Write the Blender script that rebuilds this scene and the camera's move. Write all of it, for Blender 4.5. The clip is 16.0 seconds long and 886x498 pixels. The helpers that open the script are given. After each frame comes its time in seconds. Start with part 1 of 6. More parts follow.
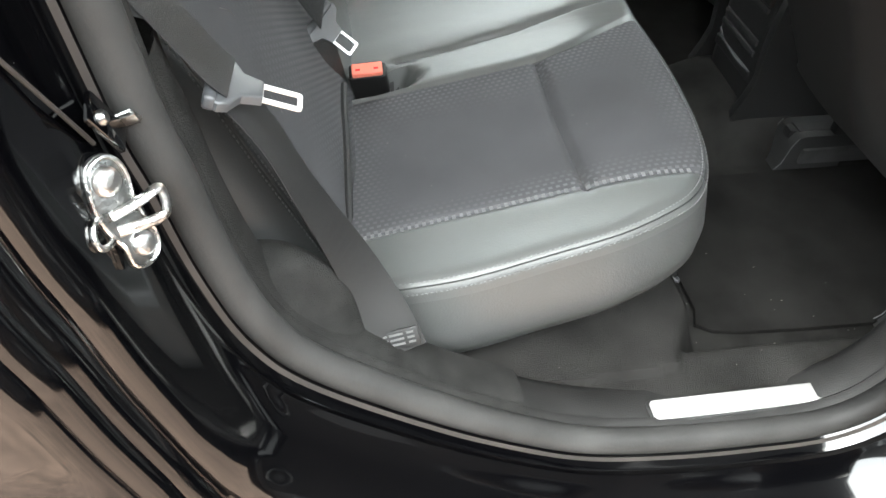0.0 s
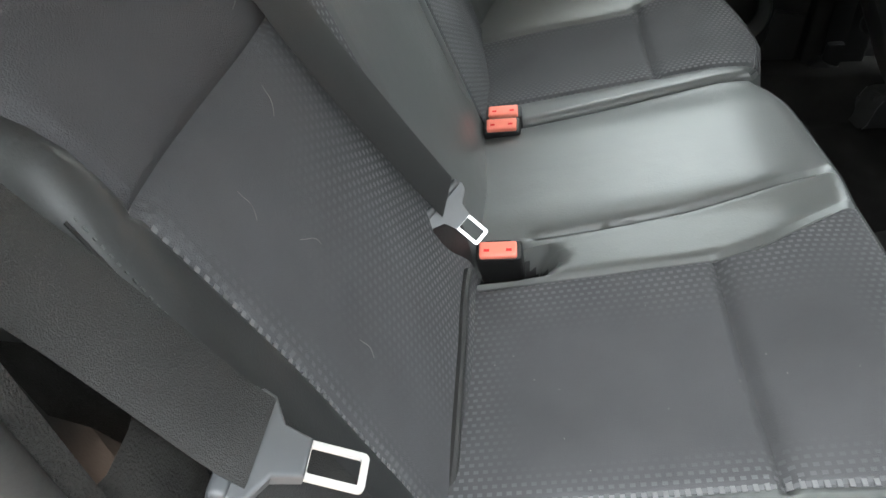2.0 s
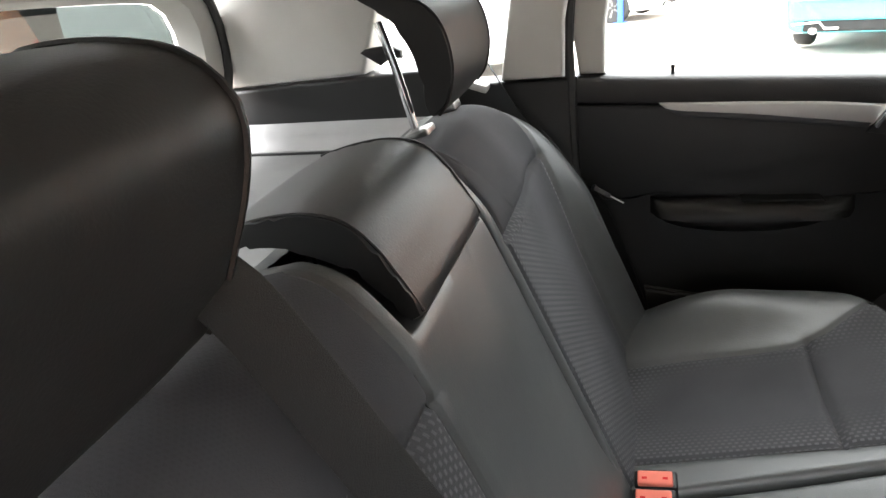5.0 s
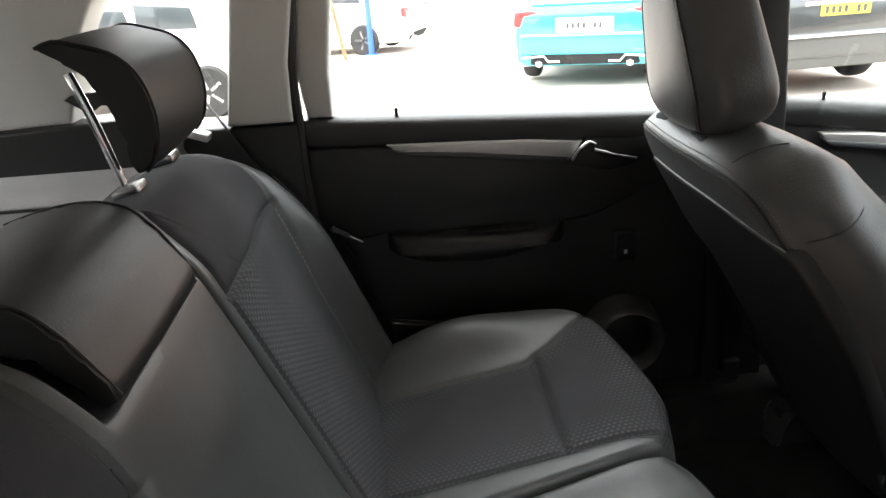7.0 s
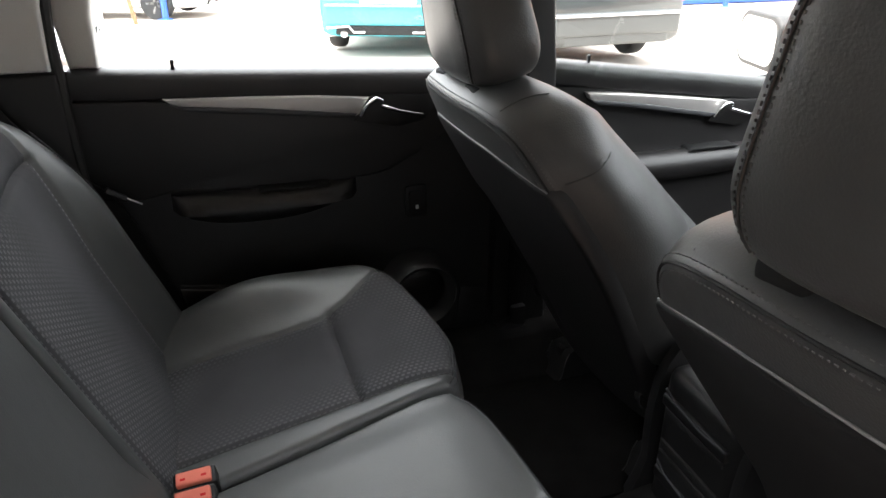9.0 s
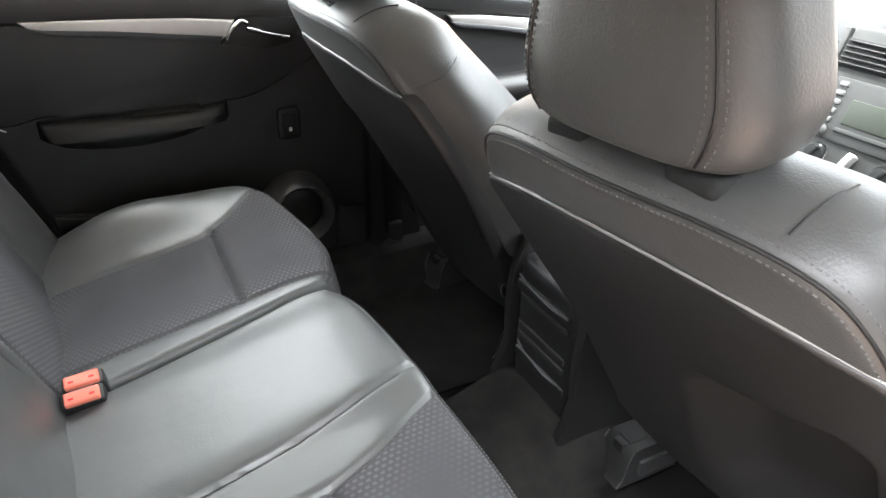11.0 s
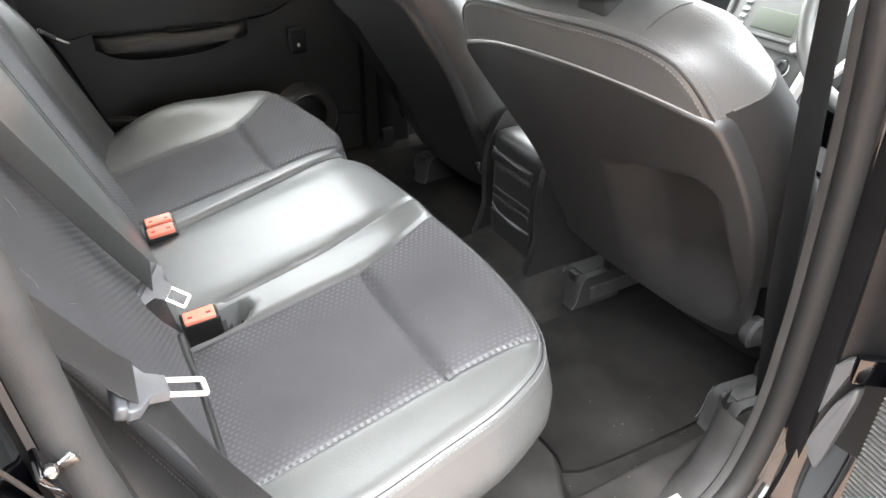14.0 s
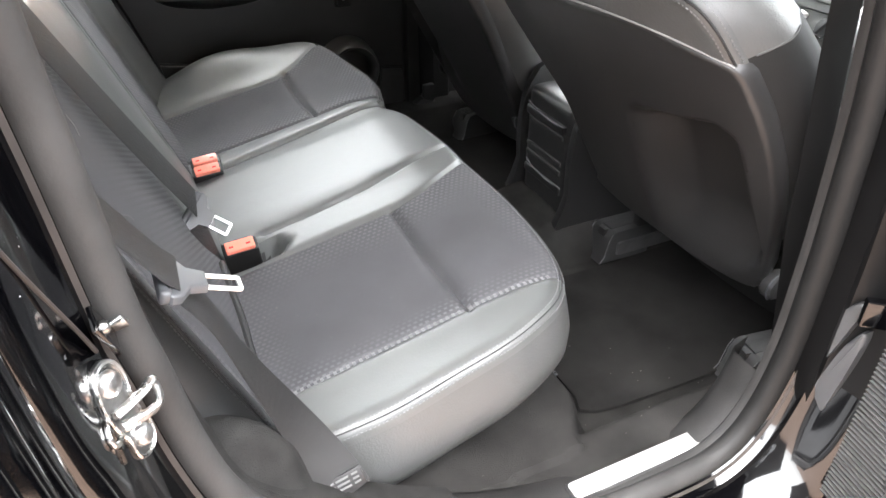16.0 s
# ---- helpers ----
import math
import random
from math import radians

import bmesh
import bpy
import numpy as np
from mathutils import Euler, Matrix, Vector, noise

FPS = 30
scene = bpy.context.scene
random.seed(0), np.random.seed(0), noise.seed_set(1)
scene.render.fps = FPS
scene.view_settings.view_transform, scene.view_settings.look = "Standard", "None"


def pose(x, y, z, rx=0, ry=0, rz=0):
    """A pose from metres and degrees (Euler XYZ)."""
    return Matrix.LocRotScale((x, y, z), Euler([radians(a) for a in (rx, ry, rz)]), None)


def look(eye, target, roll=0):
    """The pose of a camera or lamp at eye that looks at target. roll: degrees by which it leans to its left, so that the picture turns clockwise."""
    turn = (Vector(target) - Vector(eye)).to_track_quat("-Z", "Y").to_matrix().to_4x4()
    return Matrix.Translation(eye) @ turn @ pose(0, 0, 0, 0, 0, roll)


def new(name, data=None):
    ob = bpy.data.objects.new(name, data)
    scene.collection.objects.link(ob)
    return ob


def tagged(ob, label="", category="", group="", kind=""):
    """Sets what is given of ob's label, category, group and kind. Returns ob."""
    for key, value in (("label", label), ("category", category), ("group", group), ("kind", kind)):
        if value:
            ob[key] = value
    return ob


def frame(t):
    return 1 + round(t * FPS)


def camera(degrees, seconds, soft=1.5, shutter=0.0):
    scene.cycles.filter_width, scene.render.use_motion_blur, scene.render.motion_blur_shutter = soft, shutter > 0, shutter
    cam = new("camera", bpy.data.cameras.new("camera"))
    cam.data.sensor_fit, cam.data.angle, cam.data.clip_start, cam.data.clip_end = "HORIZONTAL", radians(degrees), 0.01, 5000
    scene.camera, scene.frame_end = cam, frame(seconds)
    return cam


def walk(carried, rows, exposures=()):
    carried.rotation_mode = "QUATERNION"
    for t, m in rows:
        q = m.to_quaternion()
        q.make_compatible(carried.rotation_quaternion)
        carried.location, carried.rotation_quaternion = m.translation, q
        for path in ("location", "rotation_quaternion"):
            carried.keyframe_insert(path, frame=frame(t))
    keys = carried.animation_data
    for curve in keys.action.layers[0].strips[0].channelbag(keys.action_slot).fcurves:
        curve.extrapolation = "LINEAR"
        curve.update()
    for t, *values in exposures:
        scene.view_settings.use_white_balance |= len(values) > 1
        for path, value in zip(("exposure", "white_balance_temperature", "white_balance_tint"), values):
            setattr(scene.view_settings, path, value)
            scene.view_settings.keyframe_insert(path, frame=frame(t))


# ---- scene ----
cam = camera(63.7, 16.0)
PATH = [
    (0, (0.019, -1.066, 1.237), (0.219, 0.326, -0.185), 1.6),
    (0.5, (0.021, -1.02, 1.235), (0.167, 0.397, -0.169), -1.3),
    (1, (0.007, -0.921, 1.227), (0.129, 0.525, -0.15), -0.8),
    (1.5, (0.002, -0.857, 1.233), (0.016, 0.629, -0.106), -2.2),
    (2, (0.042, -0.796, 1.241), (-0.136, 0.706, -0.066), -3.6),
    (2.5, (0.054, -0.723, 1.246), (-0.294, 0.791, -0.014), -2.6),
    (3, (0.067, -0.697, 1.262), (-0.543, 0.869, 0.177), -9.1),
    (3.5, (0.036, -0.653, 1.289), (-0.676, 0.96, 0.346), -8.0),
    (5.8, (0.018, -0.606, 1.372), (-0.325, 1.212, 0.599), -6.3),
    (6, (0.031, -0.604, 1.374), (-0.251, 1.22, 0.602), -6.1),
    (6.5, (0.05, -0.598, 1.373), (-0.037, 1.25, 0.614), -4.9),
    (7, (0.075, -0.594, 1.373), (0.157, 1.253, 0.61), -3.9),
    (7.5, (0.078, -0.593, 1.374), (0.276, 1.247, 0.616), -2.4),
    (8, (0.089, -0.598, 1.368), (0.359, 1.223, 0.587), -2.0),
    (8.5, (0.1, -0.608, 1.356), (0.553, 1.162, 0.543), -0.1),
    (9, (0.113, -0.62, 1.344), (0.686, 1.1, 0.501), 0.2),
    (9.5, (0.121, -0.631, 1.336), (0.82, 1.029, 0.467), 0.6),
    (10, (0.124, -0.643, 1.329), (0.918, 0.959, 0.433), 0.6),
    (10.2, (0.123, -0.654, 1.322), (0.955, 0.919, 0.409), 1.1),
    (12.3, (0.082, -0.919, 1.316), (0.832, 0.644, 0.32), -0.2),
    (12.5, (0.072, -0.936, 1.314), (0.821, 0.629, 0.318), -0.4),
    (13, (0.018, -0.976, 1.312), (0.806, 0.565, 0.309), -0.4),
    (13.5, (-0.049, -1.015, 1.31), (0.805, 0.479, 0.292), 0.0),
    (14, (-0.068, -1.051, 1.304), (0.772, 0.438, 0.266), 0.4),
    (14.5, (-0.093, -1.095, 1.301), (0.665, 0.399, 0.21), 2.1),
    (15, (-0.084, -1.124, 1.295), (0.625, 0.385, 0.19), 1.1),
    (15.5, (-0.094, -1.124, 1.294), (0.643, 0.374, 0.193), 0.8),
    (16, (-0.077, -1.115, 1.29), (0.638, 0.389, 0.183), 0.4),
]
EXPOSURES = [(0.0, 4.0, 6400, 3), (1.0, 4.05, 6300, 3), (2.0, 3.9, 6300, 3), (2.5, 4.0, 6400, 3), (3.7, 4.4, 6500, 6), (5.8, 3.02, 6550, 10), (7.0, 2.85, 6550, 10), (8.0, 2.55, 6500, 11), (9.0, 2.88, 6450, 11), (10.2, 3.72, 6350, 10), (12.3, 4.9, 6500, 9), (14.0, 4.78, 6500, 10), (16.0, 4.5, 6500, 11)]
walk(cam, [(t, look(eye, target, roll)) for t, eye, target, roll in PATH], EXPOSURES)


# ---- light: an overcast day ----
world = bpy.data.worlds.new("overcast_sky")
scene.world = world
world.use_nodes = True
wn = world.node_tree.nodes
sky = wn.new("ShaderNodeTexSky")
sky.sky_type, sky.sun_disc = "NISHITA", False
sky.sun_elevation, sky.sun_rotation = radians(75), radians(253)
sky.air_density, sky.dust_density, sky.ozone_density = 1.0, 6.0, 1.0
wn["Background"].inputs["Strength"].default_value = 0.15
pale = wn.new("ShaderNodeHueSaturation")
pale.inputs["Saturation"].default_value = 0.25
world.node_tree.links.new(sky.outputs[0], pale.inputs["Color"])
world.node_tree.links.new(pale.outputs[0], wn["Background"].inputs["Color"])
sun = new("sun", bpy.data.lights.new("sun", "SUN"))
sun.data.energy, sun.data.angle, sun.data.color = 2.6, radians(166), (0.98, 0.99, 1.0)
sun.matrix_world = look((-1.0, -0.3, 4.0), (0, 0, 0))


# ---- materials ----
def material(name, colour, rough, metal=0.0, vary=0.15, vscale=6.0, grain=0.0, gscale=400.0, coat=0.0, rvary=0.0, spec=0.5, crumple=0.0):
    """A principled surface with a broad drift of tone, a fine relief and, where soft, shallow dents."""
    m = bpy.data.materials.new(name)
    m.use_nodes = True
    nt = m.node_tree
    b = nt.nodes["Principled BSDF"]
    b.inputs["Roughness"].default_value, b.inputs["Metallic"].default_value = rough, metal
    b.inputs["Coat Weight"].default_value, b.inputs["Specular IOR Level"].default_value = coat, spec
    b.inputs["Coat Roughness"].default_value = 0.03
    tc = nt.nodes.new("ShaderNodeTexCoord")
    n = nt.nodes.new("ShaderNodeTexNoise")
    n.inputs["Scale"].default_value, n.inputs["Detail"].default_value = vscale, 6.0
    nt.links.new(tc.outputs["Object"], n.inputs["Vector"])
    r = nt.nodes.new("ShaderNodeMapRange")
    r.inputs["From Min"].default_value, r.inputs["From Max"].default_value = 0.3, 0.7
    r.inputs["To Min"].default_value, r.inputs["To Max"].default_value = 1 - vary, 1 + vary
    nt.links.new(n.outputs["Fac"], r.inputs["Value"])
    mx = nt.nodes.new("ShaderNodeVectorMath")
    mx.operation = "SCALE"
    mx.inputs[0].default_value = colour
    nt.links.new(r.outputs[0], mx.inputs["Scale"])
    nt.links.new(mx.outputs[0], b.inputs["Base Color"])
    if rvary:
        rr = nt.nodes.new("ShaderNodeMapRange")
        rr.inputs["To Min"].default_value, rr.inputs["To Max"].default_value = max(0.0, rough - rvary), min(1.0, rough + rvary)
        nt.links.new(n.outputs["Fac"], rr.inputs["Value"])
        nt.links.new(rr.outputs[0], b.inputs["Roughness"])
    if grain:
        g = nt.nodes.new("ShaderNodeTexNoise")
        g.inputs["Scale"].default_value, g.inputs["Detail"].default_value = gscale, 3.0
        nt.links.new(tc.outputs["Object"], g.inputs["Vector"])
        bp = nt.nodes.new("ShaderNodeBump")
        bp.inputs["Strength"].default_value, bp.inputs["Distance"].default_value = grain, 0.002
        nt.links.new(g.outputs["Fac"], bp.inputs["Height"])
        nt.links.new(bp.outputs[0], b.inputs["Normal"])
        if crumple:
            soft = nt.nodes.new("ShaderNodeTexNoise")
            soft.inputs["Scale"].default_value, soft.inputs["Detail"].default_value, soft.inputs["Distortion"].default_value = 13.0, 2.0, 0.2
            nt.links.new(tc.outputs["Object"], soft.inputs["Vector"])
            dent = nt.nodes.new("ShaderNodeBump")
            dent.inputs["Strength"].default_value, dent.inputs["Distance"].default_value = crumple, 0.03
            nt.links.new(soft.outputs["Fac"], dent.inputs["Height"])
            nt.links.new(dent.outputs[0], bp.inputs["Normal"])
    return m


def math_node(nt, op, a, b=None):
    n = nt.nodes.new("ShaderNodeMath")
    n.operation = op
    for i, v in enumerate((a, b)):
        if v is None:
            continue
        if isinstance(v, (int, float)):
            n.inputs[i].default_value = v
        else:
            nt.links.new(v, n.inputs[i])
    return n.outputs[0]


def woven(name, colour, dot, pitch, amount):
    """Seat cloth: a fine weave with a grid of small pale dots that fades by the mesh attribute 'dots'."""
    m = material(name, colour, 0.85, vary=0.12, vscale=9.0, grain=0.35, gscale=900.0, spec=0.25)
    nt = m.node_tree
    b = nt.nodes["Principled BSDF"]
    uv = nt.nodes.new("ShaderNodeUVMap")
    sep = nt.nodes.new("ShaderNodeSeparateXYZ")
    nt.links.new(uv.outputs[0], sep.inputs[0])
    row = math_node(nt, "FLOOR", math_node(nt, "DIVIDE", sep.outputs["Y"], pitch))
    shift = math_node(nt, "MULTIPLY", math_node(nt, "MODULO", row, 2.0), 0.5)
    u = math_node(nt, "ABSOLUTE", math_node(nt, "SUBTRACT", math_node(nt, "FRACT", math_node(nt, "ADD", math_node(nt, "DIVIDE", sep.outputs["X"], pitch * 1.1), shift)), 0.5))
    v = math_node(nt, "ABSOLUTE", math_node(nt, "SUBTRACT", math_node(nt, "FRACT", math_node(nt, "DIVIDE", sep.outputs["Y"], pitch)), 0.5))
    inside = math_node(nt, "MULTIPLY", math_node(nt, "LESS_THAN", u, 0.27), math_node(nt, "LESS_THAN", v, 0.24))
    at = nt.nodes.new("ShaderNodeAttribute")
    at.attribute_name = "dots"
    mask = math_node(nt, "MULTIPLY", math_node(nt, "MULTIPLY", inside, at.outputs["Fac"]), amount)
    old = b.inputs["Base Color"].links[0].from_socket
    mix = nt.nodes.new("ShaderNodeMix")
    mix.data_type = "RGBA"
    nt.links.new(mask, mix.inputs["Factor"])
    nt.links.new(old, mix.inputs[6])
    mix.inputs[7].default_value = (*dot, 1)
    nt.links.new(mix.outputs[2], b.inputs["Base Color"])
    return m


def glass_pane(name, tint):
    m = bpy.data.materials.new(name)
    m.use_nodes = True
    nt = m.node_tree
    nt.nodes.clear()
    out = nt.nodes.new("ShaderNodeOutputMaterial")
    tr = nt.nodes.new("ShaderNodeBsdfTransparent")
    gl = nt.nodes.new("ShaderNodeBsdfGlossy")
    mx = nt.nodes.new("ShaderNodeMixShader")
    tr.inputs[0].default_value = (*tint, 1)
    gl.inputs["Roughness"].default_value = 0.01
    mx.inputs[0].default_value = 0.05
    nt.links.new(tr.outputs[0], mx.inputs[1])
    nt.links.new(gl.outputs[0], mx.inputs[2])
    nt.links.new(mx.outputs[0], out.inputs[0])
    return m


LEATHER = material("black_leather", (0.052, 0.054, 0.053), 0.45, vary=0.12, vscale=7, grain=0.12, gscale=420, rvary=0.06, spec=0.75, crumple=0.05)
FRONT_LEATHER = material("front_seat_leather", (0.0525, 0.0535, 0.0528), 0.42, vary=0.12, vscale=7, grain=0.20, gscale=400, rvary=0.07, spec=0.55, crumple=0.05)
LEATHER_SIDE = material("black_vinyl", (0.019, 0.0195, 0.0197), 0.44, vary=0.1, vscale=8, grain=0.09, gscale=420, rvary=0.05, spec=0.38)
CLOTH = woven("grey_cloth", (0.050, 0.0497, 0.0528), (0.118, 0.118, 0.122), 0.0078, 0.85)
CLOTH_TOP = woven("grey_ribbed_cloth", (0.046, 0.045, 0.048), (0.036, 0.036, 0.037), 0.0034, 0.5)
THREAD = material("grey_thread", (0.115, 0.115, 0.118), 0.8, vary=0.1)
SEAT_THREAD = material("charcoal_thread", (0.095, 0.094, 0.093), 0.8, vary=0.1)
EDGE = material("grey_edge", (0.20, 0.20, 0.195), 0.45, vary=0.08)
DARK_THREAD = material("dark_thread", (0.05, 0.05, 0.05), 0.75, vary=0.1)
PLASTIC = material("black_plastic", (0.009, 0.0088, 0.0088), 0.45, vary=0.12, vscale=10, grain=0.25, gscale=700)
HEAD_VINYL = material("headrest_vinyl", (0.0185, 0.0188, 0.0188), 0.50, vary=0.12, vscale=8, grain=0.09, gscale=420, spec=0.30)
# Driver's side bolsters: darker and duller than the leather above the side seam.
FLANK = material("dark_bolster", (0.0115, 0.0117, 0.0118), 0.62, vary=0.12, vscale=8, grain=0.09, gscale=420, spec=0.15)
SHELL = material("charcoal_plastic", (0.0145, 0.0142, 0.0142), 0.40, vary=0.1, vscale=5, grain=0.22, gscale=800)
DOORSKIN = material("soft_black_vinyl", (0.019, 0.0185, 0.0186), 0.40, vary=0.14, vscale=5, grain=0.25, gscale=500)
POD = material("satin_charcoal_plastic", (0.050, 0.050, 0.0495), 0.42, vary=0.08, vscale=20)
RUBBER = material("black_rubber", (0.026, 0.0255, 0.025), 0.48, vary=0.25, vscale=14, grain=0.15, gscale=250, rvary=0.1)
MATTE_BLACK = material("matte_black", (0.0070, 0.0069, 0.0068), 0.75, vary=0.2, vscale=14, grain=0.1, gscale=250, spec=0.12)
# Dusty rubber, darkened along x: the shade by the front pillar is painted in.
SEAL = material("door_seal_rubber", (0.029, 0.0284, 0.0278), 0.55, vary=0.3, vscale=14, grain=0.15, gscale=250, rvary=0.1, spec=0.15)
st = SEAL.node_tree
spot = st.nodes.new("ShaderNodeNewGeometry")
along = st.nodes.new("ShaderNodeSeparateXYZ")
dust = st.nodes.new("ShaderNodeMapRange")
shade_mix = st.nodes.new("ShaderNodeMix")
shade_mix.data_type = "RGBA"
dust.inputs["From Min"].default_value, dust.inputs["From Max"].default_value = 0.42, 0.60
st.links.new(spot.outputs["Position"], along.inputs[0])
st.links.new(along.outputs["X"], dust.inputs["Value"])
st.links.new(dust.outputs["Result"], shade_mix.inputs["Factor"])
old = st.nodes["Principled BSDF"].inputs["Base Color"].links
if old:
    st.links.new(old[0].from_socket, shade_mix.inputs["A"])
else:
    shade_mix.inputs["A"].default_value = (0.0255, 0.025, 0.0245, 1)
shade_mix.inputs["B"].default_value = (0.0058, 0.0057, 0.0056, 1)
st.links.new(shade_mix.outputs["Result"], st.nodes["Principled BSDF"].inputs["Base Color"])
TAN_EDGE = material("tan_edge", (0.021, 0.0175, 0.0158), 0.6, vary=0.3, vscale=20, spec=0.3)
FELT = material("grey_felt", (0.017, 0.0167, 0.016), 0.95, vary=0.3, vscale=40, grain=0.7, gscale=700, spec=0.1)
CARPET = material("black_carpet", (0.0185, 0.0178, 0.0170), 0.98, vary=0.42, vscale=13, grain=1.0, gscale=900, spec=0.05)
MAT_PILE = material("mat_pile", (0.0128, 0.0122, 0.0117), 0.98, vary=0.35, vscale=12, grain=1.0, gscale=1100, spec=0.05)
# Duller copy of the black paint, with the open door's shade put into it.
SHADED_PAINT = material("shaded_black_paint", (0.0022, 0.0022, 0.0023), 0.40, vary=0.3, vscale=30, spec=0.18)
DULL_PLASTIC = material("dull_black_plastic", (0.0125, 0.0121, 0.0118), 0.62, vary=0.25, vscale=25, grain=0.25, gscale=600, rvary=0.08, spec=0.18)
PAINT = material("black_paint", (0.0007, 0.0007, 0.0009), 0.08, vary=0.1, coat=0.1, rvary=0.02, spec=0.45)
SATIN = material("satin_metal", (0.60, 0.59, 0.575), 0.42, metal=0.68, vary=0.06, vscale=12, rvary=0.05)
CHROME = material("chrome", (0.82, 0.82, 0.82), 0.12, metal=1.0, vary=0.04, rvary=0.05)
PLATE_STEEL = material("bright_steel", (0.66, 0.66, 0.66), 0.42, metal=0.75, vary=0.06, vscale=30)
ZINC = material("zinc_plate", (0.60, 0.595, 0.585), 0.28, metal=1.0, vary=0.25, vscale=60, grain=0.3, gscale=300, rvary=0.12)
DULL_ZINC = material("dull_zinc", (0.30, 0.30, 0.295), 0.30, metal=1.0, vary=0.3, vscale=70, grain=0.2, gscale=300, rvary=0.1)
BELT = material("black_webbing", (0.0082, 0.0079, 0.0079), 0.56, vary=0.12, vscale=20, grain=0.5, gscale=1200, spec=0.45)
# Front belts' darker copy of the webbing: the pillar's shade is in the colour.
SHADED_BELT = material("shaded_webbing", (0.0042, 0.0041, 0.0041), 0.8, vary=0.12, vscale=20, grain=0.5, gscale=1200, spec=0.12)
TONGUE = material("grey_tongue", (0.050, 0.052, 0.056), 0.45, vary=0.08, vscale=25)
RED = material("red_button", (0.80, 0.21, 0.15), 0.24, vary=0.08, vscale=30)
HEADLINER = material("light_grey_trim", (0.62, 0.612, 0.58), 0.8, vary=0.06, vscale=7, grain=0.25, gscale=600)
COVER = material("grey_cover", (0.47, 0.47, 0.47), 0.7, vary=0.1, vscale=9, grain=0.3, gscale=700)
BLIND = material("grey_blind_cloth", (0.22, 0.22, 0.22), 0.6, vary=0.12, vscale=9, grain=0.3, gscale=700)
GREYDASH = material("grey_dash", (0.037, 0.039, 0.038), 0.62, vary=0.07, vscale=9, grain=0.2, gscale=600, spec=0.25)
MID_GREY = material("mid_grey", (0.09, 0.09, 0.09), 0.5, vary=0.2, vscale=60)
COVER_GREY = material("rail_cover_grey", (0.017, 0.017, 0.017), 0.55, vary=0.12, vscale=20, grain=0.2, gscale=600)
DARK_STEEL = material("dark_steel", (0.06, 0.06, 0.06), 0.45, metal=0.5, vary=0.2, vscale=40)
BUTTON = material("grey_button", (0.11, 0.11, 0.11), 0.45, vary=0.06, vscale=40)
RIBBED = material("ribbed_plastic", (0.023, 0.023, 0.023), 0.6, vary=0.08, vscale=8)
PALE_GREY = material("pale_grey", (0.034, 0.034, 0.035), 0.5, vary=0.1, vscale=20)
DARKDASH = material("dark_dash", (0.020, 0.021, 0.0215), 0.78, vary=0.1, vscale=9, grain=0.25, gscale=600, spec=0.15)
SCREEN = material("display_glass", (0.028, 0.034, 0.026), 0.55, vary=0.05, spec=0.2)
GLASS = glass_pane("window_glass", (0.97, 0.985, 0.975))
TINTED_GLASS = glass_pane("tinted_rear_glass", (0.22, 0.245, 0.245))
TYRE = material("tyre_rubber", (0.018, 0.018, 0.018), 0.8, vary=0.2, grain=0.3, gscale=90)
PAVING = material("block_paving", (0.165, 0.112, 0.083), 0.85, vary=0.5, vscale=11, grain=0.9, gscale=60)
YARD = material("pale_concrete", (0.40, 0.36, 0.32), 0.85, vary=0.15, vscale=0.9, grain=0.5, gscale=50)
BLUE_PAINT = material("bright_blue_paint", (0.03, 0.36, 0.44), 0.25, vary=0.05, vscale=2, coat=1.0)
SILVER_PAINT = material("grey_paint", (0.036, 0.041, 0.042), 0.3, metal=0.3, vary=0.05, vscale=2, coat=1.0)
WHITE_PAINT = material("white_paint", (0.75, 0.76, 0.77), 0.3, vary=0.04, vscale=2, coat=1.0)
LENS = material("red_lens", (0.65, 0.03, 0.03), 0.2, vary=0.1, vscale=30)
CAR_GLASS = material("dark_car_glass", (0.05, 0.06, 0.065), 0.08, vary=0.1)
PLATE_WHITE = material("pale_plate", (0.8, 0.8, 0.78), 0.4, vary=0.03)
PLATE_YELLOW = material("yellow_plate", (0.85, 0.60, 0.05), 0.4, vary=0.03)
RENDER_WALL = material("white_render", (0.78, 0.77, 0.74), 0.85, vary=0.06, vscale=0.8, grain=0.3, gscale=40)
BRICK = material("orange_brick", (0.50, 0.24, 0.12), 0.9, vary=0.3, vscale=3, grain=0.5, gscale=30)
bt = BRICK.node_tree
courses = bt.nodes.new("ShaderNodeTexBrick")
courses.inputs["Scale"].default_value, courses.inputs["Mortar Size"].default_value = 2.2, 0.012
courses.inputs["Color1"].default_value, courses.inputs["Color2"].default_value, courses.inputs["Mortar"].default_value = (0.52, 0.25, 0.13, 1), (0.40, 0.17, 0.09, 1), (0.55, 0.50, 0.44, 1)
swap = bt.nodes.new("ShaderNodeCombineXYZ")
place = bt.nodes.new("ShaderNodeSeparateXYZ")
bt.links.new(bt.nodes["Texture Coordinate"].outputs["Object"], place.inputs[0])
bt.links.new(place.outputs["X"], swap.inputs["X"])
bt.links.new(place.outputs["Z"], swap.inputs["Y"])
bt.links.new(swap.outputs[0], courses.inputs["Vector"])
bt.links.new(courses.outputs["Color"], bt.nodes["Principled BSDF"].inputs["Base Color"])
BLUE_STEEL = material("blue_steel", (0.03, 0.10, 0.42), 0.45, vary=0.15, vscale=4)
DARK_WALL = material("dark_wall", (0.022, 0.0215, 0.0205), 0.8, vary=0.3, vscale=2, grain=0.4, gscale=30)
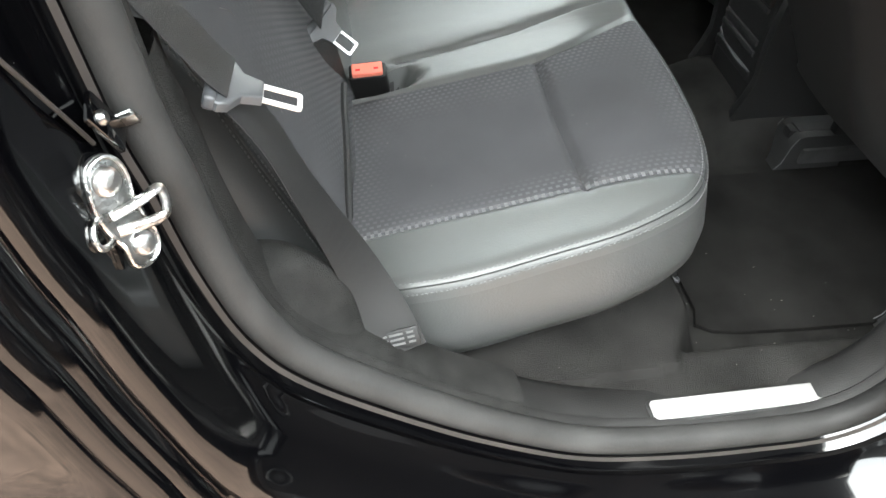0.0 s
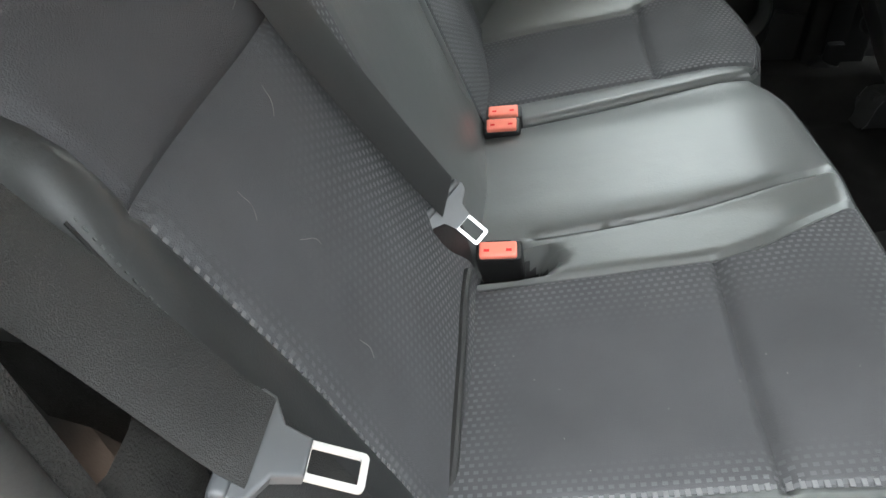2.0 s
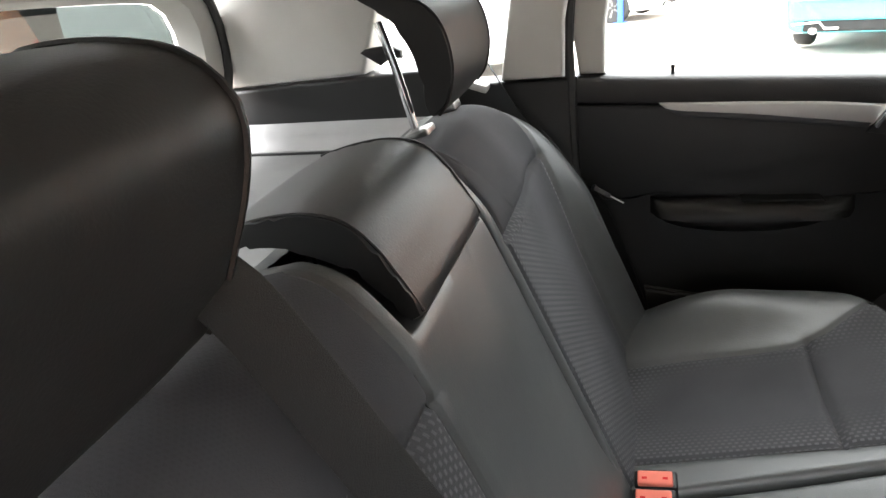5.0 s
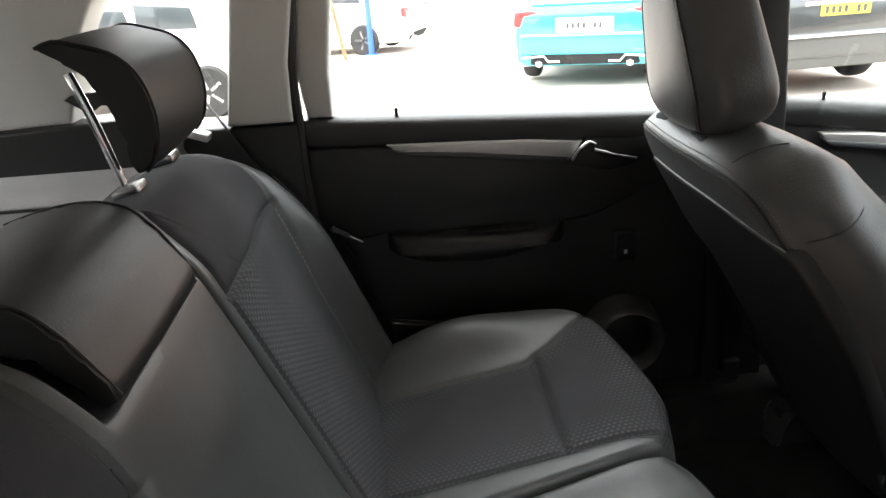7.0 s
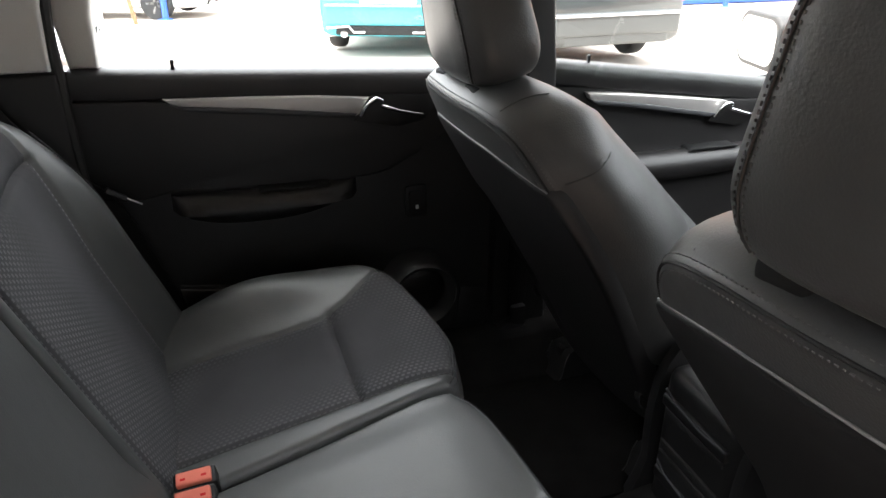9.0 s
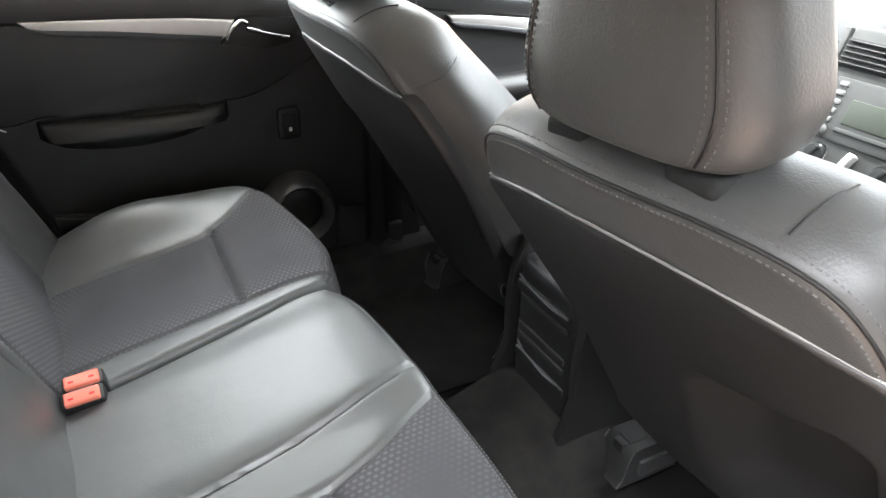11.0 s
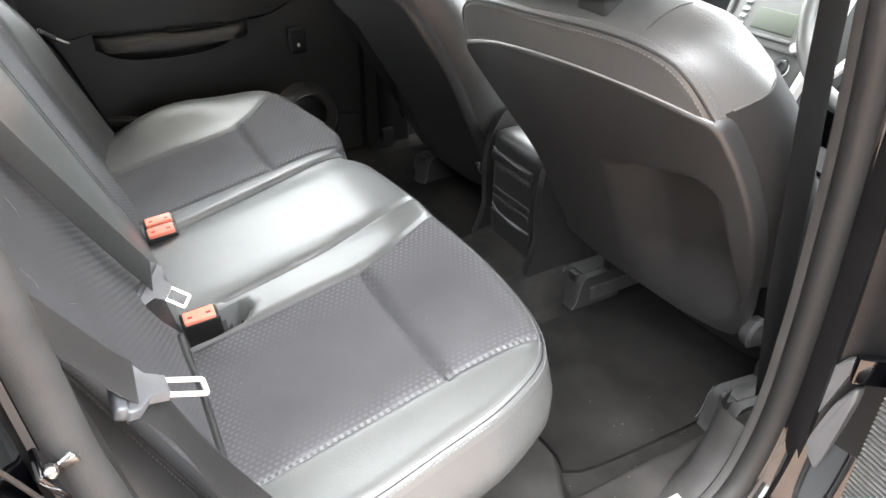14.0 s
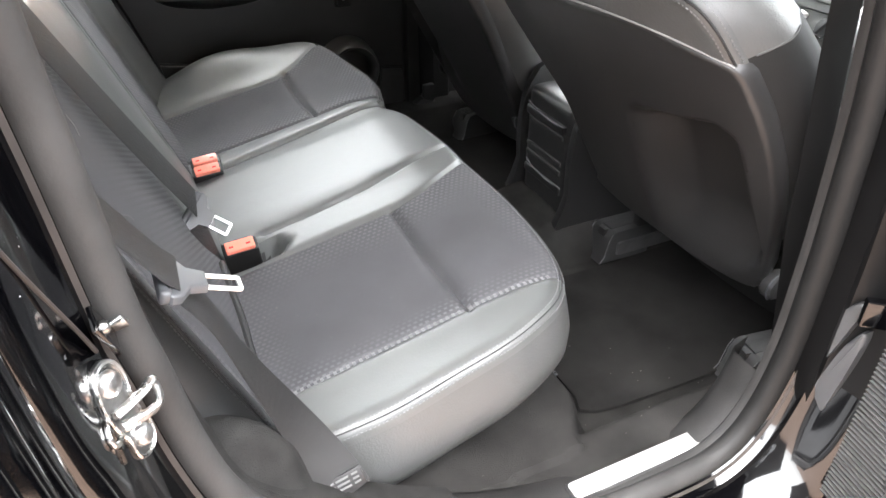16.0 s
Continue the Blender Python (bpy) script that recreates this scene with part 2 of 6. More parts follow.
BARK = material("brown_wood", (0.22, 0.12, 0.06), 0.8, vary=0.3, vscale=20)
LINT = material("pale_lint", (0.13, 0.125, 0.115), 0.9, vary=0.3, vscale=80)
WATER_DROP = material("water_drop", (0.22, 0.22, 0.22), 0.06, metal=0.0, vary=0.1)


# ---- mesh helpers ----
def thing(name, at, label, category, group="", kind=""):
    ob = new(name)
    ob.empty_display_size = 0.1
    ob.location = at
    ob["base"] = 1
    return tagged(ob, label, category, group, kind)


def part(name, bm, mat, parent=None, label="", smooth=40, own=None):
    """Links a bmesh as one mesh object under a thing or a part. Its points are in the world's metres."""
    bmesh.ops.recalc_face_normals(bm, faces=bm.faces)
    me = bpy.data.meshes.new(name)
    bm.to_mesh(me)
    bm.free()
    me.materials.append(mat)
    for p in me.polygons:
        p.use_smooth = True
    me.set_sharp_from_angle(angle=radians(smooth))
    ob = new(name, me)
    if parent is not None:
        ob.parent = parent
        if parent.type == "EMPTY":
            ob.matrix_parent_inverse = Matrix.Translation(-parent.location)
    return tagged(ob, label)


def box(size, m, bevel=0.0, segs=2):
    bm = bmesh.new()
    bmesh.ops.create_cube(bm, size=1.0)
    bmesh.ops.scale(bm, vec=size, verts=bm.verts)
    if bevel:
        bmesh.ops.bevel(bm, geom=list(bm.edges), offset=bevel, segments=segs, affect="EDGES", profile=0.6)
    bmesh.ops.transform(bm, matrix=m, verts=bm.verts)
    return bm


def join(*bms):
    out = bmesh.new()
    for b in bms:
        me = bpy.data.meshes.new("tmp")
        b.to_mesh(me)
        b.free()
        out.from_mesh(me)
        bpy.data.meshes.remove(me)
    return out


def smooth_line(pts, n, closed=False):
    """Catmull-Rom through the points, resampled evenly to n points."""
    p = [Vector(q) for q in pts]
    k = len(p)
    dense = []
    for i in range(k if closed else k - 1):
        a, b, c, d = (p[(i - 1) % k], p[i], p[(i + 1) % k], p[(i + 2) % k]) if closed else (p[max(i - 1, 0)], p[i], p[i + 1], p[min(i + 2, k - 1)])
        for j in range(16):
            t = j / 16
            dense.append(0.5 * (2 * b + (c - a) * t + (2 * a - 5 * b + 4 * c - d) * t * t + (3 * b - a - 3 * c + d) * t ** 3))
    dense.append(p[0].copy() if closed else p[-1].copy())
    run = [0.0]
    for a, b in zip(dense, dense[1:]):
        run.append(run[-1] + (b - a).length)
    out, j = [], 0
    for i in range(n):
        want = run[-1] * i / (n if closed else n - 1)
        while j < len(run) - 2 and run[j + 1] < want:
            j += 1
        span = run[j + 1] - run[j] or 1.0
        out.append(dense[j].lerp(dense[j + 1], min(1.0, (want - run[j]) / span)))
    return out


def tube(pts, r, n=8, closed=False, flat=1.0, cap=True, ref=(0, 0, 1)):
    """A round bar along points; r is one radius or one for each point."""
    bm = bmesh.new()
    pts = [Vector(p) for p in pts]
    k = len(pts)
    rings = []
    ref = Vector(ref)
    for i, p in enumerate(pts):
        d = (pts[(i + 1) % k] - pts[i - 1]) if closed else (pts[min(i + 1, k - 1)] - pts[max(i - 1, 0)])
        d.normalize()
        if abs(d.dot(ref)) > 0.95:
            ref = Vector((1, 0, 0)) if abs(d.x) < 0.9 else Vector((0, 1, 0))
        s = d.cross(ref).normalized()
        u = s.cross(d).normalized()
        rr = r[i] if isinstance(r, (list, tuple)) else r
        rings.append([bm.verts.new(p + (s * math.cos(2 * math.pi * j / n) + u * math.sin(2 * math.pi * j / n) * flat) * rr) for j in range(n)])
    for i in range(k if closed else k - 1):
        a, b = rings[i], rings[(i + 1) % k]
        for j in range(n):
            bm.faces.new((a[j], a[(j + 1) % n], b[(j + 1) % n], b[j]))
    if cap and not closed:
        bm.faces.new(rings[0])
        bm.faces.new(rings[-1])
    return bm


def ribbon(centres, sides, width, thick=0.0016):
    """A strap of even width along centres; sides gives its crosswise direction at each point."""
    bm = bmesh.new()
    k = len(centres)
    rows = []
    for i, (c, s) in enumerate(zip(centres, sides)):
        c, s = Vector(c), Vector(s).normalized()
        d = (Vector(centres[min(i + 1, k - 1)]) - Vector(centres[max(i - 1, 0)])).normalized()
        s = (s - d * s.dot(d)).normalized()
        n = d.cross(s)
        rows.append([bm.verts.new(c + s * (x * width / 2) + n * (y * thick / 2)) for x, y in ((-1, 0.3), (-0.94, 1), (0.94, 1), (1, 0.3), (1, -0.3), (0.94, -1), (-0.94, -1), (-1, -0.3))])
    for a, b in zip(rows, rows[1:]):
        for j in range(8):
            bm.faces.new((a[j], a[(j + 1) % 8], b[(j + 1) % 8], b[j]))
    bm.faces.new(rows[0])
    bm.faces.new(rows[-1])
    return bm


def slab(pts, depth, m, bevel=0.003, segs=2, back=0.0):
    """A flat shape of 2D points, thickened along +z by depth (and by back behind), its front rim rounded, at m."""
    bm = bmesh.new()
    lo = [bm.verts.new((p[0], p[1], -back)) for p in pts]
    f = bm.faces.new(lo)
    up = bmesh.ops.extrude_face_region(bm, geom=[f])
    top = [v for v in up["geom"] if isinstance(v, bmesh.types.BMVert)]
    for v in top:
        v.co.z = depth
    if bevel:
        rim = [e for e in bm.edges if all(abs(v.co.z - depth) < 1e-6 for v in e.verts)]
        bmesh.ops.bevel(bm, geom=rim, offset=bevel, segments=segs, affect="EDGES", profile=0.5)
    bmesh.ops.transform(bm, matrix=m, verts=bm.verts)
    return bm


def lathe(profile, m, n=32):
    """A turned shape: profile of (radius, height) about the z axis of m."""
    bm = bmesh.new()
    rings = [[bm.verts.new(m @ Vector((r * math.cos(2 * math.pi * j / n), r * math.sin(2 * math.pi * j / n), h))) for j in range(n)] for r, h in profile]
    for a, b in zip(rings, rings[1:]):
        for j in range(n):
            bm.faces.new((a[j], a[(j + 1) % n], b[(j + 1) % n], b[j]))
    if profile[0][0] > 1e-4:
        bm.faces.new(rings[0])
    if profile[-1][0] > 1e-4:
        bm.faces.new(rings[-1])
    bmesh.ops.remove_doubles(bm, verts=bm.verts, dist=1e-6)
    return bm


def sheet(fn, us, vs, close_u=False):
    """A surface of points fn(u, v)."""
    bm = bmesh.new()
    rows = [[bm.verts.new(fn(u, v)) for v in vs] for u in us]
    for a, b in zip(rows, rows[1:] + (rows[:1] if close_u else [])):
        for j in range(len(vs) - 1):
            bm.faces.new((a[j], a[j + 1], b[j + 1], b[j]))
    return bm


def loft(sections, cap=True):
    """Closed rings of equal count, joined in order."""
    bm = bmesh.new()
    rings = [[bm.verts.new(p) for p in s] for s in sections]
    n = len(rings[0])
    for a, b in zip(rings, rings[1:]):
        for j in range(n):
            bm.faces.new((a[j], a[(j + 1) % n], b[(j + 1) % n], b[j]))
    if cap:
        bm.faces.new(rings[0])
        bm.faces.new(rings[-1])
    return bm


def frange(a, b, n):
    return [a + (b - a) * i / (n - 1) for i in range(n)]


def rounded(w, h, r, n=5):
    """2D rounded rectangle about the origin."""
    out = []
    for cx, cy, a0 in ((w / 2 - r, h / 2 - r, 0), (-w / 2 + r, h / 2 - r, 90), (-w / 2 + r, -h / 2 + r, 180), (w / 2 - r, -h / 2 + r, 270)):
        for i in range(n + 1):
            a = radians(a0 + 90 * i / n)
            out.append((cx + r * math.cos(a), cy + r * math.sin(a)))
    return out


def seg_dist(p, a, b):
    d = (b[0] - a[0], b[1] - a[1])
    t = max(0.0, min(1.0, ((p[0] - a[0]) * d[0] + (p[1] - a[1]) * d[1]) / (d[0] ** 2 + d[1] ** 2 + 1e-12)))
    return math.hypot(p[0] - a[0] - t * d[0], p[1] - a[1] - t * d[1])


def line_dist(p, line):
    return min(seg_dist(p, a, b) for a, b in zip(line, line[1:]))


class Pad:
    """An upholstered block: a rounded top over an outline in (a, b), height h, with sides, seams sunk in and regions split off."""

    def __init__(self, outline, spine, top, r, side, m, n=150, seams=(), cuts=()):
        self.m, self.top, self.seams = m, top, seams
        out = [Vector((p[0], p[1])) for p in smooth_line([(*q, 0) for q in outline], n, True)]
        s0, s1 = Vector(spine[0]), Vector(spine[1])
        bm = bmesh.new()
        cols = []
        for i, o in enumerate(out):
            nrm = (out[(i + 1) % n] - out[i - 1]).normalized()
            nrm = Vector((nrm.y, -nrm.x))
            t = max(0.0, min(1.0, (o - s0).dot(s1 - s0) / ((s1 - s0).length_squared + 1e-12)))
            c = s0.lerp(s1, t)
            if (o - c).dot(nrm) < 0:
                nrm = -nrm
            reach = (o - c).length
            rr = r(o) if callable(r) else r
            edge = [x * rr for x in (0.0, 0.05, 0.13, 0.25, 0.4, 0.6, 0.85, 1.15, 1.5)]
            col = []
            for k in range(18):
                q = k / 17
                lim = reach + (edge[-1] - reach) * q
                col.append(self._pt(o, c, reach, max(lim, edge[-1]), rr))
            for e in reversed(edge[:-1]):
                col.append(self._pt(o, c, reach, e, rr))
            base = top(o.x, o.y) - rr
            for ou, dr in side:
                p = o + nrm * ou
                col.append(Vector((p.x, p.y, base - dr)))
            cols.append([bm.verts.new(v) for v in col])
        for i in range(n):
            a, b = cols[i], cols[(i + 1) % n]
            for j in range(len(a) - 1):
                bm.faces.new((a[j], b[j], b[j + 1], a[j + 1]))
        bm.faces.new([c[-1] for c in cols])
        bmesh.ops.remove_doubles(bm, verts=bm.verts, dist=1e-5)
        for (p, q) in cuts:
            d = Vector((q[0] - p[0], q[1] - p[1], 0)).normalized()
            nn = Vector((-d.y, d.x, 0))
            for off in (-0.007, 0.0, 0.007):
                bmesh.ops.bisect_plane(bm, geom=list(bm.verts) + list(bm.edges) + list(bm.faces), dist=1e-5, plane_co=Vector((p[0], p[1], 0)) + nn * off, plane_no=nn)
        for v in bm.verts:
            if v.co.z > top(v.co.x, v.co.y) - 0.03:
                v.co.z -= self._groove(v.co)
        self.bm = bm

    def _pt(self, o, c, reach, e, rr):
        e = min(e, reach)
        p = o + (c - o) * (e / reach if reach else 0)
        drop = rr - math.sqrt(max(0.0, rr * rr - (rr - e) ** 2)) if e < rr else 0.0
        return Vector((p.x, p.y, self.top(p.x, p.y) - drop))

    def dent(self, fn):
        """Sinks the upper face by fn(a, b)."""
        for v in self.bm.verts:
            if v.co.z > self.top(v.co.x, v.co.y) - 0.05:
                v.co.z -= fn(v.co.x, v.co.y)

    def height(self, a, b):
        return self.top(a, b) - self._groove((a, b))

    def _groove(self, p):
        return max([depth * math.exp(-(line_dist(p, line) / wid) ** 2) for line, depth, wid in self.seams] or [0.0])

    def on(self, a, b, lift=0.0):
        return self.m @ Vector((a, b, self.height(a, b) + lift))

    def split(self, region):
        """Bmeshes by region(a, b, h), in the world, with the plan in their UV map and the local plan kept."""
        groups = {}
        for f in self.bm.faces:
            c = f.calc_center_median()
            groups.setdefault(region(c.x, c.y, c.z), []).append(f)
        made = {}
        for key, faces in groups.items():
            bm = bmesh.new()
            uv = bm.loops.layers.uv.new("UVMap")
            look_up = {}
            for f in faces:
                for v in f.verts:
                    if v not in look_up:
                        look_up[v] = bm.verts.new(self.m @ v.co)
                g = bm.faces.new([look_up[v] for v in f.verts])
                for lo, v in zip(g.loops, f.verts):
                    lo[uv].uv = (v.co.x, v.co.y)
            made[key] = bm
        return made


def fade_dots(ob, fn):
    """Writes the strength of the woven dots, by the plan in the UV map."""
    me = ob.data
    at = me.attributes.new("dots", "FLOAT", "POINT")
    uv = me.uv_layers[0].data
    for lo in me.loops:
        at.data[lo.vertex_index].value = fn(*uv[lo.index].uv)


def stitches(pad, line, step, size, mat, parent, name="stitching", lift=0.001, label=""):
    """A row of short raised stitches along a line of the pad."""
    pts = smooth_line([(*p, 0) for p in line], max(2, int(sum(math.dist(a, b) for a, b in zip(line, line[1:])) / step)))
    for i, (p, q) in enumerate(zip(pts, pts[1:])):
        a, b = pad.on(p.x, p.y, lift), pad.on(q.x, q.y, lift)
        d = b - a
        nrm = (pad.m.to_3x3() @ Vector((0, 0, 1))).normalized()
        x = d.normalized()
        y = nrm.cross(x)
        m = Matrix((x, y, nrm)).transposed().to_4x4()
        m.translation = (a + b) / 2
        part(name, box((d.length * size[0], size[1], size[2]), m), mat, parent)


def dashes(pts, step, r):
    """Short raised stitches along a line, as one mesh."""
    path = [Vector(pts[0])]
    for p in pts[1:]:
        p = Vector(p)
        k = max(1, int((p - path[-1]).length / 0.001))
        q = path[-1]
        path += [q.lerp(p, (i + 1) / k) for i in range(k)]
    length, marks, last = 0.0, [], 0.0
    run = []
    for a, b in zip(path, path[1:]):
        length += (b - a).length
        phase = (length % step) / step
        if phase < 0.62:
            run.append(b)
        elif run:
            if len(run) > 1:
                marks.append(tube([run[0], run[-1]], r, 5))
            run = []
    return join(*marks)


def smoothstep(a, b, x):
    t = max(0.0, min(1.0, (x - a) / (b - a)))
    return t * t * (3 - 2 * t)


# ---- ground and the car's shell ----
def ground_z(x, y):
    return -0.0315 * y - 0.03


bm = sheet(lambda u, v: (u, v, ground_z(u, v)), [-400, -60, -12, -4, -1, 1, 4, 12, 60, 400], [-400, -60, -12, -4, -1, 1, 4, 12, 60, 400])
tagged(part("ground", bm, PAVING), "worn reddish block paving of a car park", "ground", kind="structure")

tagged(part("road", sheet(lambda u, v: (u, v, ground_z(u, v) + 0.004), [-60, -20, -6, 0, 6, 20, 60], [1.6, 4, 8, 12, 18.7]), YARD), "pale worn concrete yard beside the car park", "yard", kind="structure")
APERTURE = [(-0.118, 1.36), (-0.126, 1.28), (-0.128, 1.194), (-0.121, 1.10), (-0.113, 0.99), (-0.105, 0.94), (-0.093, 0.858), (-0.073, 0.783), (-0.035, 0.723), (0.058, 0.644), (0.145, 0.585), (0.235, 0.540), (0.33, 0.522), (0.43, 0.518),
            (0.525, 0.526), (0.578, 0.574), (0.606, 0.676), (0.609, 0.80), (0.604, 0.90), (0.592, 1.03), (0.572, 1.15), (0.535, 1.35), (0.47, 1.44), (0.30, 1.475), (0.05, 1.465), (-0.07, 1.43)]
RIM = smooth_line([(x, 0, z) for x, z in APERTURE], 220, True)
RIM_OUT = []
for i, p in enumerate(RIM):
    d = (RIM[(i + 1) % len(RIM)] - RIM[i - 1]).normalized()
    n = Vector((d.z, 0, -d.x))
    if n.dot(p - Vector((0.22, 0, 0.95))) < 0:
        n = -n
    RIM_OUT.append(n)


def rim_sweep(profile, start=0, stop=None, low=0.14):
    """A skin swept round the door opening; profile of (outward, y, extra outward along the sill)."""
    idx = list(range(start, len(RIM) if stop is None else stop))
    closed = stop is None and start == 0

    def at(i, k):
        p, n = RIM[i], RIM_OUT[i]
        d, y, sill = profile[k]
        w = smoothstep(0.2, 0.9, -n.z)
        flank = max(smoothstep(0.3, 0.8, -n.x) * smoothstep(1.16, 1.06, p.z) * smoothstep(0.86, 1.0, p.z), w)
        q = p + n * min(d + sill * w, 0.052 + 0.5 * flank + 0.1 * w)
        return Vector((q.x, y, max(q.z, low)))
    return sheet(at, idx, list(range(len(profile))), closed)


car_body = thing("car_body", (0.2, 0.0, 0.15), "glossy black painted car body with open rear door", "car body", kind="structure")
jamb = [(0.006, -0.690, 0), (0.011, -0.703, 0.0), (0.016, -0.712, 0.0), (0.0175, -0.717, 0.0), (0.0155, -0.7215, 0.0), (0.0135, -0.7245, 0.0), (0.015, -0.728, 0.002), (0.019, -0.735, 0.005), (0.022, -0.750, 0.010), (0.024, -0.768, 0.016), (0.027, -0.785, 0.022), (0.031, -0.794, 0.026), (0.036, -0.799, 0.028), (0.040, -0.801, 0.030), (0.041, -0.804, 0.031), (0.036, -0.808, 0.033), (0.033, -0.815, 0.035), (0.035, -0.824, 0.038), (0.039, -0.829, 0.040), (0.036, -0.833, 0.041),
        (0.036, -0.840, 0.043), (0.041, -0.846, 0.045), (0.044, -0.849, 0.046), (0.042, -0.853, 0.046)]
# Thin tan tube that paints the highlight along the flange edge.
part("flange_edge", tube(smooth_line([(-0.1585, -0.804, 1.172), (-0.1505, -0.788, 1.132), (-0.1435, -0.770, 1.088), (-0.1310, -0.742, 1.022), (-0.127, -0.731, 0.997)], 24), 0.0014, 8), TAN_EDGE, car_body, "painted highlight along the jamb flange edge")
part("quarter_panel", rim_sweep([(0.042, -0.853, 0.046), (0.044, -0.859, 0.048), (0.050, -0.864, 0.048), (0.10, -0.872, 0.045), (0.22, -0.874, 0.03), (0.40, -0.86, 0.0), (0.55, -0.83, 0.0)]), PAINT, car_body)
part("inner_panel", rim_sweep([(0.006, -0.690, 0), (0.02, -0.68, 0), (0.2, -0.68, 0), (0.42, -0.66, 0)]), PLASTIC, car_body)
seal_path = [RIM[i] + Vector((0, -0.690, 0)) for i in range(len(RIM))]
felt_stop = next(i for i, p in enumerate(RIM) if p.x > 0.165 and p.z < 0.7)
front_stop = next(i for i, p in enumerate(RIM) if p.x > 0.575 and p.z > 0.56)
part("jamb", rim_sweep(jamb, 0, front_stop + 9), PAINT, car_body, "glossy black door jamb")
part("jamb", rim_sweep(jamb, front_stop + 8), SHADED_PAINT, car_body, "black front door jamb, dulled for shade")
part("door_seal", tube(seal_path, 0.0150, 14, True, cap=False, ref=(0, 1, 0)), SEAL, car_body, "black rubber door seal, dusty, darkened for shade at the front")
LIP = [(0.010, -0.705, 0), (0.0145, -0.7085, 0), (0.012, -0.703, 0), (0.004, -0.692, 0)]
part("seal_lip", rim_sweep(LIP), TAN_EDGE, car_body, "tan lip of the door seal")
EDGING = [(-0.006, -0.682, 0), (-0.011, -0.676, 0), (-0.011, -0.668, 0), (-0.004, -0.664, 0), (0.01, -0.66, 0)]
part("felt_edge", rim_sweep(EDGING, 0, felt_stop + 1), FELT, car_body, "fuzzy grey felt edging")
part("plastic_edge", rim_sweep(EDGING, felt_stop), DULL_PLASTIC, car_body)

for side in (-1, 1):
    wm = Matrix.Translation((-0.40, side * 0.755, 0.30)) @ Matrix.Rotation(radians(-90 * side), 4, "X")
    w_ = part("wheel", lathe([(0.20, -0.085), (0.272, -0.09), (0.296, -0.07), (0.300, -0.03), (0.294, -0.026), (0.300, -0.022), (0.300, 0.022), (0.294, 0.026), (0.300, 0.03), (0.296, 0.07), (0.272, 0.09), (0.20, 0.085)], wm, 48), TYRE, car_body, "black rear tyre")
    part("wheel_rim", lathe([(0.20, 0.082), (0.19, 0.05), (0.06, 0.07), (0.0, 0.075)], wm, 24), SATIN, w_)

# roof, headlining and the far side
roof = lambda u, v: (u, v, 1.585 - 0.05 * (v / 0.6) ** 2 - 0.05 * max(0, (abs(u - 0.45) - 0.5)) ** 1.5)
part("roof", join(sheet(roof, frange(-0.78, 1.22, 14), frange(-0.62, 0.62, 11))), PAINT, car_body)
ceil = sheet(lambda u, v: (u, v, 1.50 - 0.045 * (v / 0.6) ** 4), frange(-0.76, 1.22, 12), frange(-0.66, 0.66, 13))
tagged(part("ceiling", ceil, HEADLINER), "pale grey cloth headlining", "ceiling", kind="structure")

# floor: carpet over the footwells, up under the bench and to the sills
def floor_z(x, y):
    """Footwell depth: low in the middle of each side, a ledge under the bench, rising to the sills and a low tunnel."""
    ay = abs(y)
    z = 0.44
    z += 0.085 * smoothstep(0.535, 0.582, ay)
    ledge = 0.095 * (1 - smoothstep(0.415, 0.458, x + 0.04 * smoothstep(0.50, 0.60, ay) + 0.30 * smoothstep(0.600, 0.628, ay)))
    z = max(z, 0.44 + ledge + 0.02 * (1 - smoothstep(0.0, 0.3, x)))
    z += (0.025 + 0.062 * smoothstep(0.50, 0.70, x)) * (1 - smoothstep(0.085, 0.15, abs(y - 0.015)))
    return z + 0.003 * noise.noise(Vector((x * 9, y * 9, 0)))


fl = sheet(lambda u, v: (u, v, floor_z(u, v)), frange(-0.2, 1.7, 260), frange(-0.665, 0.665, 200))
tagged(part("floor", fl, CARPET), "black carpet with dust and lint in the footwells", "carpet", kind="structure")
boot = sheet(lambda u, v: (u, v, 0.60), frange(-0.80, -0.2, 4), frange(-0.66, 0.66, 4))
tagged(part("floor_boot", boot, CARPET), "black carpet of the boot floor", "carpet", kind="structure")

# sill trims with the metal tread plate
def side_matrix(y, side):
    """2D x-z shapes onto a wall at y, thickened towards the middle of the car."""
    return Matrix(((1, 0, 0, 0), (0, 0, -side, y), (0, 1, 0, 0), (0, 0, 0, 1)))


sill_trim = thing("sill_trim", (0.4, -0.65, 0.5), "scuffed black plastic sill trim with bright tread plate", "sill trim")
lo = next(i for i, p in enumerate(RIM) if p.x > 0.165 and p.z < 0.7)
hi = next(i for i, p in enumerate(RIM) if p.x > 0.60 and p.z > 0.60)
part("cover", rim_sweep([(0.008, -0.672, 0), (-0.002, -0.668, 0), (-0.006, -0.662, 0), (-0.006, -0.645, 0), (-0.004, -0.628, 0), (0.006, -0.615, 0), (0.05, -0.600, 0)], lo, hi), DULL_PLASTIC, sill_trim)
plate = thing("tread_plate", (0.437, -0.655, 0.534), "brushed bright metal tread plate on the sill", "tread plate")
pm = Matrix.Translation((0.440, -0.6565, 0.5285)) @ Matrix.Rotation(radians(1.2), 4, "Z") @ Matrix.Rotation(radians(0.5), 4, "Y")
part("plate", slab(rounded(0.232, 0.025, 0.005), 0.0045, pm, 0.0012), SATIN, plate)
part("rim", slab(rounded(0.240, 0.031, 0.007), 0.0012, pm, 0.0006), PLASTIC, plate)

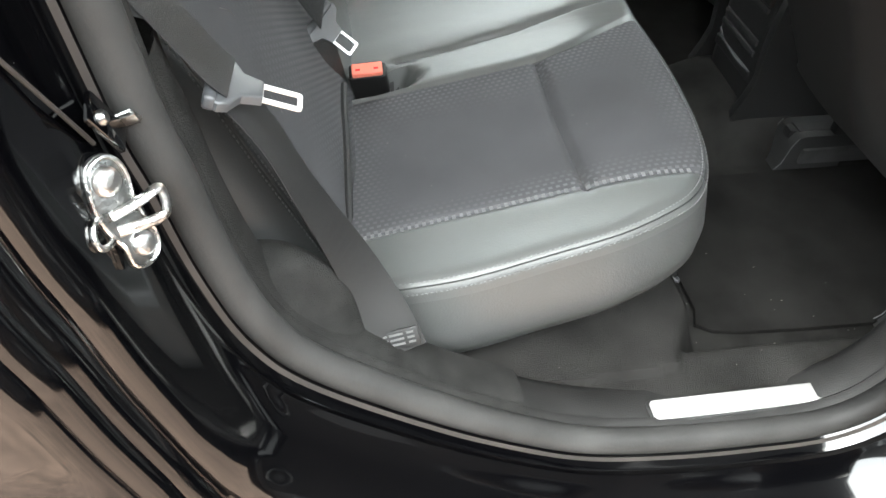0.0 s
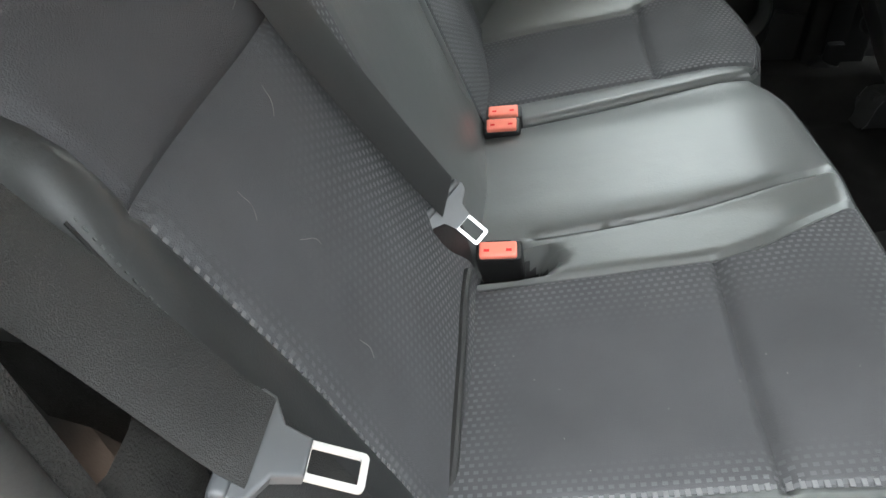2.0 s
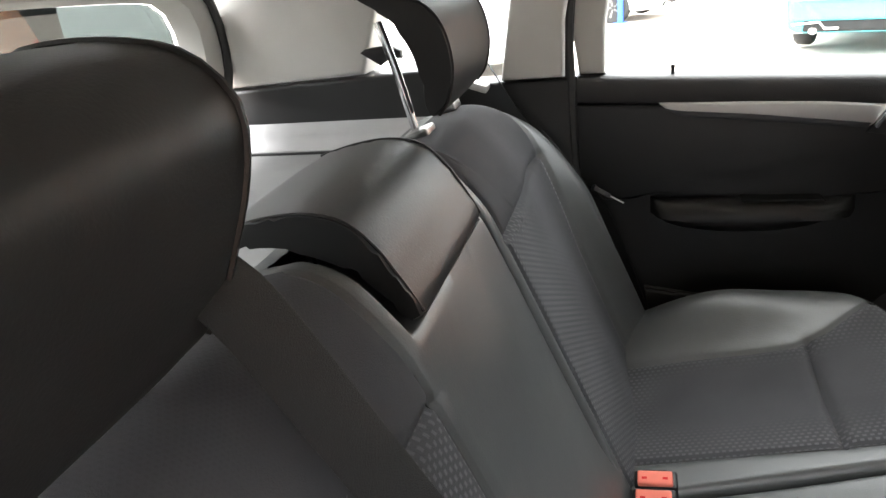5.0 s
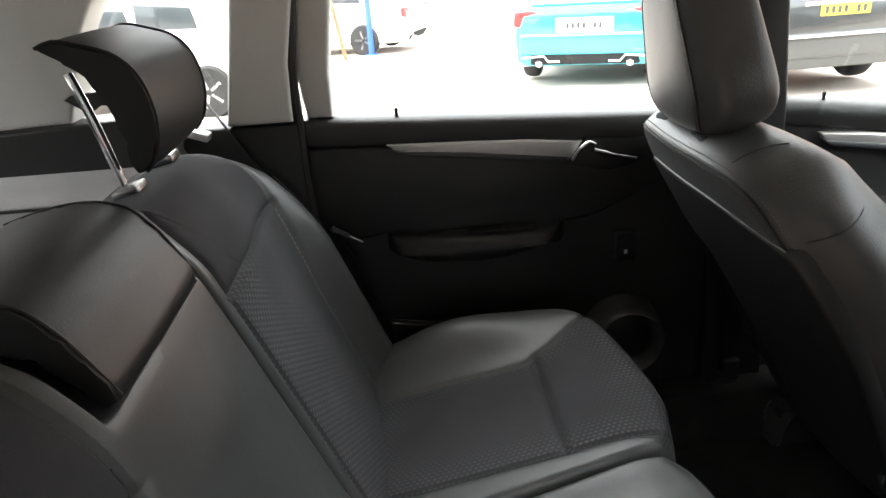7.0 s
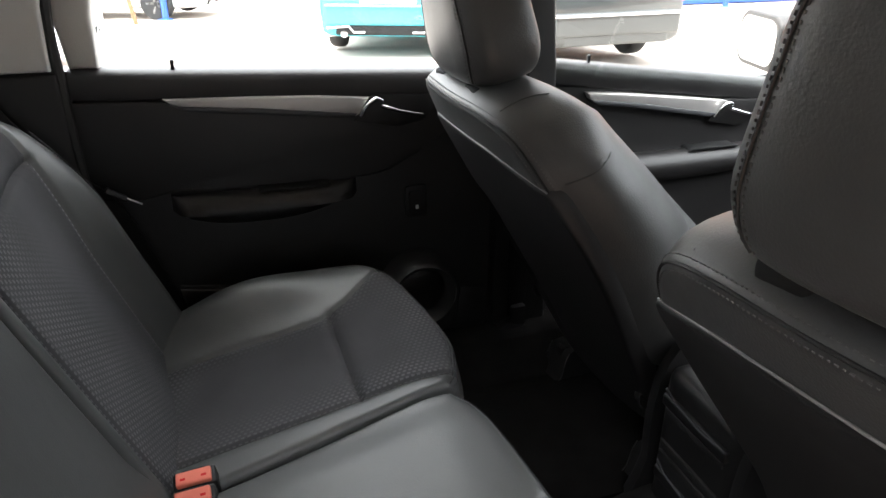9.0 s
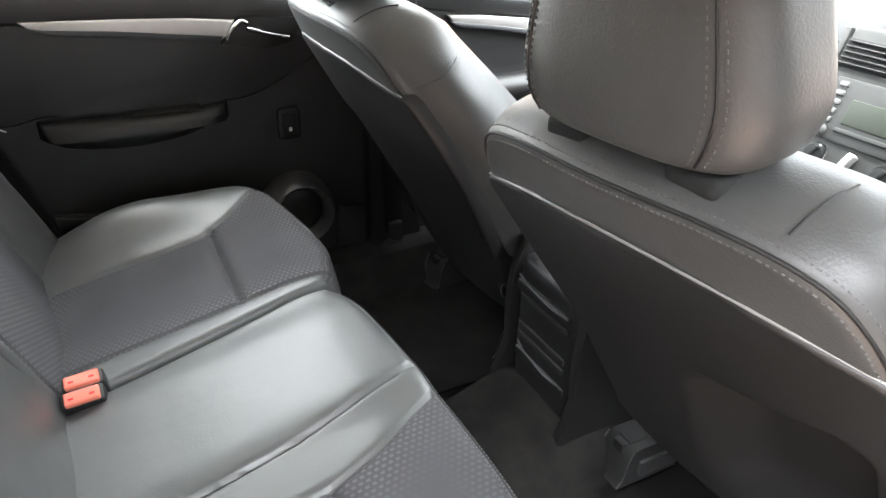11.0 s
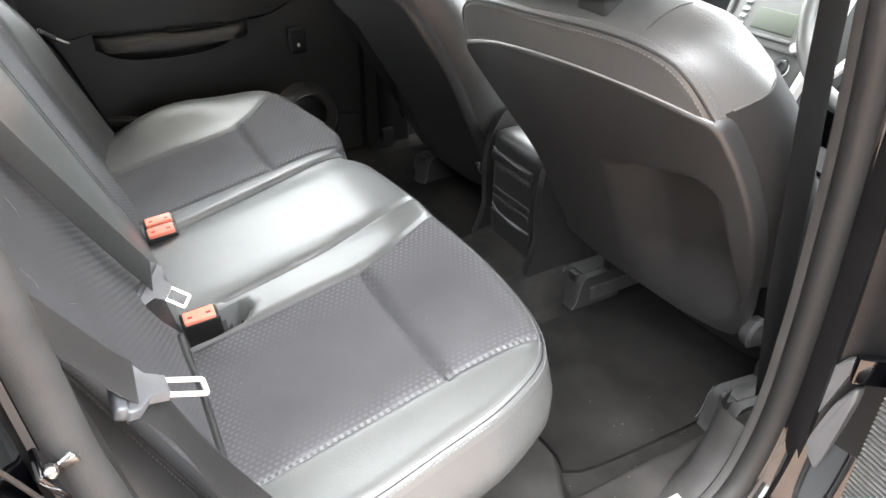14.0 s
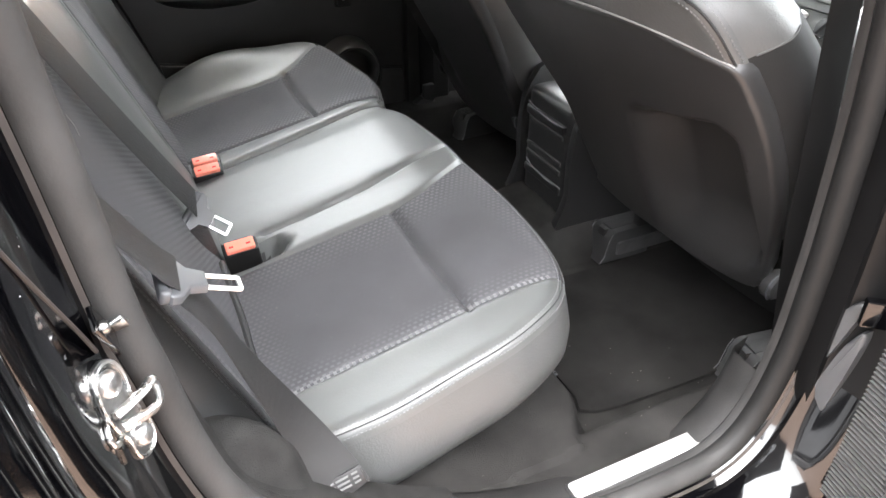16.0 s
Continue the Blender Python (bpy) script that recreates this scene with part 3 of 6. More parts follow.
# rear wheel-arch lining beside the bench
lining = thing("arch_lining", (0.05, -0.62, 0.6), "dusty dark felt wheel arch lining beside the bench", "lining")
start = next(i for i, p in enumerate(RIM) if p.z < 1.02)
part("lining", rim_sweep([(0.004, -0.672, 0), (-0.004, -0.668, 0), (-0.008, -0.660, 0), (-0.008, -0.640, 0), (-0.003, -0.615, 0), (0.02, -0.598, 0), (0.09, -0.588, 0)], start, lo + 1), FELT, lining)

CREST = smooth_line([(-0.088, 0, 0.80), (-0.072, 0, 0.797), (-0.056, 0, 0.792), (-0.039, 0, 0.784), (-0.025, 0, 0.772), (-0.012, 0, 0.754), (-0.001, 0, 0.731), (0.008, 0, 0.697), (0.016, 0, 0.662), (0.026, 0, 0.625), (0.042, 0, 0.590), (0.07, 0, 0.555)], 40)
FOOT = smooth_line([(-0.098, 0, 0.815), (-0.078, 0, 0.775), (-0.050, 0, 0.730), (-0.010, 0, 0.690), (0.030, 0, 0.655), (0.065, 0, 0.625), (0.10, 0, 0.595), (0.13, 0, 0.575)], 40)
FALL = smooth_line([(-0.10, 0, 0.78), (-0.07, 0, 0.775), (-0.045, 0, 0.755), (-0.025, 0, 0.72), (-0.012, 0, 0.67), (0.0, 0, 0.62), (0.03, 0, 0.57), (0.06, 0, 0.54)], 40)


def bulge(u, v):
    """The felt skin over the wheel arch: up from the seal, over a crest, down beside the bench."""
    i = min(39, int(round(u * 39)))
    k = math.sin(math.pi / 2 * min(1.0, v / 0.55))
    p = FOOT[i].lerp(CREST[i], k)
    if v > 0.55:
        p = CREST[i].lerp(FALL[i], ((v - 0.55) / 0.45) ** 1.6)
    return Vector((p.x, -0.666 + 0.084 * v, p.z))


part("arch_bulge", sheet(bulge, frange(0, 1, 40), frange(0, 1, 16)), FELT, lining, "rounded felt bulge over the wheel arch")

# door striker on the jamb
striker = thing("door_striker", (-0.115, -0.74, 0.90), "bright zinc door striker bolted to the jamb", "striker")
sn = Vector((0.82, -0.50, 0.27)).normalized()
su = (Vector((-0.14, 0.20, 1.0)) - sn * Vector((-0.14, 0.20, 1.0)).dot(sn)).normalized()
SM = Matrix((su.cross(sn), su, sn)).transposed().to_4x4()
SM.translation = (-0.1205, -0.738, 0.951)
SM = SM @ Matrix.Translation((-0.004, 0.004, 0.0)) @ Matrix.Scale(0.86, 4)
plate_edge = [(-0.017, 0.028), (-0.011, 0.039), (0.002, 0.042), (0.012, 0.036), (0.015, 0.022), (0.012, 0.006), (0.013, -0.012), (0.016, -0.026), (0.011, -0.040), (-0.002, -0.044), (-0.012, -0.038), (-0.013, -0.022), (-0.019, -0.004), (-0.020, 0.012)]
smooth_edge = [(p.x, p.y) for p in smooth_line([(*q, 0) for q in plate_edge], 48, True)]
part("base_plate", slab(smooth_edge, 0.0035, SM, 0.0012, 2), DULL_ZINC, striker, "bright zinc base plate")
part("raised_rim", tube([SM @ Vector((x * 0.93, y * 0.95, 0.0042)) for x, y in smooth_edge], 0.0014, 6, True, cap=False), ZINC, striker)
for bx, by, br in ((-0.002, 0.0245, 1.0), (0.002, -0.0265, 0.86)):
    part("bolt", lathe([(0.0, 0.0095), (0.006 * br, 0.0095), (0.0092 * br, 0.0078), (0.0104 * br, 0.0050), (0.0106 * br, 0.0030)], SM @ Matrix.Translation((bx, by, 0)), 24), ZINC, striker, "domed bright bolt")
loop = [(-0.010, 0.002, 0.003), (0.002, 0.003, 0.009), (0.014, 0.005, 0.014), (0.024, 0.006, 0.015), (0.026, 0.001, 0.015), (0.023, -0.011, 0.015), (0.018, -0.014, 0.014), (0.004, -0.012, 0.010), (-0.010, -0.010, 0.003)]
part("loop", tube([SM @ p for p in smooth_line(loop, 44)], 0.0036, 10, flat=0.75), ZINC, striker, "bright striker loop")
hook_wire = [(-0.016, 0.006, 0.002), (-0.025, 0.006, 0.007), (-0.031, -0.001, 0.009), (-0.030, -0.009, 0.009), (-0.023, -0.012, 0.007), (-0.015, -0.011, 0.004)]
part("stop_hook", tube([SM @ p for p in smooth_line(hook_wire, 24)], 0.0020, 8), ZINC, striker, "small bright wire hook")

LATCH = Matrix.Translation((-0.1205, -0.722, 1.004)) @ Matrix.Rotation(radians(-14), 4, "Y") @ Matrix.Rotation(radians(20), 4, "X")
bracket = part("latch_bracket", box((0.004, 0.020, 0.034), LATCH, 0.0015, 2), PAINT, striker, "black latch bracket")
part("rivet", lathe([(0.0, 0.003), (0.003, 0.003), (0.0045, 0.001), (0.0045, -0.001)], LATCH @ Matrix.Translation((0.003, -0.003, 0.008)) @ Matrix.Rotation(radians(90), 4, "Y"), 16), DULL_ZINC, bracket)
part("tab", box((0.010, 0.003, 0.008), LATCH @ Matrix.Translation((0.006, 0.010, -0.014)), 0.001, 2), DULL_ZINC, bracket, "small bright tab")
part("clip", tube([LATCH @ Vector(p) for p in ((0.003, 0.006, -0.004), (0.009, 0.011, -0.008), (0.010, 0.013, -0.018), (0.004, 0.012, -0.022))], 0.0011, 6), DULL_ZINC, bracket)

# ---- rear bench ----
bench = thing("rear_bench", (0.18, 0.0, 0.44), "black leather and grey dotted cloth split rear bench", "rear seat")
CUSHION_SIDE = [(0.003, 0.012), (0.007, 0.03), (0.011, 0.05), (0.010, 0.075), (0.000, 0.10), (-0.022, 0.125), (-0.05, 0.14), (-0.08, 0.15)]
IDENT = Matrix.Identity(4)


def dots_field(lines_strong, centre, spread):
    """Dots strongest near the panel's long edges and its back, worn away in the middle."""
    def fn(a, b):
        k = 0.0
        for line, reach, amount in lines_strong:
            k = max(k, amount * math.exp(-(line_dist((a, b), line) / reach) ** 2))
        k *= 1 - 0.92 * math.exp(-((a - centre[0]) / spread[0]) ** 2 - ((b - centre[1]) / spread[1]) ** 2)
        return max(0.0, min(1.0, k * (1 + 0.6 * noise.noise(Vector((a * 16, b * 16, 3.0)))) - 0.04))
    return fn


MID_SEAM = [(0.075, -0.124), (0.16, -0.122), (0.25, -0.115), (0.33, -0.099), (0.386, -0.082), (0.425, -0.068)]


def cushion(sign):
    """One bench cushion: sign -1 the wide one with the middle place, +1 the single one."""
    if sign < 0:
        outline = [(-0.04, 0.140), (-0.045, -0.10), (-0.045, -0.35), (-0.035, -0.53), (0.0, -0.568), (0.1, -0.585), (0.2, -0.577), (0.3, -0.562), (0.38, -0.520), (0.422, -0.44), (0.438, -0.30), (0.438, -0.15), (0.430, 0.0), (0.420, 0.10), (0.406, 0.152), (0.37, 0.168), (0.2, 0.150), (0.05, 0.136)]
        spine = ((0.18, -0.40), (0.18, -0.02))
        inner = [(-0.05, -0.200), (0.27, -0.200), (0.332, -0.182), (0.389, -0.149), (0.43, -0.125)]
    else:
        outline = [(-0.04, 0.146), (0.05, 0.148), (0.2, 0.162), (0.37, 0.180), (0.406, 0.195), (0.420, 0.23), (0.434, 0.30), (0.424, 0.43), (0.392, 0.52), (0.32, 0.585), (0.22, 0.612), (0.1, 0.614), (0.0, 0.590), (-0.035, 0.54), (-0.045, 0.36)]
        spine = ((0.18, 0.33), (0.18, 0.41))
        inner = [(-0.05, 0.212), (0.27, 0.214), (0.43, 0.214)]
    outer = [(-0.05, sign * 0.478), (0.26, sign * 0.474), (0.385, sign * 0.480), (0.45, sign * 0.492)] if sign < 0 else [(-0.05, 0.452), (0.18, 0.446), (0.25, 0.450), (0.30, 0.475), (0.36, 0.522), (0.40, 0.56)]
    cross = [(0.267, outer[1][1] if sign < 0 else 0.458), (0.267, inner[1][1])]
    mid = sign * 0.335

    def top(a, b):
        h = 0.662 + 0.21 * a
        h -= 0.010 * math.exp(-((b - mid) / 0.085) ** 2) * smoothstep(0.42, 0.2, a)
        h += (0.040 * (0.62 + 1.05 * math.exp(-((a - 0.13) / 0.13) ** 2)) * math.exp(-((b - 0.55) / 0.070) ** 2) if sign > 0 else 0.016 * math.exp(-((b + 0.60) / 0.06) ** 2))
        if sign < 0:
            h += 0.007 * smoothstep(-0.135, -0.075, b) * smoothstep(0.15, 0.08, b)
            h -= 0.040 * math.exp(-(max(0.0, math.hypot((a - 0.045) / 0.055, (b + 0.166) / 0.024) - 0.78) / 0.22) ** 2)
        h -= 0.012 * smoothstep(0.33, 0.43, a)
        return h

    seams = [(outer, 0.004, 0.005), (inner, 0.006, 0.005), (cross, 0.010, 0.0065)]
    cuts = [(a, b) for a, b in zip(inner, inner[1:])] + [(a, b) for a, b in zip(outer, outer[1:])] + [tuple(cross)]
    if sign < 0:
        seams.append((MID_SEAM, 0.0065, 0.0045))
        cuts += list(zip(MID_SEAM, MID_SEAM[1:])) + [((-0.0, 0), (-0.0, 1)), ((0.03, 0), (0.03, 1)), ((0.085, 0), (0.085, 1)), ((0, -0.166), (1, -0.166)), ((0, -0.186), (1, -0.186)), ((0, -0.146), (1, -0.146))]
    pad = Pad(outline, spine, top, lambda o: 0.014 if abs(o.y - 0.155) < 0.035 and o.x < 0.40 else 0.026, CUSHION_SIDE, IDENT, 170, seams, cuts)

    def y_at(line, a):
        for p, q in zip(line, line[1:]):
            if p[0] <= a <= q[0]:
                return p[1] + (q[1] - p[1]) * (a - p[0]) / (q[0] - p[0])
        return line[0][1] if a < line[0][0] else line[-1][1]

    def region(a, b, h):
        if h < top(a, b) - 0.029 or a > 0.45:
            return "side"
        if sign < 0 and math.hypot((a - 0.045) / 0.052, (b + 0.166) / 0.021) < 0.92:
            return "well"
        lo_, hi_ = sorted((y_at(outer, a), y_at(inner, a)))
        if lo_ < b < hi_:
            return "front_cloth" if a > 0.267 else "cloth"
        return "leather" if abs(b) > 0.33 else "leather_inner"

    made = pad.split(region)
    base = part("cushion", made["side"], FRONT_LEATHER, bench, "black leather cushion side")
    for key in ("leather", "leather_inner"):
        if key in made:
            part("leather_top", made[key], LEATHER, base)
    if "well" in made:
        part("buckle_well", made["well"], PLASTIC, base, "black buckle recess")
    c1 = part("cloth_panel", made["cloth"], CLOTH, base, "grey dotted cloth panel")
    c2 = part("cloth_panel", made["front_cloth"], CLOTH, base, "grey dotted cloth panel")
    edge = [(p[0], p[1]) for p in inner]
    field = dots_field([(edge, 0.055, 1.0 if sign > 0 else 0.65), ([(-0.03, sign * 0.2), (-0.03, sign * 0.48)], 0.06, 0.9), ([(0.42, -0.5 * 1), (0.42, 0.5)], 0.07 if sign > 0 else 0.03, 0.8 if sign > 0 else 0.4), (outer, 0.03, 0.6)], (0.14, sign * 0.37), (0.12, 0.09))
    fade_dots(c1, field)
    fade_dots(c2, field)
    if sign < 0:
        stitches(pad, [(a, b + 0.003) for a, b in [(0.0, outer[0][1])] + outer[1:3]], 0.0082, (0.46, 0.0095, 0.0009), THREAD, base, "woven_dash", 0.0004)
    # double-stitched seam over the rolled edge
    ring = smooth_line([(*q, 0) for q in outline], 340, True)
    rows = {0.0022: [], 0.0066: [], 0.0112: []}
    for i, o in enumerate(ring):
        if not ((o.x > 0.38 or abs(o.y) > 0.5) and o.x > -0.02):
            continue
        t = ring[(i + 1) % len(ring)] - ring[i - 1]
        nrm = Vector((t.y, -t.x, 0)).normalized()
        if nrm.dot(o - Vector((0.18, sign * 0.3, 0))) < 0:
            nrm = -nrm
        for e, row in rows.items():
            p = o - nrm * e
            row.append(Vector((p.x, p.y, top(p.x, p.y) - 0.026 + math.sqrt(0.026 ** 2 - (0.026 - e) ** 2) + 0.0006)))
    for e, row in rows.items():
        if e == 0.0066:
            part("piping", tube(row, 0.0011, 6), LEATHER_SIDE, base, "folded seam")
        else:
            part("stitching", dashes(row, 0.0052, 0.0008), THREAD, base, "row of grey stitches")
    for line in seams:
        if line[0] is not cross and line[0] is not outer:
            q = [p for p in smooth_line([(*p, 0) for p in line[0]], 60) if -0.03 < p.x < 0.405]
            part("seam", tube([pad.on(p.x, p.y, 0.0006) for p in q], 0.0011, 5), DARK_THREAD, base)
    return pad


right_pad = cushion(-1)
cushion(1)

UP, FWD = Vector((-0.371, 0, 0.928)), Vector((0.928, 0, 0.371))
BACK = Matrix((UP, Vector((0, 1, 0)), FWD)).transposed().to_4x4()
BACK.translation = (0.0, 0.0, 0.68)


def backrest(sign):
    if sign < 0:
        outline = [(-0.06, 0.118), (-0.06, -0.30), (-0.055, -0.54), (-0.02, -0.592), (0.1, -0.606), (0.25, -0.598), (0.38, -0.566), (0.46, -0.530), (0.512, -0.47), (0.526, -0.36), (0.522, -0.20), (0.515, -0.12), (0.515, 0.0), (0.514, 0.090), (0.508, 0.116), (0.49, 0.1235), (0.45, 0.1245), (0.3, 0.123), (0.1, 0.122)]
        spine = ((0.22, -0.40), (0.22, -0.05))
        inner = -0.168
    else:
        outline = [(-0.06, 0.134), (0.1, 0.132), (0.3, 0.131), (0.45, 0.1315), (0.49, 0.132), (0.508, 0.138), (0.514, 0.165), (0.515, 0.25), (0.515, 0.35), (0.506, 0.47), (0.470, 0.540), (0.39, 0.588), (0.26, 0.615), (0.1, 0.618), (-0.02, 0.598), (-0.055, 0.53), (-0.06, 0.35)]
        spine = ((0.22, 0.33), (0.22, 0.42))
        inner = 0.158
    outer = [(-0.06, sign * 0.490), (0.20, sign * 0.497), (0.37, sign * 0.515), (0.53, sign * 0.524)]
    inn = [(-0.06, inner), (0.53, inner)]
    cross = [(0.372, outer[2][1]), (0.372, inner)]

    def top(a, b):
        h = -0.014 * smoothstep(0.30, 0.47, abs(b)) - 0.03 * smoothstep(0.40, 0.53, a)
        h += (0.014 if sign < 0 else 0.046) * math.exp(-((abs(b) - 0.56) / 0.045) ** 2) * smoothstep(0.5, 0.25, a)
        h += 0.010 * math.exp(-((b + 0.02) / 0.10) ** 2) * smoothstep(0.42, 0.30, a)
        return h

    seams = [(outer, 0.005, 0.005), (inn, 0.006, 0.005), (cross, 0.010, 0.0065)]
    cuts = [(a, b) for a, b in zip(outer, outer[1:])] + [tuple(inn), tuple(cross)] + ([((0.4265, 0), (0.4265, 1)), ((0, 0.113), (1, 0.113)), ((0, -0.139), (1, -0.139))] if sign < 0 else [])
    pad = Pad(outline, spine, top, lambda o: 0.012 if abs(o.y - 0.127) < 0.03 else 0.045, [(0.003, 0.015), (0.003, 0.05), (-0.008, 0.085), (-0.04, 0.10)], BACK, 160, seams, cuts)
    if sign < 0:
        # the hollow that takes the lowered headrest
        pad.dent(lambda a, b: 0.045 * smoothstep(0.4195, 0.4335, a) * smoothstep(-0.146, -0.132, b) * smoothstep(0.120, 0.107, b))

    def region(a, b, h):
        if h < top(a, b) - 0.058 or abs(b) > 0.62:
            return "side"
        edge = next((p[1] + (q[1] - p[1]) * (a - p[0]) / (q[0] - p[0]) for p, q in zip(outer, outer[1:]) if p[0] <= a <= q[0]), outer[0][1])
        lo_, hi_ = sorted((edge, inner))
        if lo_ < b < hi_:
            return "cloth" if a < 0.372 else "top_cloth"
        return "leather" if abs(b) > 0.3 else "leather_inner"

    made = pad.split(region)
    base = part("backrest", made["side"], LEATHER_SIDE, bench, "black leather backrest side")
    for key in ("leather", "leather_inner"):
        if key in made:
            # Near outer bolster takes the darker copy: its shade is put into the colour.
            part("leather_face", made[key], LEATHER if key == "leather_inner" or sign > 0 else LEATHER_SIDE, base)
    c1 = part("cloth_panel", made["cloth"], CLOTH, base, "grey dotted cloth panel")
    c2 = part("ribbed_cloth_panel", made["top_cloth"], CLOTH_TOP, base, "plain dark cloth panel")
    near = sign * 0.20
    fade_dots(c1, dots_field([([(-0.05, near), (0.30, near)], 0.15, 1.0), (outer, 0.02, 0.5)], (0.34, sign * 0.40), (0.10, 0.12)))
    fade_dots(c2, lambda a, b: 0.15 + 0.85 * smoothstep(0.44, 0.5, a))
    stitches(pad, outer[:3], 0.0086, (0.46, 0.0085, 0.0009), THREAD, base, "woven_dash", 0.0004)
    q = smooth_line([(a, sign * 0.573 - sign * 0.018 * smoothstep(0.2, 0.5, a), 0) for a in (0.02, 0.1, 0.2, 0.3, 0.4)], 40)
    for off in (-0.006, 0.006):
        part("stitching", dashes([pad.on(p.x, p.y + off, 0.0004) for p in q], 0.0056, 0.0007), DARK_THREAD, base, "row of grey stitches")
    part("double_seam", tube([pad.on(p.x, p.y, 0.0004) for p in q], 0.0012, 5), BELT, base)
    q = smooth_line([(a, inner, 0) for a in (0.0, 0.2, 0.40)], 30)
    part("seam", tube([pad.on(p.x, p.y, 0.0008) for p in q], 0.0012, 5), DARK_THREAD, base)
    return pad, base


back_pad = backrest(-1)[0]
left_back_part = backrest(1)[1]

RAISED_OUT = [(-0.318, 1.296), (-0.295, 1.309), (-0.262, 1.313), (-0.225, 1.300), (-0.200, 1.268), (-0.190, 1.215), (-0.198, 1.165), (-0.216, 1.138)]
RAISED_IN = [(-0.228, 1.137), (-0.236, 1.155), (-0.236, 1.20), (-0.248, 1.245), (-0.275, 1.276), (-0.310, 1.290)]


def crescent(out, inn, y0, y1, edge=0.03):
    """A saddle-shaped pad: a crescent section run from y0 to y1, its ends rounded off."""
    ring = [Vector((x, 0, z)) for x, z in out + inn]
    ring = smooth_line(ring, 56, True)
    c = sum(ring, Vector()) / len(ring)
    secs = []
    w = y1 - y0
    for t, k in ((0.0, 0.80), (0.004, 0.90), (0.010, 0.955), (0.018, 0.985), (0.03, 1.0), (0.25 * w, 1.012), (0.5 * w, 1.016), (0.75 * w, 1.012), (w - 0.03, 1.0), (w - 0.018, 0.985), (w - 0.010, 0.955), (w - 0.004, 0.90), (w, 0.80)):
        rows = []
        for p in ring:
            near = min(ring, key=lambda q: (q - p).length if (q - p).length > 0.03 else 9)
            mid = (p + near) / 2
            rows.append(Vector((mid.x + (p.x - mid.x) * k, y0 + t, mid.z + (p.z - mid.z) * k)) if k < 0.999 else Vector((c.x + (p.x - c.x) * k, y0 + t, c.z + (p.z - c.z) * k)))
        secs.append(rows)
    return loft(secs)


def rear_headrest(y0, y1, label, lift=0.0, size=1.0, tall=1.0, brim=0.0, out=RAISED_OUT, inn=RAISED_IN):
    up = lambda line: [(-0.262 + (x + 0.262) * size, 1.215 + (z - 1.215) * size * tall + lift + brim * smoothstep(-0.25, -0.318, x)) for x, z in line]
    pad = part("headrest", crescent(up(out), up(inn), y0, y1), HEAD_VINYL, bench, label, 50)
    ys = (y0 + 0.045, y1 - 0.045)
    for y in ys:
        part("post", tube(smooth_line([(-0.258, y, 1.09), (-0.268, y, 1.14), (-0.285, y, 1.22), (-0.300, y, 1.215 + 0.060 * size * tall + lift)], 12), 0.0055, 10), CHROME, pad, "chrome headrest post")
        part("collar", box((0.034, 0.038, 0.012) if y > 0 else (0.022, 0.024, 0.009), Matrix.Translation((-0.262, y, 1.132 if y > 0 else 1.140)) @ Matrix.Rotation(radians(-16), 4, "Y"), 0.004, 3), DULL_ZINC if y > 0 else MID_GREY, pad)
    for y in (y0 + 0.006, y1 - 0.006):
        part("piping", tube([(x, y, z) for x, z in [(p.x, p.z) for p in smooth_line([(x, 0, z) for x, z in up(out)], 24)]], 0.0024, 6), PLASTIC, pad)
    return pad


rear_headrest(0.215, 0.450, "raised black saddle-shaped headrest", 0.011, 0.87, 0.93, 0.015)
NEAR_OUT = [(-0.318, 1.315), (-0.295, 1.326), (-0.250, 1.328), (-0.205, 1.321), (-0.181, 1.303), (-0.174, 1.283), (-0.181, 1.250), (-0.196, 1.215), (-0.210, 1.185), (-0.227, 1.160)]
NEAR_IN = [(-0.240, 1.159), (-0.242, 1.190), (-0.234, 1.230), (-0.234, 1.262), (-0.256, 1.288), (-0.305, 1.302)]
rear_headrest(-0.495, -0.290, "raised black saddle-shaped headrest", out=NEAR_OUT, inn=NEAR_IN)
LOW_OUT = [(-0.335, 1.148), (-0.292, 1.160), (-0.250, 1.165), (-0.215, 1.158), (-0.190, 1.135), (-0.171, 1.105), (-0.156, 1.078)]
LOW_IN = [(-0.167, 1.070), (-0.188, 1.093), (-0.210, 1.114), (-0.250, 1.130), (-0.290, 1.134), (-0.33, 1.138)]
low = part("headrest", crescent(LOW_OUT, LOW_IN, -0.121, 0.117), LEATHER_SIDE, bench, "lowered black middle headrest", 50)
for y in (-0.116, 0.112):
    part("piping", tube([(p.x, y, p.z) for p in smooth_line([(x, 0, z) for x, z in LOW_OUT], 24)], 0.0018, 6), PLASTIC, low)
for y in (-0.10, 0.05):
    part("post", tube([(-0.255, y, 1.08), (-0.262, y, 1.145)], 0.0055, 8), CHROME, low)
# release catch on the shoulder of the single backrest
part("release_catch", box((0.05, 0.028, 0.012), Matrix.Translation((-0.235, 0.47, 1.152)) @ Matrix.Rotation(radians(20), 4, "Y"), 0.004), SATIN, left_back_part, "bright release catch")


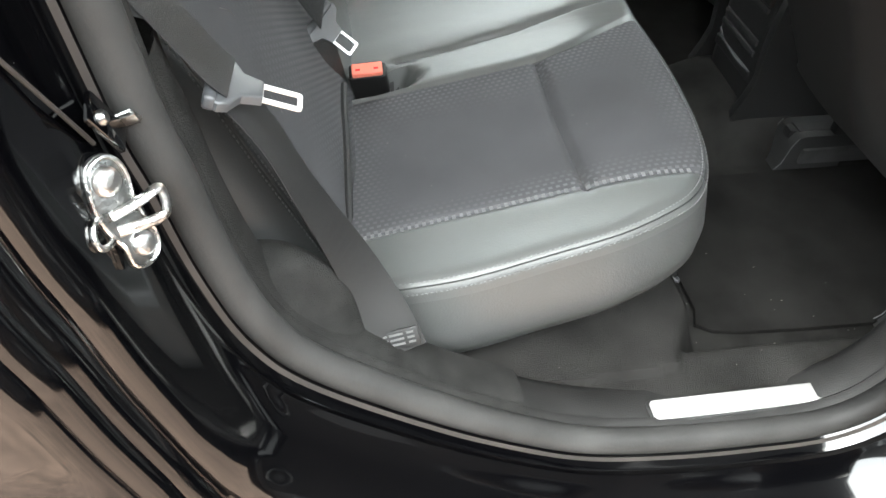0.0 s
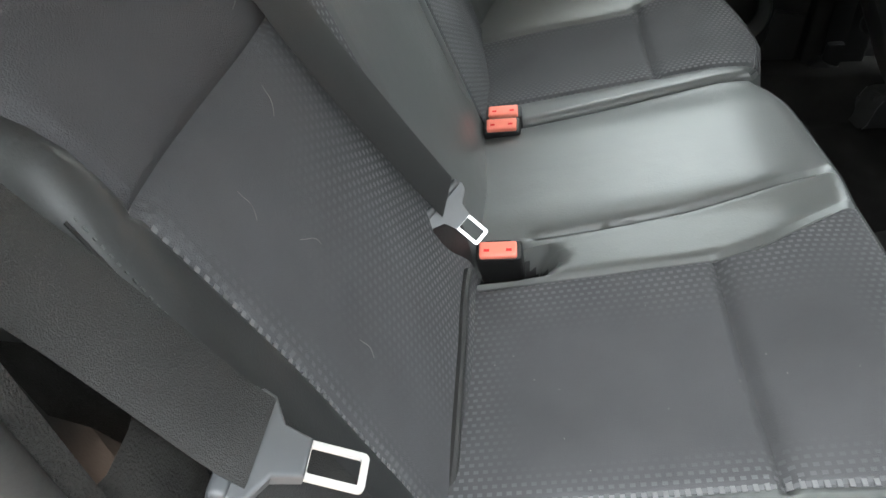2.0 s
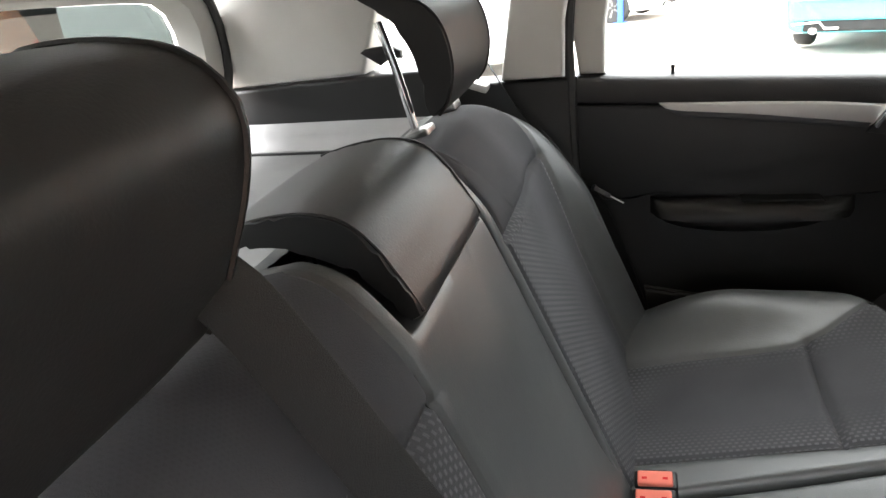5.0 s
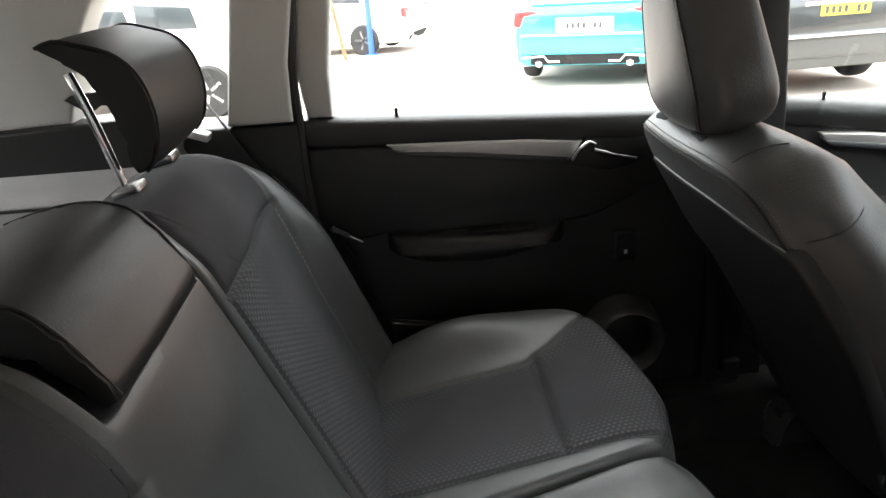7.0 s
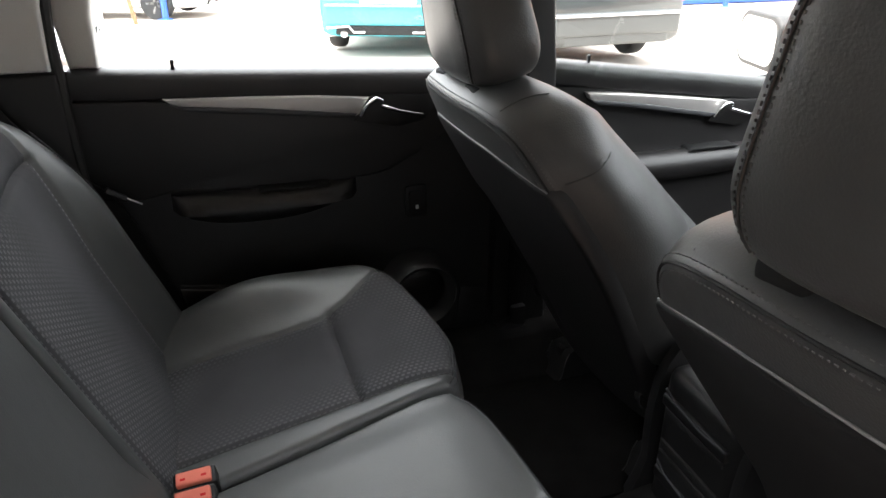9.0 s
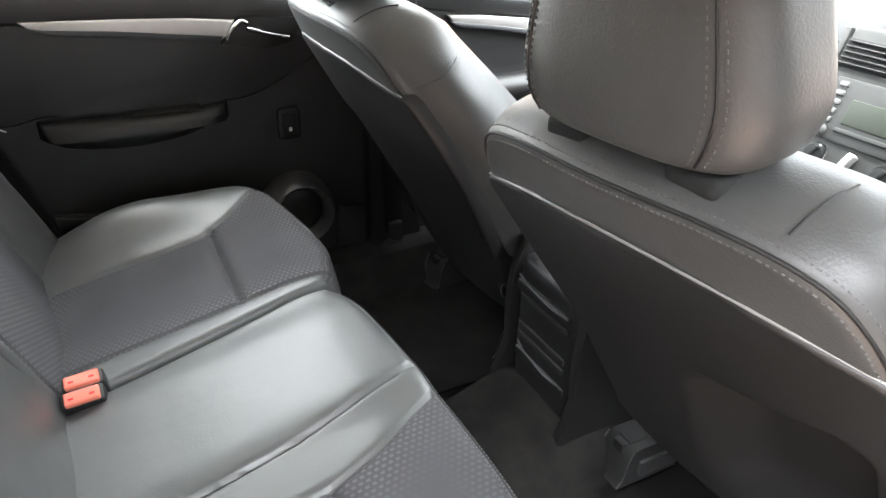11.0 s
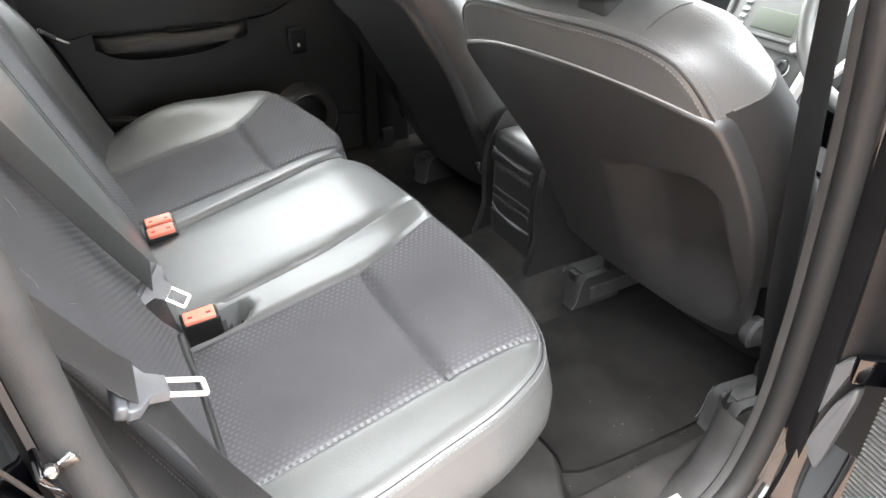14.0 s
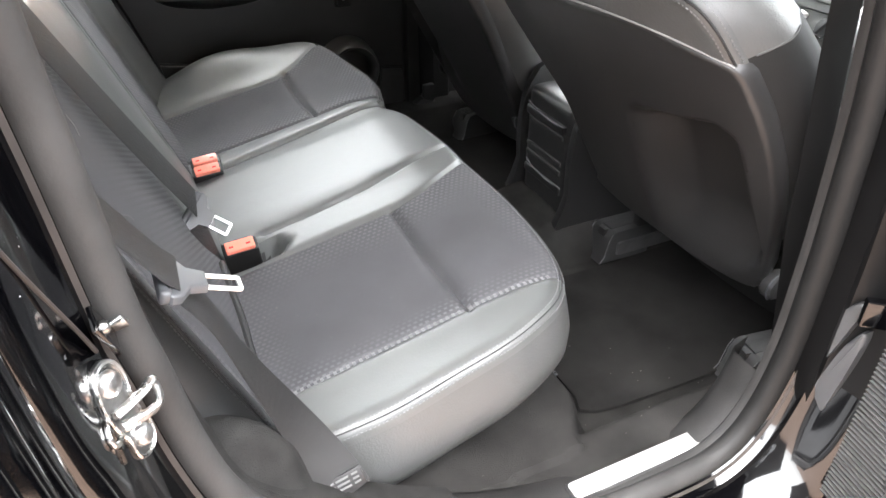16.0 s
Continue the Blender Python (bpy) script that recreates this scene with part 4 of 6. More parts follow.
# Dark tube laid in the seat gap to stand for its shade.
part("crease", tube(smooth_line([(-0.001, -0.205, 0.694), (-0.003, -0.256, 0.694), (-0.002, -0.325, 0.689), (-0.003, -0.378, 0.677), (-0.004, -0.425, 0.663), (-0.006, -0.470, 0.648)], 40), 0.0054, 8), BELT, bench, "dark strip for the shade between cushion and backrest")
clip = part("cushion_clip", box((0.016, 0.012, 0.014), Matrix.Translation((0.436, -0.430, 0.503)) @ Matrix.Rotation(radians(25), 4, "Z"), 0.004, 3), PLASTIC, bench, "small black clip under the cushion")
part("clip_hook", tube(smooth_line([(0.432, -0.436, 0.505), (0.442, -0.442, 0.500), (0.447, -0.432, 0.495), (0.440, -0.424, 0.494)], 14), 0.0025, 8), TONGUE, clip)


# ---- seat belts ----
def tongue(at, along, across, size, parent, length=0.8):
    """Buckle tongue: a moulded bar that the strap runs through, and a bright plate with a slot."""
    x, y = Vector(along).normalized(), Vector(across)
    y = (y - x * y.dot(x)).normalized()
    m = Matrix((x, y, x.cross(y))).transposed().to_4x4()
    m.translation = at
    k, q = size, length
    body = [(-0.020, -0.029), (-0.013, -0.033), (-0.004, -0.030), (0.006, -0.015), (0.024, -0.011), (0.024, 0.011), (0.006, 0.015), (-0.004, 0.030), (-0.013, 0.033), (-0.020, 0.029), (-0.023, 0.0)]
    t = part("tongue", slab([(a * q, b * k) for a, b in body], 0.004, m, 0.0025, 3, back=0.004), TONGUE, parent, "grey moulded belt tongue")
    part("bar", box((0.010 * k, 0.064 * k, 0.012), m @ Matrix.Translation((-0.020 * q, 0, 0)), 0.004, 3), TONGUE, t)
    outer, inner = rounded(0.040 * q, 0.022 * k, 0.004 * q, 4), rounded(0.031 * q, 0.0150 * k, 0.0015 * q, 4)
    bm = bmesh.new()
    rings = []
    for z in (-0.0012, 0.0012):
        rings.append([[bm.verts.new(m @ Vector((0.040 * q + p[0], p[1], z))) for p in r] for r in (outer, inner)])
    n = len(outer)
    for j in range(n):
        q = (j + 1) % n
        (o0, i0), (o1, i1) = rings
        for quad in ((o0[j], o0[q], i0[q], i0[j]), (o1[j], i1[j], i1[q], o1[q]), (o0[j], o1[j], o1[q], o0[q]), (i0[j], i0[q], i1[q], i1[j])):
            bm.faces.new(quad)
    part("latch_plate", bm, PLATE_STEEL, t, "bright steel latch plate")
    return t


def seat_belt(label, upper, t_at, t_along, t_across, lower, upper_side, lower_side, size=1.0, length=0.75, twist=1.5):
    belt = thing("seat_belt", t_at, label, "seat belt", "rear seat belts")
    up = smooth_line(upper, 30)
    part("strap", ribbon(up, [Vector(upper_side[0]).lerp(Vector(upper_side[1]), i / 29) for i in range(30)], 0.047), BELT, belt)
    lo_ = smooth_line(lower, 30)
    part("strap", ribbon(lo_, [Vector(lower_side[0]).lerp(Vector(lower_side[1]), (i / 29) ** twist) for i in range(30)], 0.047), BELT, belt)
    tongue(t_at, t_along, t_across, size, belt, length)
    return belt


outer_belt = seat_belt("black outer rear seat belt hanging with grey tongue", [(-0.30, -0.595, 1.33), (-0.22, -0.605, 1.20), (-0.155, -0.613, 1.097), (-0.119, -0.613, 1.040), (-0.0815, -0.613, 0.976), (-0.070, -0.613, 0.962)], (-0.068, -0.613, 0.955), (0.92, 0.0, -0.36), (0.0, 1.0, 0.0), [(-0.076, -0.611, 0.955), (-0.052, -0.610, 0.91), (-0.030, -0.604, 0.84), (-0.004, -0.601, 0.770), (0.018, -0.613, 0.720), (0.034, -0.630, 0.688), (0.044, -0.642, 0.664)], ((0.1, 1.0, 0.0), (0.1, 1.0, 0.0)), ((0.1, 1.0, 0.0), (1.0, 0.1, 0.25)), 0.95, 0.8, 2.2)
LABEL = Matrix.Translation((0.038, -0.6375, 0.678)) @ Matrix.Rotation(radians(-14), 4, "Y") @ Matrix.Rotation(radians(-28), 4, "X")
anchor = part("anchor_label", box((0.045, 0.003, 0.020), LABEL, 0.001), PLASTIC, outer_belt, "black printed label on the strap end")
for i in range(3):
    for j, w in enumerate((0.010, 0.014, 0.007)):
        part("bar", box((w, 0.0006, 0.0022), LABEL @ Matrix.Translation((-0.014 + 0.014 * j, -0.0017, 0.0055 - 0.0052 * i)), 0), MID_GREY, anchor)
seat_belt("black middle rear seat belt with grey tongue", [(-0.225, -0.302, 1.205), (-0.190, -0.302, 1.172), (-0.110, -0.282, 1.005), (-0.060, -0.246, 0.893), (-0.020, -0.211, 0.803)], (-0.018, -0.205, 0.780), (0.62, -0.26, -0.45), (-0.15, -0.67, -0.72), [(-0.03, -0.205, 0.775), (-0.015, -0.196, 0.73), (-0.003, -0.185, 0.66)], ((0.30, 0.90, 0.1), (0.22, 0.95, 0.25)), ((0.3, 0.9, 0.2), (0.3, 0.9, 0.1)), 0.92)
seat_belt("black outer rear seat belt beside the far door", [(-0.27, 0.60, 1.22), (-0.19, 0.64, 1.06), (-0.125, 0.642, 0.97), (-0.068, 0.640, 0.920)], (-0.055, 0.634, 0.916), (0.85, 0.0, -0.5), (-0.08, 1.0, -0.35), [(-0.062, 0.636, 0.915), (-0.032, 0.634, 0.855), (0.02, 0.628, 0.70), (0.05, 0.62, 0.6)], ((-0.08, 1.0, -0.35), (-0.08, 1.0, -0.35)), ((-0.08, 1.0, -0.35), (0.0, 1.0, -0.2)), 0.6, length=0.75)


def buckle(x, y, z, tilt, group):
    b = thing("belt_buckle", (x, y, z - 0.05), "black belt buckle with bright red release button", "belt buckle", group)
    m = Matrix.Translation((x, y, z)) @ Matrix.Rotation(radians(tilt), 4, "X") @ Matrix.Rotation(radians(-6), 4, "Y")
    part("housing", box((0.054, 0.026, 0.085), m @ Matrix.Translation((0, 0, -0.044)), 0.005, 3), PLASTIC, b)
    part("button", box((0.044, 0.0195, 0.010), m @ Matrix.Translation((0, -0.002, 0.0005)), 0.003, 3), RED, b, "red release button")
    for sx in (-0.013, 0.013):
        part("mark", box((0.007, 0.004, 0.0010), m @ Matrix.Translation((sx, -0.004, 0.0052)), 0.0004, 1), LENS, b)
    part("slot", box((0.030, 0.003, 0.003), m @ Matrix.Translation((0, 0.0095, 0.0)), 0.0005, 1), BELT, b)
    return b


buckle(0.032, -0.166, 0.694, 22, "rear belt buckles")
buckle(0.032, 0.118, 0.690, 20, "rear belt buckles")
buckle(0.034, 0.149, 0.694, 16, "rear belt buckles")


# ---- front seats ----
def front_seat(yc, x0, side, label, yaw=0.0, lift=0.0, back=0.0, slanted=False, flank=None, pitch=-12.0):
    """side: -1 when the door is towards -y."""
    seat = thing("car_seat", (x0 + 0.2, yc, 0.44), label, "car seat", "front seats")
    up, rear = Vector((-0.495, 0, 0.869)), Vector((-0.869, 0, -0.495))
    m = Matrix((up, Vector((0, 1, 0)), rear)).transposed().to_4x4()
    m.translation = (x0, yc, 0.58)
    pin = Matrix.Translation((x0 - 0.229, yc + side * 0.222, 0))
    turn = pin @ Matrix.Rotation(radians(yaw), 4, "Z") @ Matrix.Translation((0, 0, 1.03)) @ Matrix.Rotation(radians(-0.25 * yaw), 4, "X") @ Matrix.Translation((0, 0, -1.03)) @ pin.inverted()
    m = turn @ m
    half = [(-0.06, 0.0), (-0.06, 0.155), (0.02, 0.190), (0.09, 0.207), (0.236, 0.236), (0.32, 0.246), (0.42, 0.242), (0.47, 0.233), (0.505, 0.224), (0.538, 0.211), (0.566, 0.190), (0.585, 0.158), (0.597, 0.115), (0.603, 0.06)]
    def trimmed(line, lift):
        """The lower edge slants, higher beside the tunnel than beside the door, and the waist narrows beside the tunnel."""
        out = []
        for a, b in line + [(a, -b) for a, b in reversed(line[1:])]:
            if slanted and -side * b > 0:
                b = math.copysign(min(abs(b), 0.142 + 0.11 * smoothstep(0.365, 0.455, a)), b)
            low = lift - 0.22 * side * b if slanted else line[0][0]
            out.append((a if a > 0.236 else low + (a - line[0][0]) / (0.236 - line[0][0]) * (0.236 - low), b))
        return out

    outline = trimmed(half, 0.045)

    def curve(a, b):
        return -0.031 * (b / 0.25) ** 2 - 0.008 * smoothstep(0.50, 0.60, a)

    body = Pad(outline, ((0.1, 0.0), (0.42, 0.0)), lambda a, b: curve(a, b) - 0.075 * smoothstep(0.46, 0.43, a) * smoothstep(0.222, 0.195, abs(b)), 0.016, [(0.002, 0.010), (0.002, 0.026), (-0.003, 0.046), (-0.010, 0.066), (-0.022, 0.086), (-0.040, 0.102), (-0.066, 0.114), (-0.10, 0.120)], m, 150, (), [((0.4945, 0.0), (0.4945, 1.0))])
    def swell(a, b, d):
        """The side bolsters swell outwards in front of the shell."""
        return 0.026 * smoothstep(0.014, 0.065, d) * (1 - 0.7 * smoothstep(0.09, 0.13, d)) * smoothstep(0.60, 0.48, a) * smoothstep(0.06, 0.18, abs(b))

    for v in body.bm.verts:
        d = curve(v.co.x, v.co.y) - v.co.z
        v.co.y += math.copysign(swell(v.co.x, v.co.y, d), v.co.y)
        v.co.z -= 0.42 * max(0.0, d - 0.03) * smoothstep(0.56, 0.22, v.co.x)
    made = body.split(lambda a, b, h: "rear" if h > curve(a, b) - 0.018 else ("side" if a > 0.4945 else "flank"))
    base = part("backrest", made["side"], FRONT_LEATHER, seat, "black leather backrest")
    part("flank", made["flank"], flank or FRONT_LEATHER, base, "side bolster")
    part("rear_band", made["rear"], FRONT_LEATHER, base)
    ring = smooth_line([(*q, 0) for q in outline], 200, True)
    rows = {0.0008: [], 0.0050: [], 0.0105: []}
    for i, p in enumerate(ring):
        if p.x < 0.490:
            continue
        t = ring[(i + 1) % len(ring)] - ring[i - 1]
        nrm = Vector((t.y, -t.x, 0)).normalized()
        if nrm.dot(p - Vector((0.3, 0, 0))) < 0:
            nrm = -nrm
        for e, row in rows.items():
            q = p - nrm * e
            row.append((p.y, m @ Vector((q.x, q.y, curve(q.x, q.y) - 0.016 + math.sqrt(0.016 ** 2 - (0.016 - e) ** 2) + 0.0005))))
    for e, row in rows.items():
        pts = [v for _, v in sorted(row, key=lambda r: r[0])]
        if e == 0.0050:
            part("edge_seam", tube(pts, 0.0019, 6), BELT, base, "folded edge seam")
        else:
            part("stitching", dashes(pts, 0.0056, 0.0008), SEAT_THREAD, base, "row of grey stitches")
    # seams across the shoulder
    for b in (-0.150, 0.150):
        a = next(p.x for p in ring if p.x > 0.4 and abs(p.y - b) < 0.012)
        part("shoulder_seam", tube([m @ Vector((a + 0.0025 - 0.018 * k ** 2.4, b, curve(a, b) - 0.018 - 0.070 * k)) for k in (0.0, 0.25, 0.5, 0.75, 1.0)], 0.0009, 5), BELT, base)
    for s in (-1, 1):
        run = []
        for a, d, o in ((0.4945, 0.024, 0.002), (0.4945, 0.042, 0.0), (0.4945, 0.062, -0.004), (0.4945, 0.082, -0.011), (0.4945, 0.102, -0.024), (0.4945, 0.116, -0.040)):
            b = 0.2265 + 0.2 * (0.495 - a) + o
            run.append((a, s * (b + swell(a, b, d) + 0.001), curve(a, b) - d - 0.42 * max(0.0, d - 0.03) * smoothstep(0.56, 0.22, a)))
        part("side_seam", tube([m @ p for p in smooth_line(run, 20)], 0.0014, 6), DARK_THREAD, base)
    # hard rear shell with a knee scoop towards the door
    sh = [(-0.03, 0.0), (-0.03, 0.168), (0.02, 0.200), (0.09, 0.214), (0.236, 0.240), (0.32, 0.250), (0.41, 0.247), (0.47, 0.236), (0.484, 0.231), (0.496, 0.219), (0.5235, 0.15), (0.541, 0.08)]
    sh_outline = trimmed(sh, 0.072)
    def scoop(a, b):
        """Depth of the knee hollow: sharp towards the door and the top, running out softly elsewhere."""
        q = side * b
        right = 0.213 - 0.10 * smoothstep(0.14, 0.0, a)
        head = 0.398 + 0.06 * (q - 0.10) - 0.9 * max(0.0, q - 0.185)
        left = 0.005 + 0.12 * (a - 0.165)
        return 0.044 * smoothstep(0.0, 0.014, right - q) * smoothstep(0.0, 0.034, head - a) * smoothstep(left, left + 0.085, q) * smoothstep(0.05, 0.20, a)

    def shell(a, b):
        return curve(a, b) + 0.0035

    sp = Pad(sh_outline, ((0.1, 0.0), (0.42, 0.0)), shell, 0.007, [(0.001, 0.004), (0.001, 0.014), (-0.004, 0.03)], m, 170, (), [((0.2, side * y), (0.6, side * y)) for y in (0.0, 0.02, 0.035, 0.05, 0.065, 0.08, 0.095, 0.11, 0.125, 0.15, 0.18, 0.199, 0.206, 0.213)] + [((a, 0), (a, 1)) for a in (0.0, 0.06, 0.12, 0.16, 0.20, 0.24, 0.28, 0.30, 0.32, 0.34, 0.355, 0.37, 0.38, 0.39, 0.41)])
    sp.dent(scoop)
    part("rear_shell", sp.split(lambda a, b, h: 0)[0], SHELL, seat, "charcoal plastic seat shell with knee scoop", 50)
    ledge = [m @ Vector((0.547 - 0.0535 * (b / 0.225) ** 2, b, curve(0.5, b) - 0.0008)) for b in frange(-0.224, 0.224, 30)]
    part("shell_edge", tube(ledge, 0.0013, 6), EDGE, seat, "pale moulded shell edge")
    # cushion and base
    cush = Pad([(0.0, -0.17), (0.02, -0.205), (0.25, -0.225), (0.45, -0.22), (0.50, -0.18), (0.51, 0.0), (0.50, 0.18), (0.45, 0.22), (0.25, 0.225), (0.02, 0.205), (0.0, 0.17), (-0.01, 0.0)], ((0.2, 0), (0.3, 0)), lambda a, b: 0.14 + 0.14 * a + 0.03 * smoothstep(0.12, 0.24, abs(b)), 0.04, [(0.0, 0.03), (-0.01, 0.07), (-0.03, 0.10)], Matrix.Translation((x0 + 0.09, yc, 0.495)), 90)
    # Near-black cushion: the shade beside the seat is put into its colour.
    part("cushion", cush.split(lambda a, b, h: 0)[0], MATTE_BLACK, seat)
    for y in (yc - 0.19, yc + 0.19):
        part("rail", box((0.46, 0.035, 0.03), Matrix.Translation((x0 + 0.24, y, 0.475)), 0.004), DARK_STEEL, seat, "dark steel seat rail")
        part("bracket", box((0.36, 0.02, 0.06), Matrix.Translation((x0 + 0.24, y, 0.515)), 0.004), PLASTIC, seat)
    for inward in (-1, 1):
        cap = Matrix.Translation((x0 + 0.004, yc + inward * 0.198, 0.636)) @ Matrix.Rotation(radians(90), 4, "X")
        part("recliner_cap", lathe([(0.0, 0.010), (0.020, 0.009), (0.024, 0.005), (0.024, -0.010), (0.0, -0.010)], cap, 28), BELT, seat, "black recliner cap")
        part("cap_rim", tube([cap @ Vector((0.025 * math.cos(radians(an)), 0.025 * math.sin(radians(an)), inward * -0.005)) for an in range(100, 231, 10)], 0.0016, 6), TONGUE, seat, "pale crescent edge")
    piv = Matrix.Translation((x0 + 0.024, yc + side * 0.192, 0.624)) @ Matrix.Rotation(radians(90), 4, "X")
    part("recliner", lathe([(0.0, 0.014), (0.014, 0.014), (0.019, 0.011), (0.019, -0.011), (0.014, -0.014), (0.0, -0.014)], piv, 24), BELT, seat)
    part("recliner_bolt", lathe([(0.0, -side * 0.030), (0.009, -side * 0.030), (0.013, -side * 0.024), (0.013, -side * 0.008), (0.0, -side * 0.008)], piv, 16), ZINC, seat, "bright recliner bolt")
    # headrest
    hm = turn @ Matrix.Translation((x0 - 0.223 - back, yc + 0.014 - 1.25 * back, 1.137 + lift)) @ Matrix.Rotation(radians(pitch), 4, "Y") @ Matrix.Translation((0, 0, 0.108))
    def head_half(t, px):
        e = math.sqrt(max(0.0, 1 - abs(2 * t - 1) ** 5.0))
        return 0.130 * (0.80 + 0.20 * e) * (1 - 0.40 * max(0.0, (t - 0.22) / 0.78) ** 1.15 - 0.07 * max(0.0, (0.22 - t) / 0.22) ** 2) * (1 - 0.10 * (px + 0.06) / 0.12), 0.062 * (0.68 + 0.32 * e) * (1 - 0.15 * t)

    secs = []
    for t in [0.5 - 0.5 * math.cos(math.pi * i / 24) for i in range(25)]:
        h = -0.108 + 0.216 * t
        ring_ = []
        for j in range(56):
            an = 2 * math.pi * j / 56
            cx, cy = math.cos(an), math.sin(an)
            dpt = head_half(t, 0)[1]
            px = dpt * math.copysign(abs(cx) ** 0.6, cx)
            py = head_half(t, px)[0] * math.copysign(abs(cy) ** 0.45, cy)
            ring_.append(hm @ Vector((px + 0.010 * (py / 0.12) ** 2, py, h)))
        secs.append(ring_)
    head = part("headrest", loft(secs), FRONT_LEATHER, seat, "black leather headrest", 60)
    for s in (-1, 1):
        for k in (0.0, 0.006, -0.006):
            pts = []
            for t in frange(0.03, 0.97, 24):
                an = math.pi * 0.84 + k * 14
                dpt = head_half(t, 0)[1]
                px = -dpt * abs(math.cos(an)) ** 0.6
                py = head_half(t, px)[0] * abs(math.sin(an)) ** 0.45
                pts.append(hm @ Vector((px + 0.010 * (py / 0.12) ** 2 - 0.0006, s * (py + 0.0008), -0.108 + 0.216 * t)))
            if k:
                part("stitching", dashes(pts, 0.0058, 0.0008), SEAT_THREAD, head, "row of grey stitches")
            else:
                part("edge_seam", tube(pts, 0.0013, 6), PLASTIC, head)
        part("post", tube([hm @ Vector((0.005 + back, s * 0.066, -0.16)), hm @ Vector((0.005, s * 0.066, -0.06))], 0.0065, 10), CHROME, head, "chrome headrest post")
        part("collar", box((0.030, 0.048, 0.020), hm @ Matrix.Translation((-0.034 + back, s * 0.066, -0.119 - lift)), 0.008, 3), DARKDASH, head, "black headrest collar")
    return seat


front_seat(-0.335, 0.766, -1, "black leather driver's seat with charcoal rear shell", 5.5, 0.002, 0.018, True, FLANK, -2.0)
front_seat(0.380, 0.735, 1, "black leather passenger seat with charcoal rear shell")


def rail_cover(x, y, turn, label, mat=None):
    c = thing("rail_cover", (x, y, 0.445), label, "rail cover", "seat rail covers")
    m = Matrix.Translation((x, y, 0.445)) @ Matrix.Rotation(radians(turn), 4, "Z")
    prof = [(-0.062, 0.0), (-0.056, 0.006), (-0.052, 0.014), (-0.044, 0.052), (-0.036, 0.066), (-0.026, 0.070), (0.06, 0.070), (0.06, 0.0)]
    mm = m @ Matrix(((1, 0, 0, 0), (0, 0, 1, -0.031), (0, 1, 0, 0), (0, 0, 0, 1)))
    part("shell", slab(prof, 0.062, mm, 0.004, 2), mat or COVER_GREY, c)
    part("rail_slot", box((0.085, 0.030, 0.008), m @ Matrix.Translation((0.012, 0, 0.0675)), 0.002), BELT, c, "black open rail slot")
    part("rail_end", box((0.012, 0.022, 0.022), m @ Matrix.Translation((-0.038, 0, 0.058)), 0.002), BELT, c)
    for s_ in (-1, 1):
        part("edge", tube([m @ Vector(p) for p in ((-0.0615, s_ * 0.031, 0.003), (-0.0525, s_ * 0.0312, 0.014), (-0.0445, s_ * 0.0312, 0.052), (-0.037, s_ * 0.031, 0.066))], 0.0010, 6), MID_GREY, c, "pale edge line")
    return c


rail_cover(0.80, -0.125, 0, "charcoal plastic seat rail cover on the carpet")
rail_cover(0.784, -0.538, -8, "grey plastic seat rail cover with open rail end", COVER_GREY)
rail_cover(0.80, 0.535, 8, "charcoal plastic seat rail cover on the carpet")
rail_cover(0.79, 0.185, 0, "charcoal plastic seat rail cover on the carpet")

# floor mats
def floor_mat(y0, y1, label):
    mt = thing("floor_mat", (0.7, (y0 + y1) / 2, 0.446), label, "floor mat", "floor mats")
    pts = [(0.475, y0), (0.475, y1), (1.0, y1), (1.0, y0)]
    part("mat_top", slab([(p[0], p[1]) for p in smooth_line([(0.49, y0 + 0.01, 0), (0.478, y0 + 0.06, 0), (0.476, (y0 + y1) / 2, 0), (0.478, y1 - 0.06, 0), (0.49, y1 - 0.01, 0), (0.75, y1, 0), (1.0, y1 - 0.01, 0), (1.01, (y0 + y1) / 2, 0), (1.0, y0 + 0.01, 0), (0.75, y0, 0)], 60, True)], 0.007, Matrix.Translation((0, 0, 0.443)), 0.003), MAT_PILE, mt)
    return mt


floor_mat(-0.505, -0.165, "black pile floor mat in the footwell")
floor_mat(0.17, 0.50, "black pile floor mat in the footwell")

# rear of the centre console
console = thing("centre_console", (0.9, 0.0, 0.44), "black centre console with rear air vents", "console")
part("body", box((0.80, 0.17, 0.32), Matrix.Translation((1.095, 0.015, 0.600)), 0.025, 4), PLASTIC, console)
for y0 in (-0.088, 0.104):
    part("cheek", slab([(p.x, p.y) for p in smooth_line([(0.705, 0.47, 0), (0.690, 0.58, 0), (0.688, 0.68, 0), (0.705, 0.755, 0), (0.76, 0.80, 0), (0.95, 0.81, 0), (1.2, 0.80, 0), (1.2, 0.47, 0)], 48, True)], 0.020, Matrix(((1, 0, 0, 0), (0, 0, 1, y0), (0, 1, 0, 0), (0, 0, 0, 1))), 0.005), PLASTIC, console, "curved black console cheek")
for z, tip, back in ((0.720, 0.004, 0.0), (0.660, 0.002, 0.014), (0.585, 0.008, 0.004)):
    part("vent_lip", tube([(0.692 + back, 0.088, z + tip), (0.686 + back, 0.06, z + 0.002), (0.685 + back, 0.0, z - 0.004), (0.692 + back, -0.045, z - 0.008)], 0.0020, 8), TONGUE, console, "grey vent lip")
    part("vent_shelf", box((0.030, 0.140, 0.020), Matrix.Translation((0.703 + back, 0.020, z - 0.012)), 0.005, 3), PLASTIC, console)
for z in (0.690, 0.632, 0.612):
    part("vent_slat", box((0.012, 0.13, 0.012), Matrix.Translation((0.697, 0.02, z)), 0.004), BELT, console)


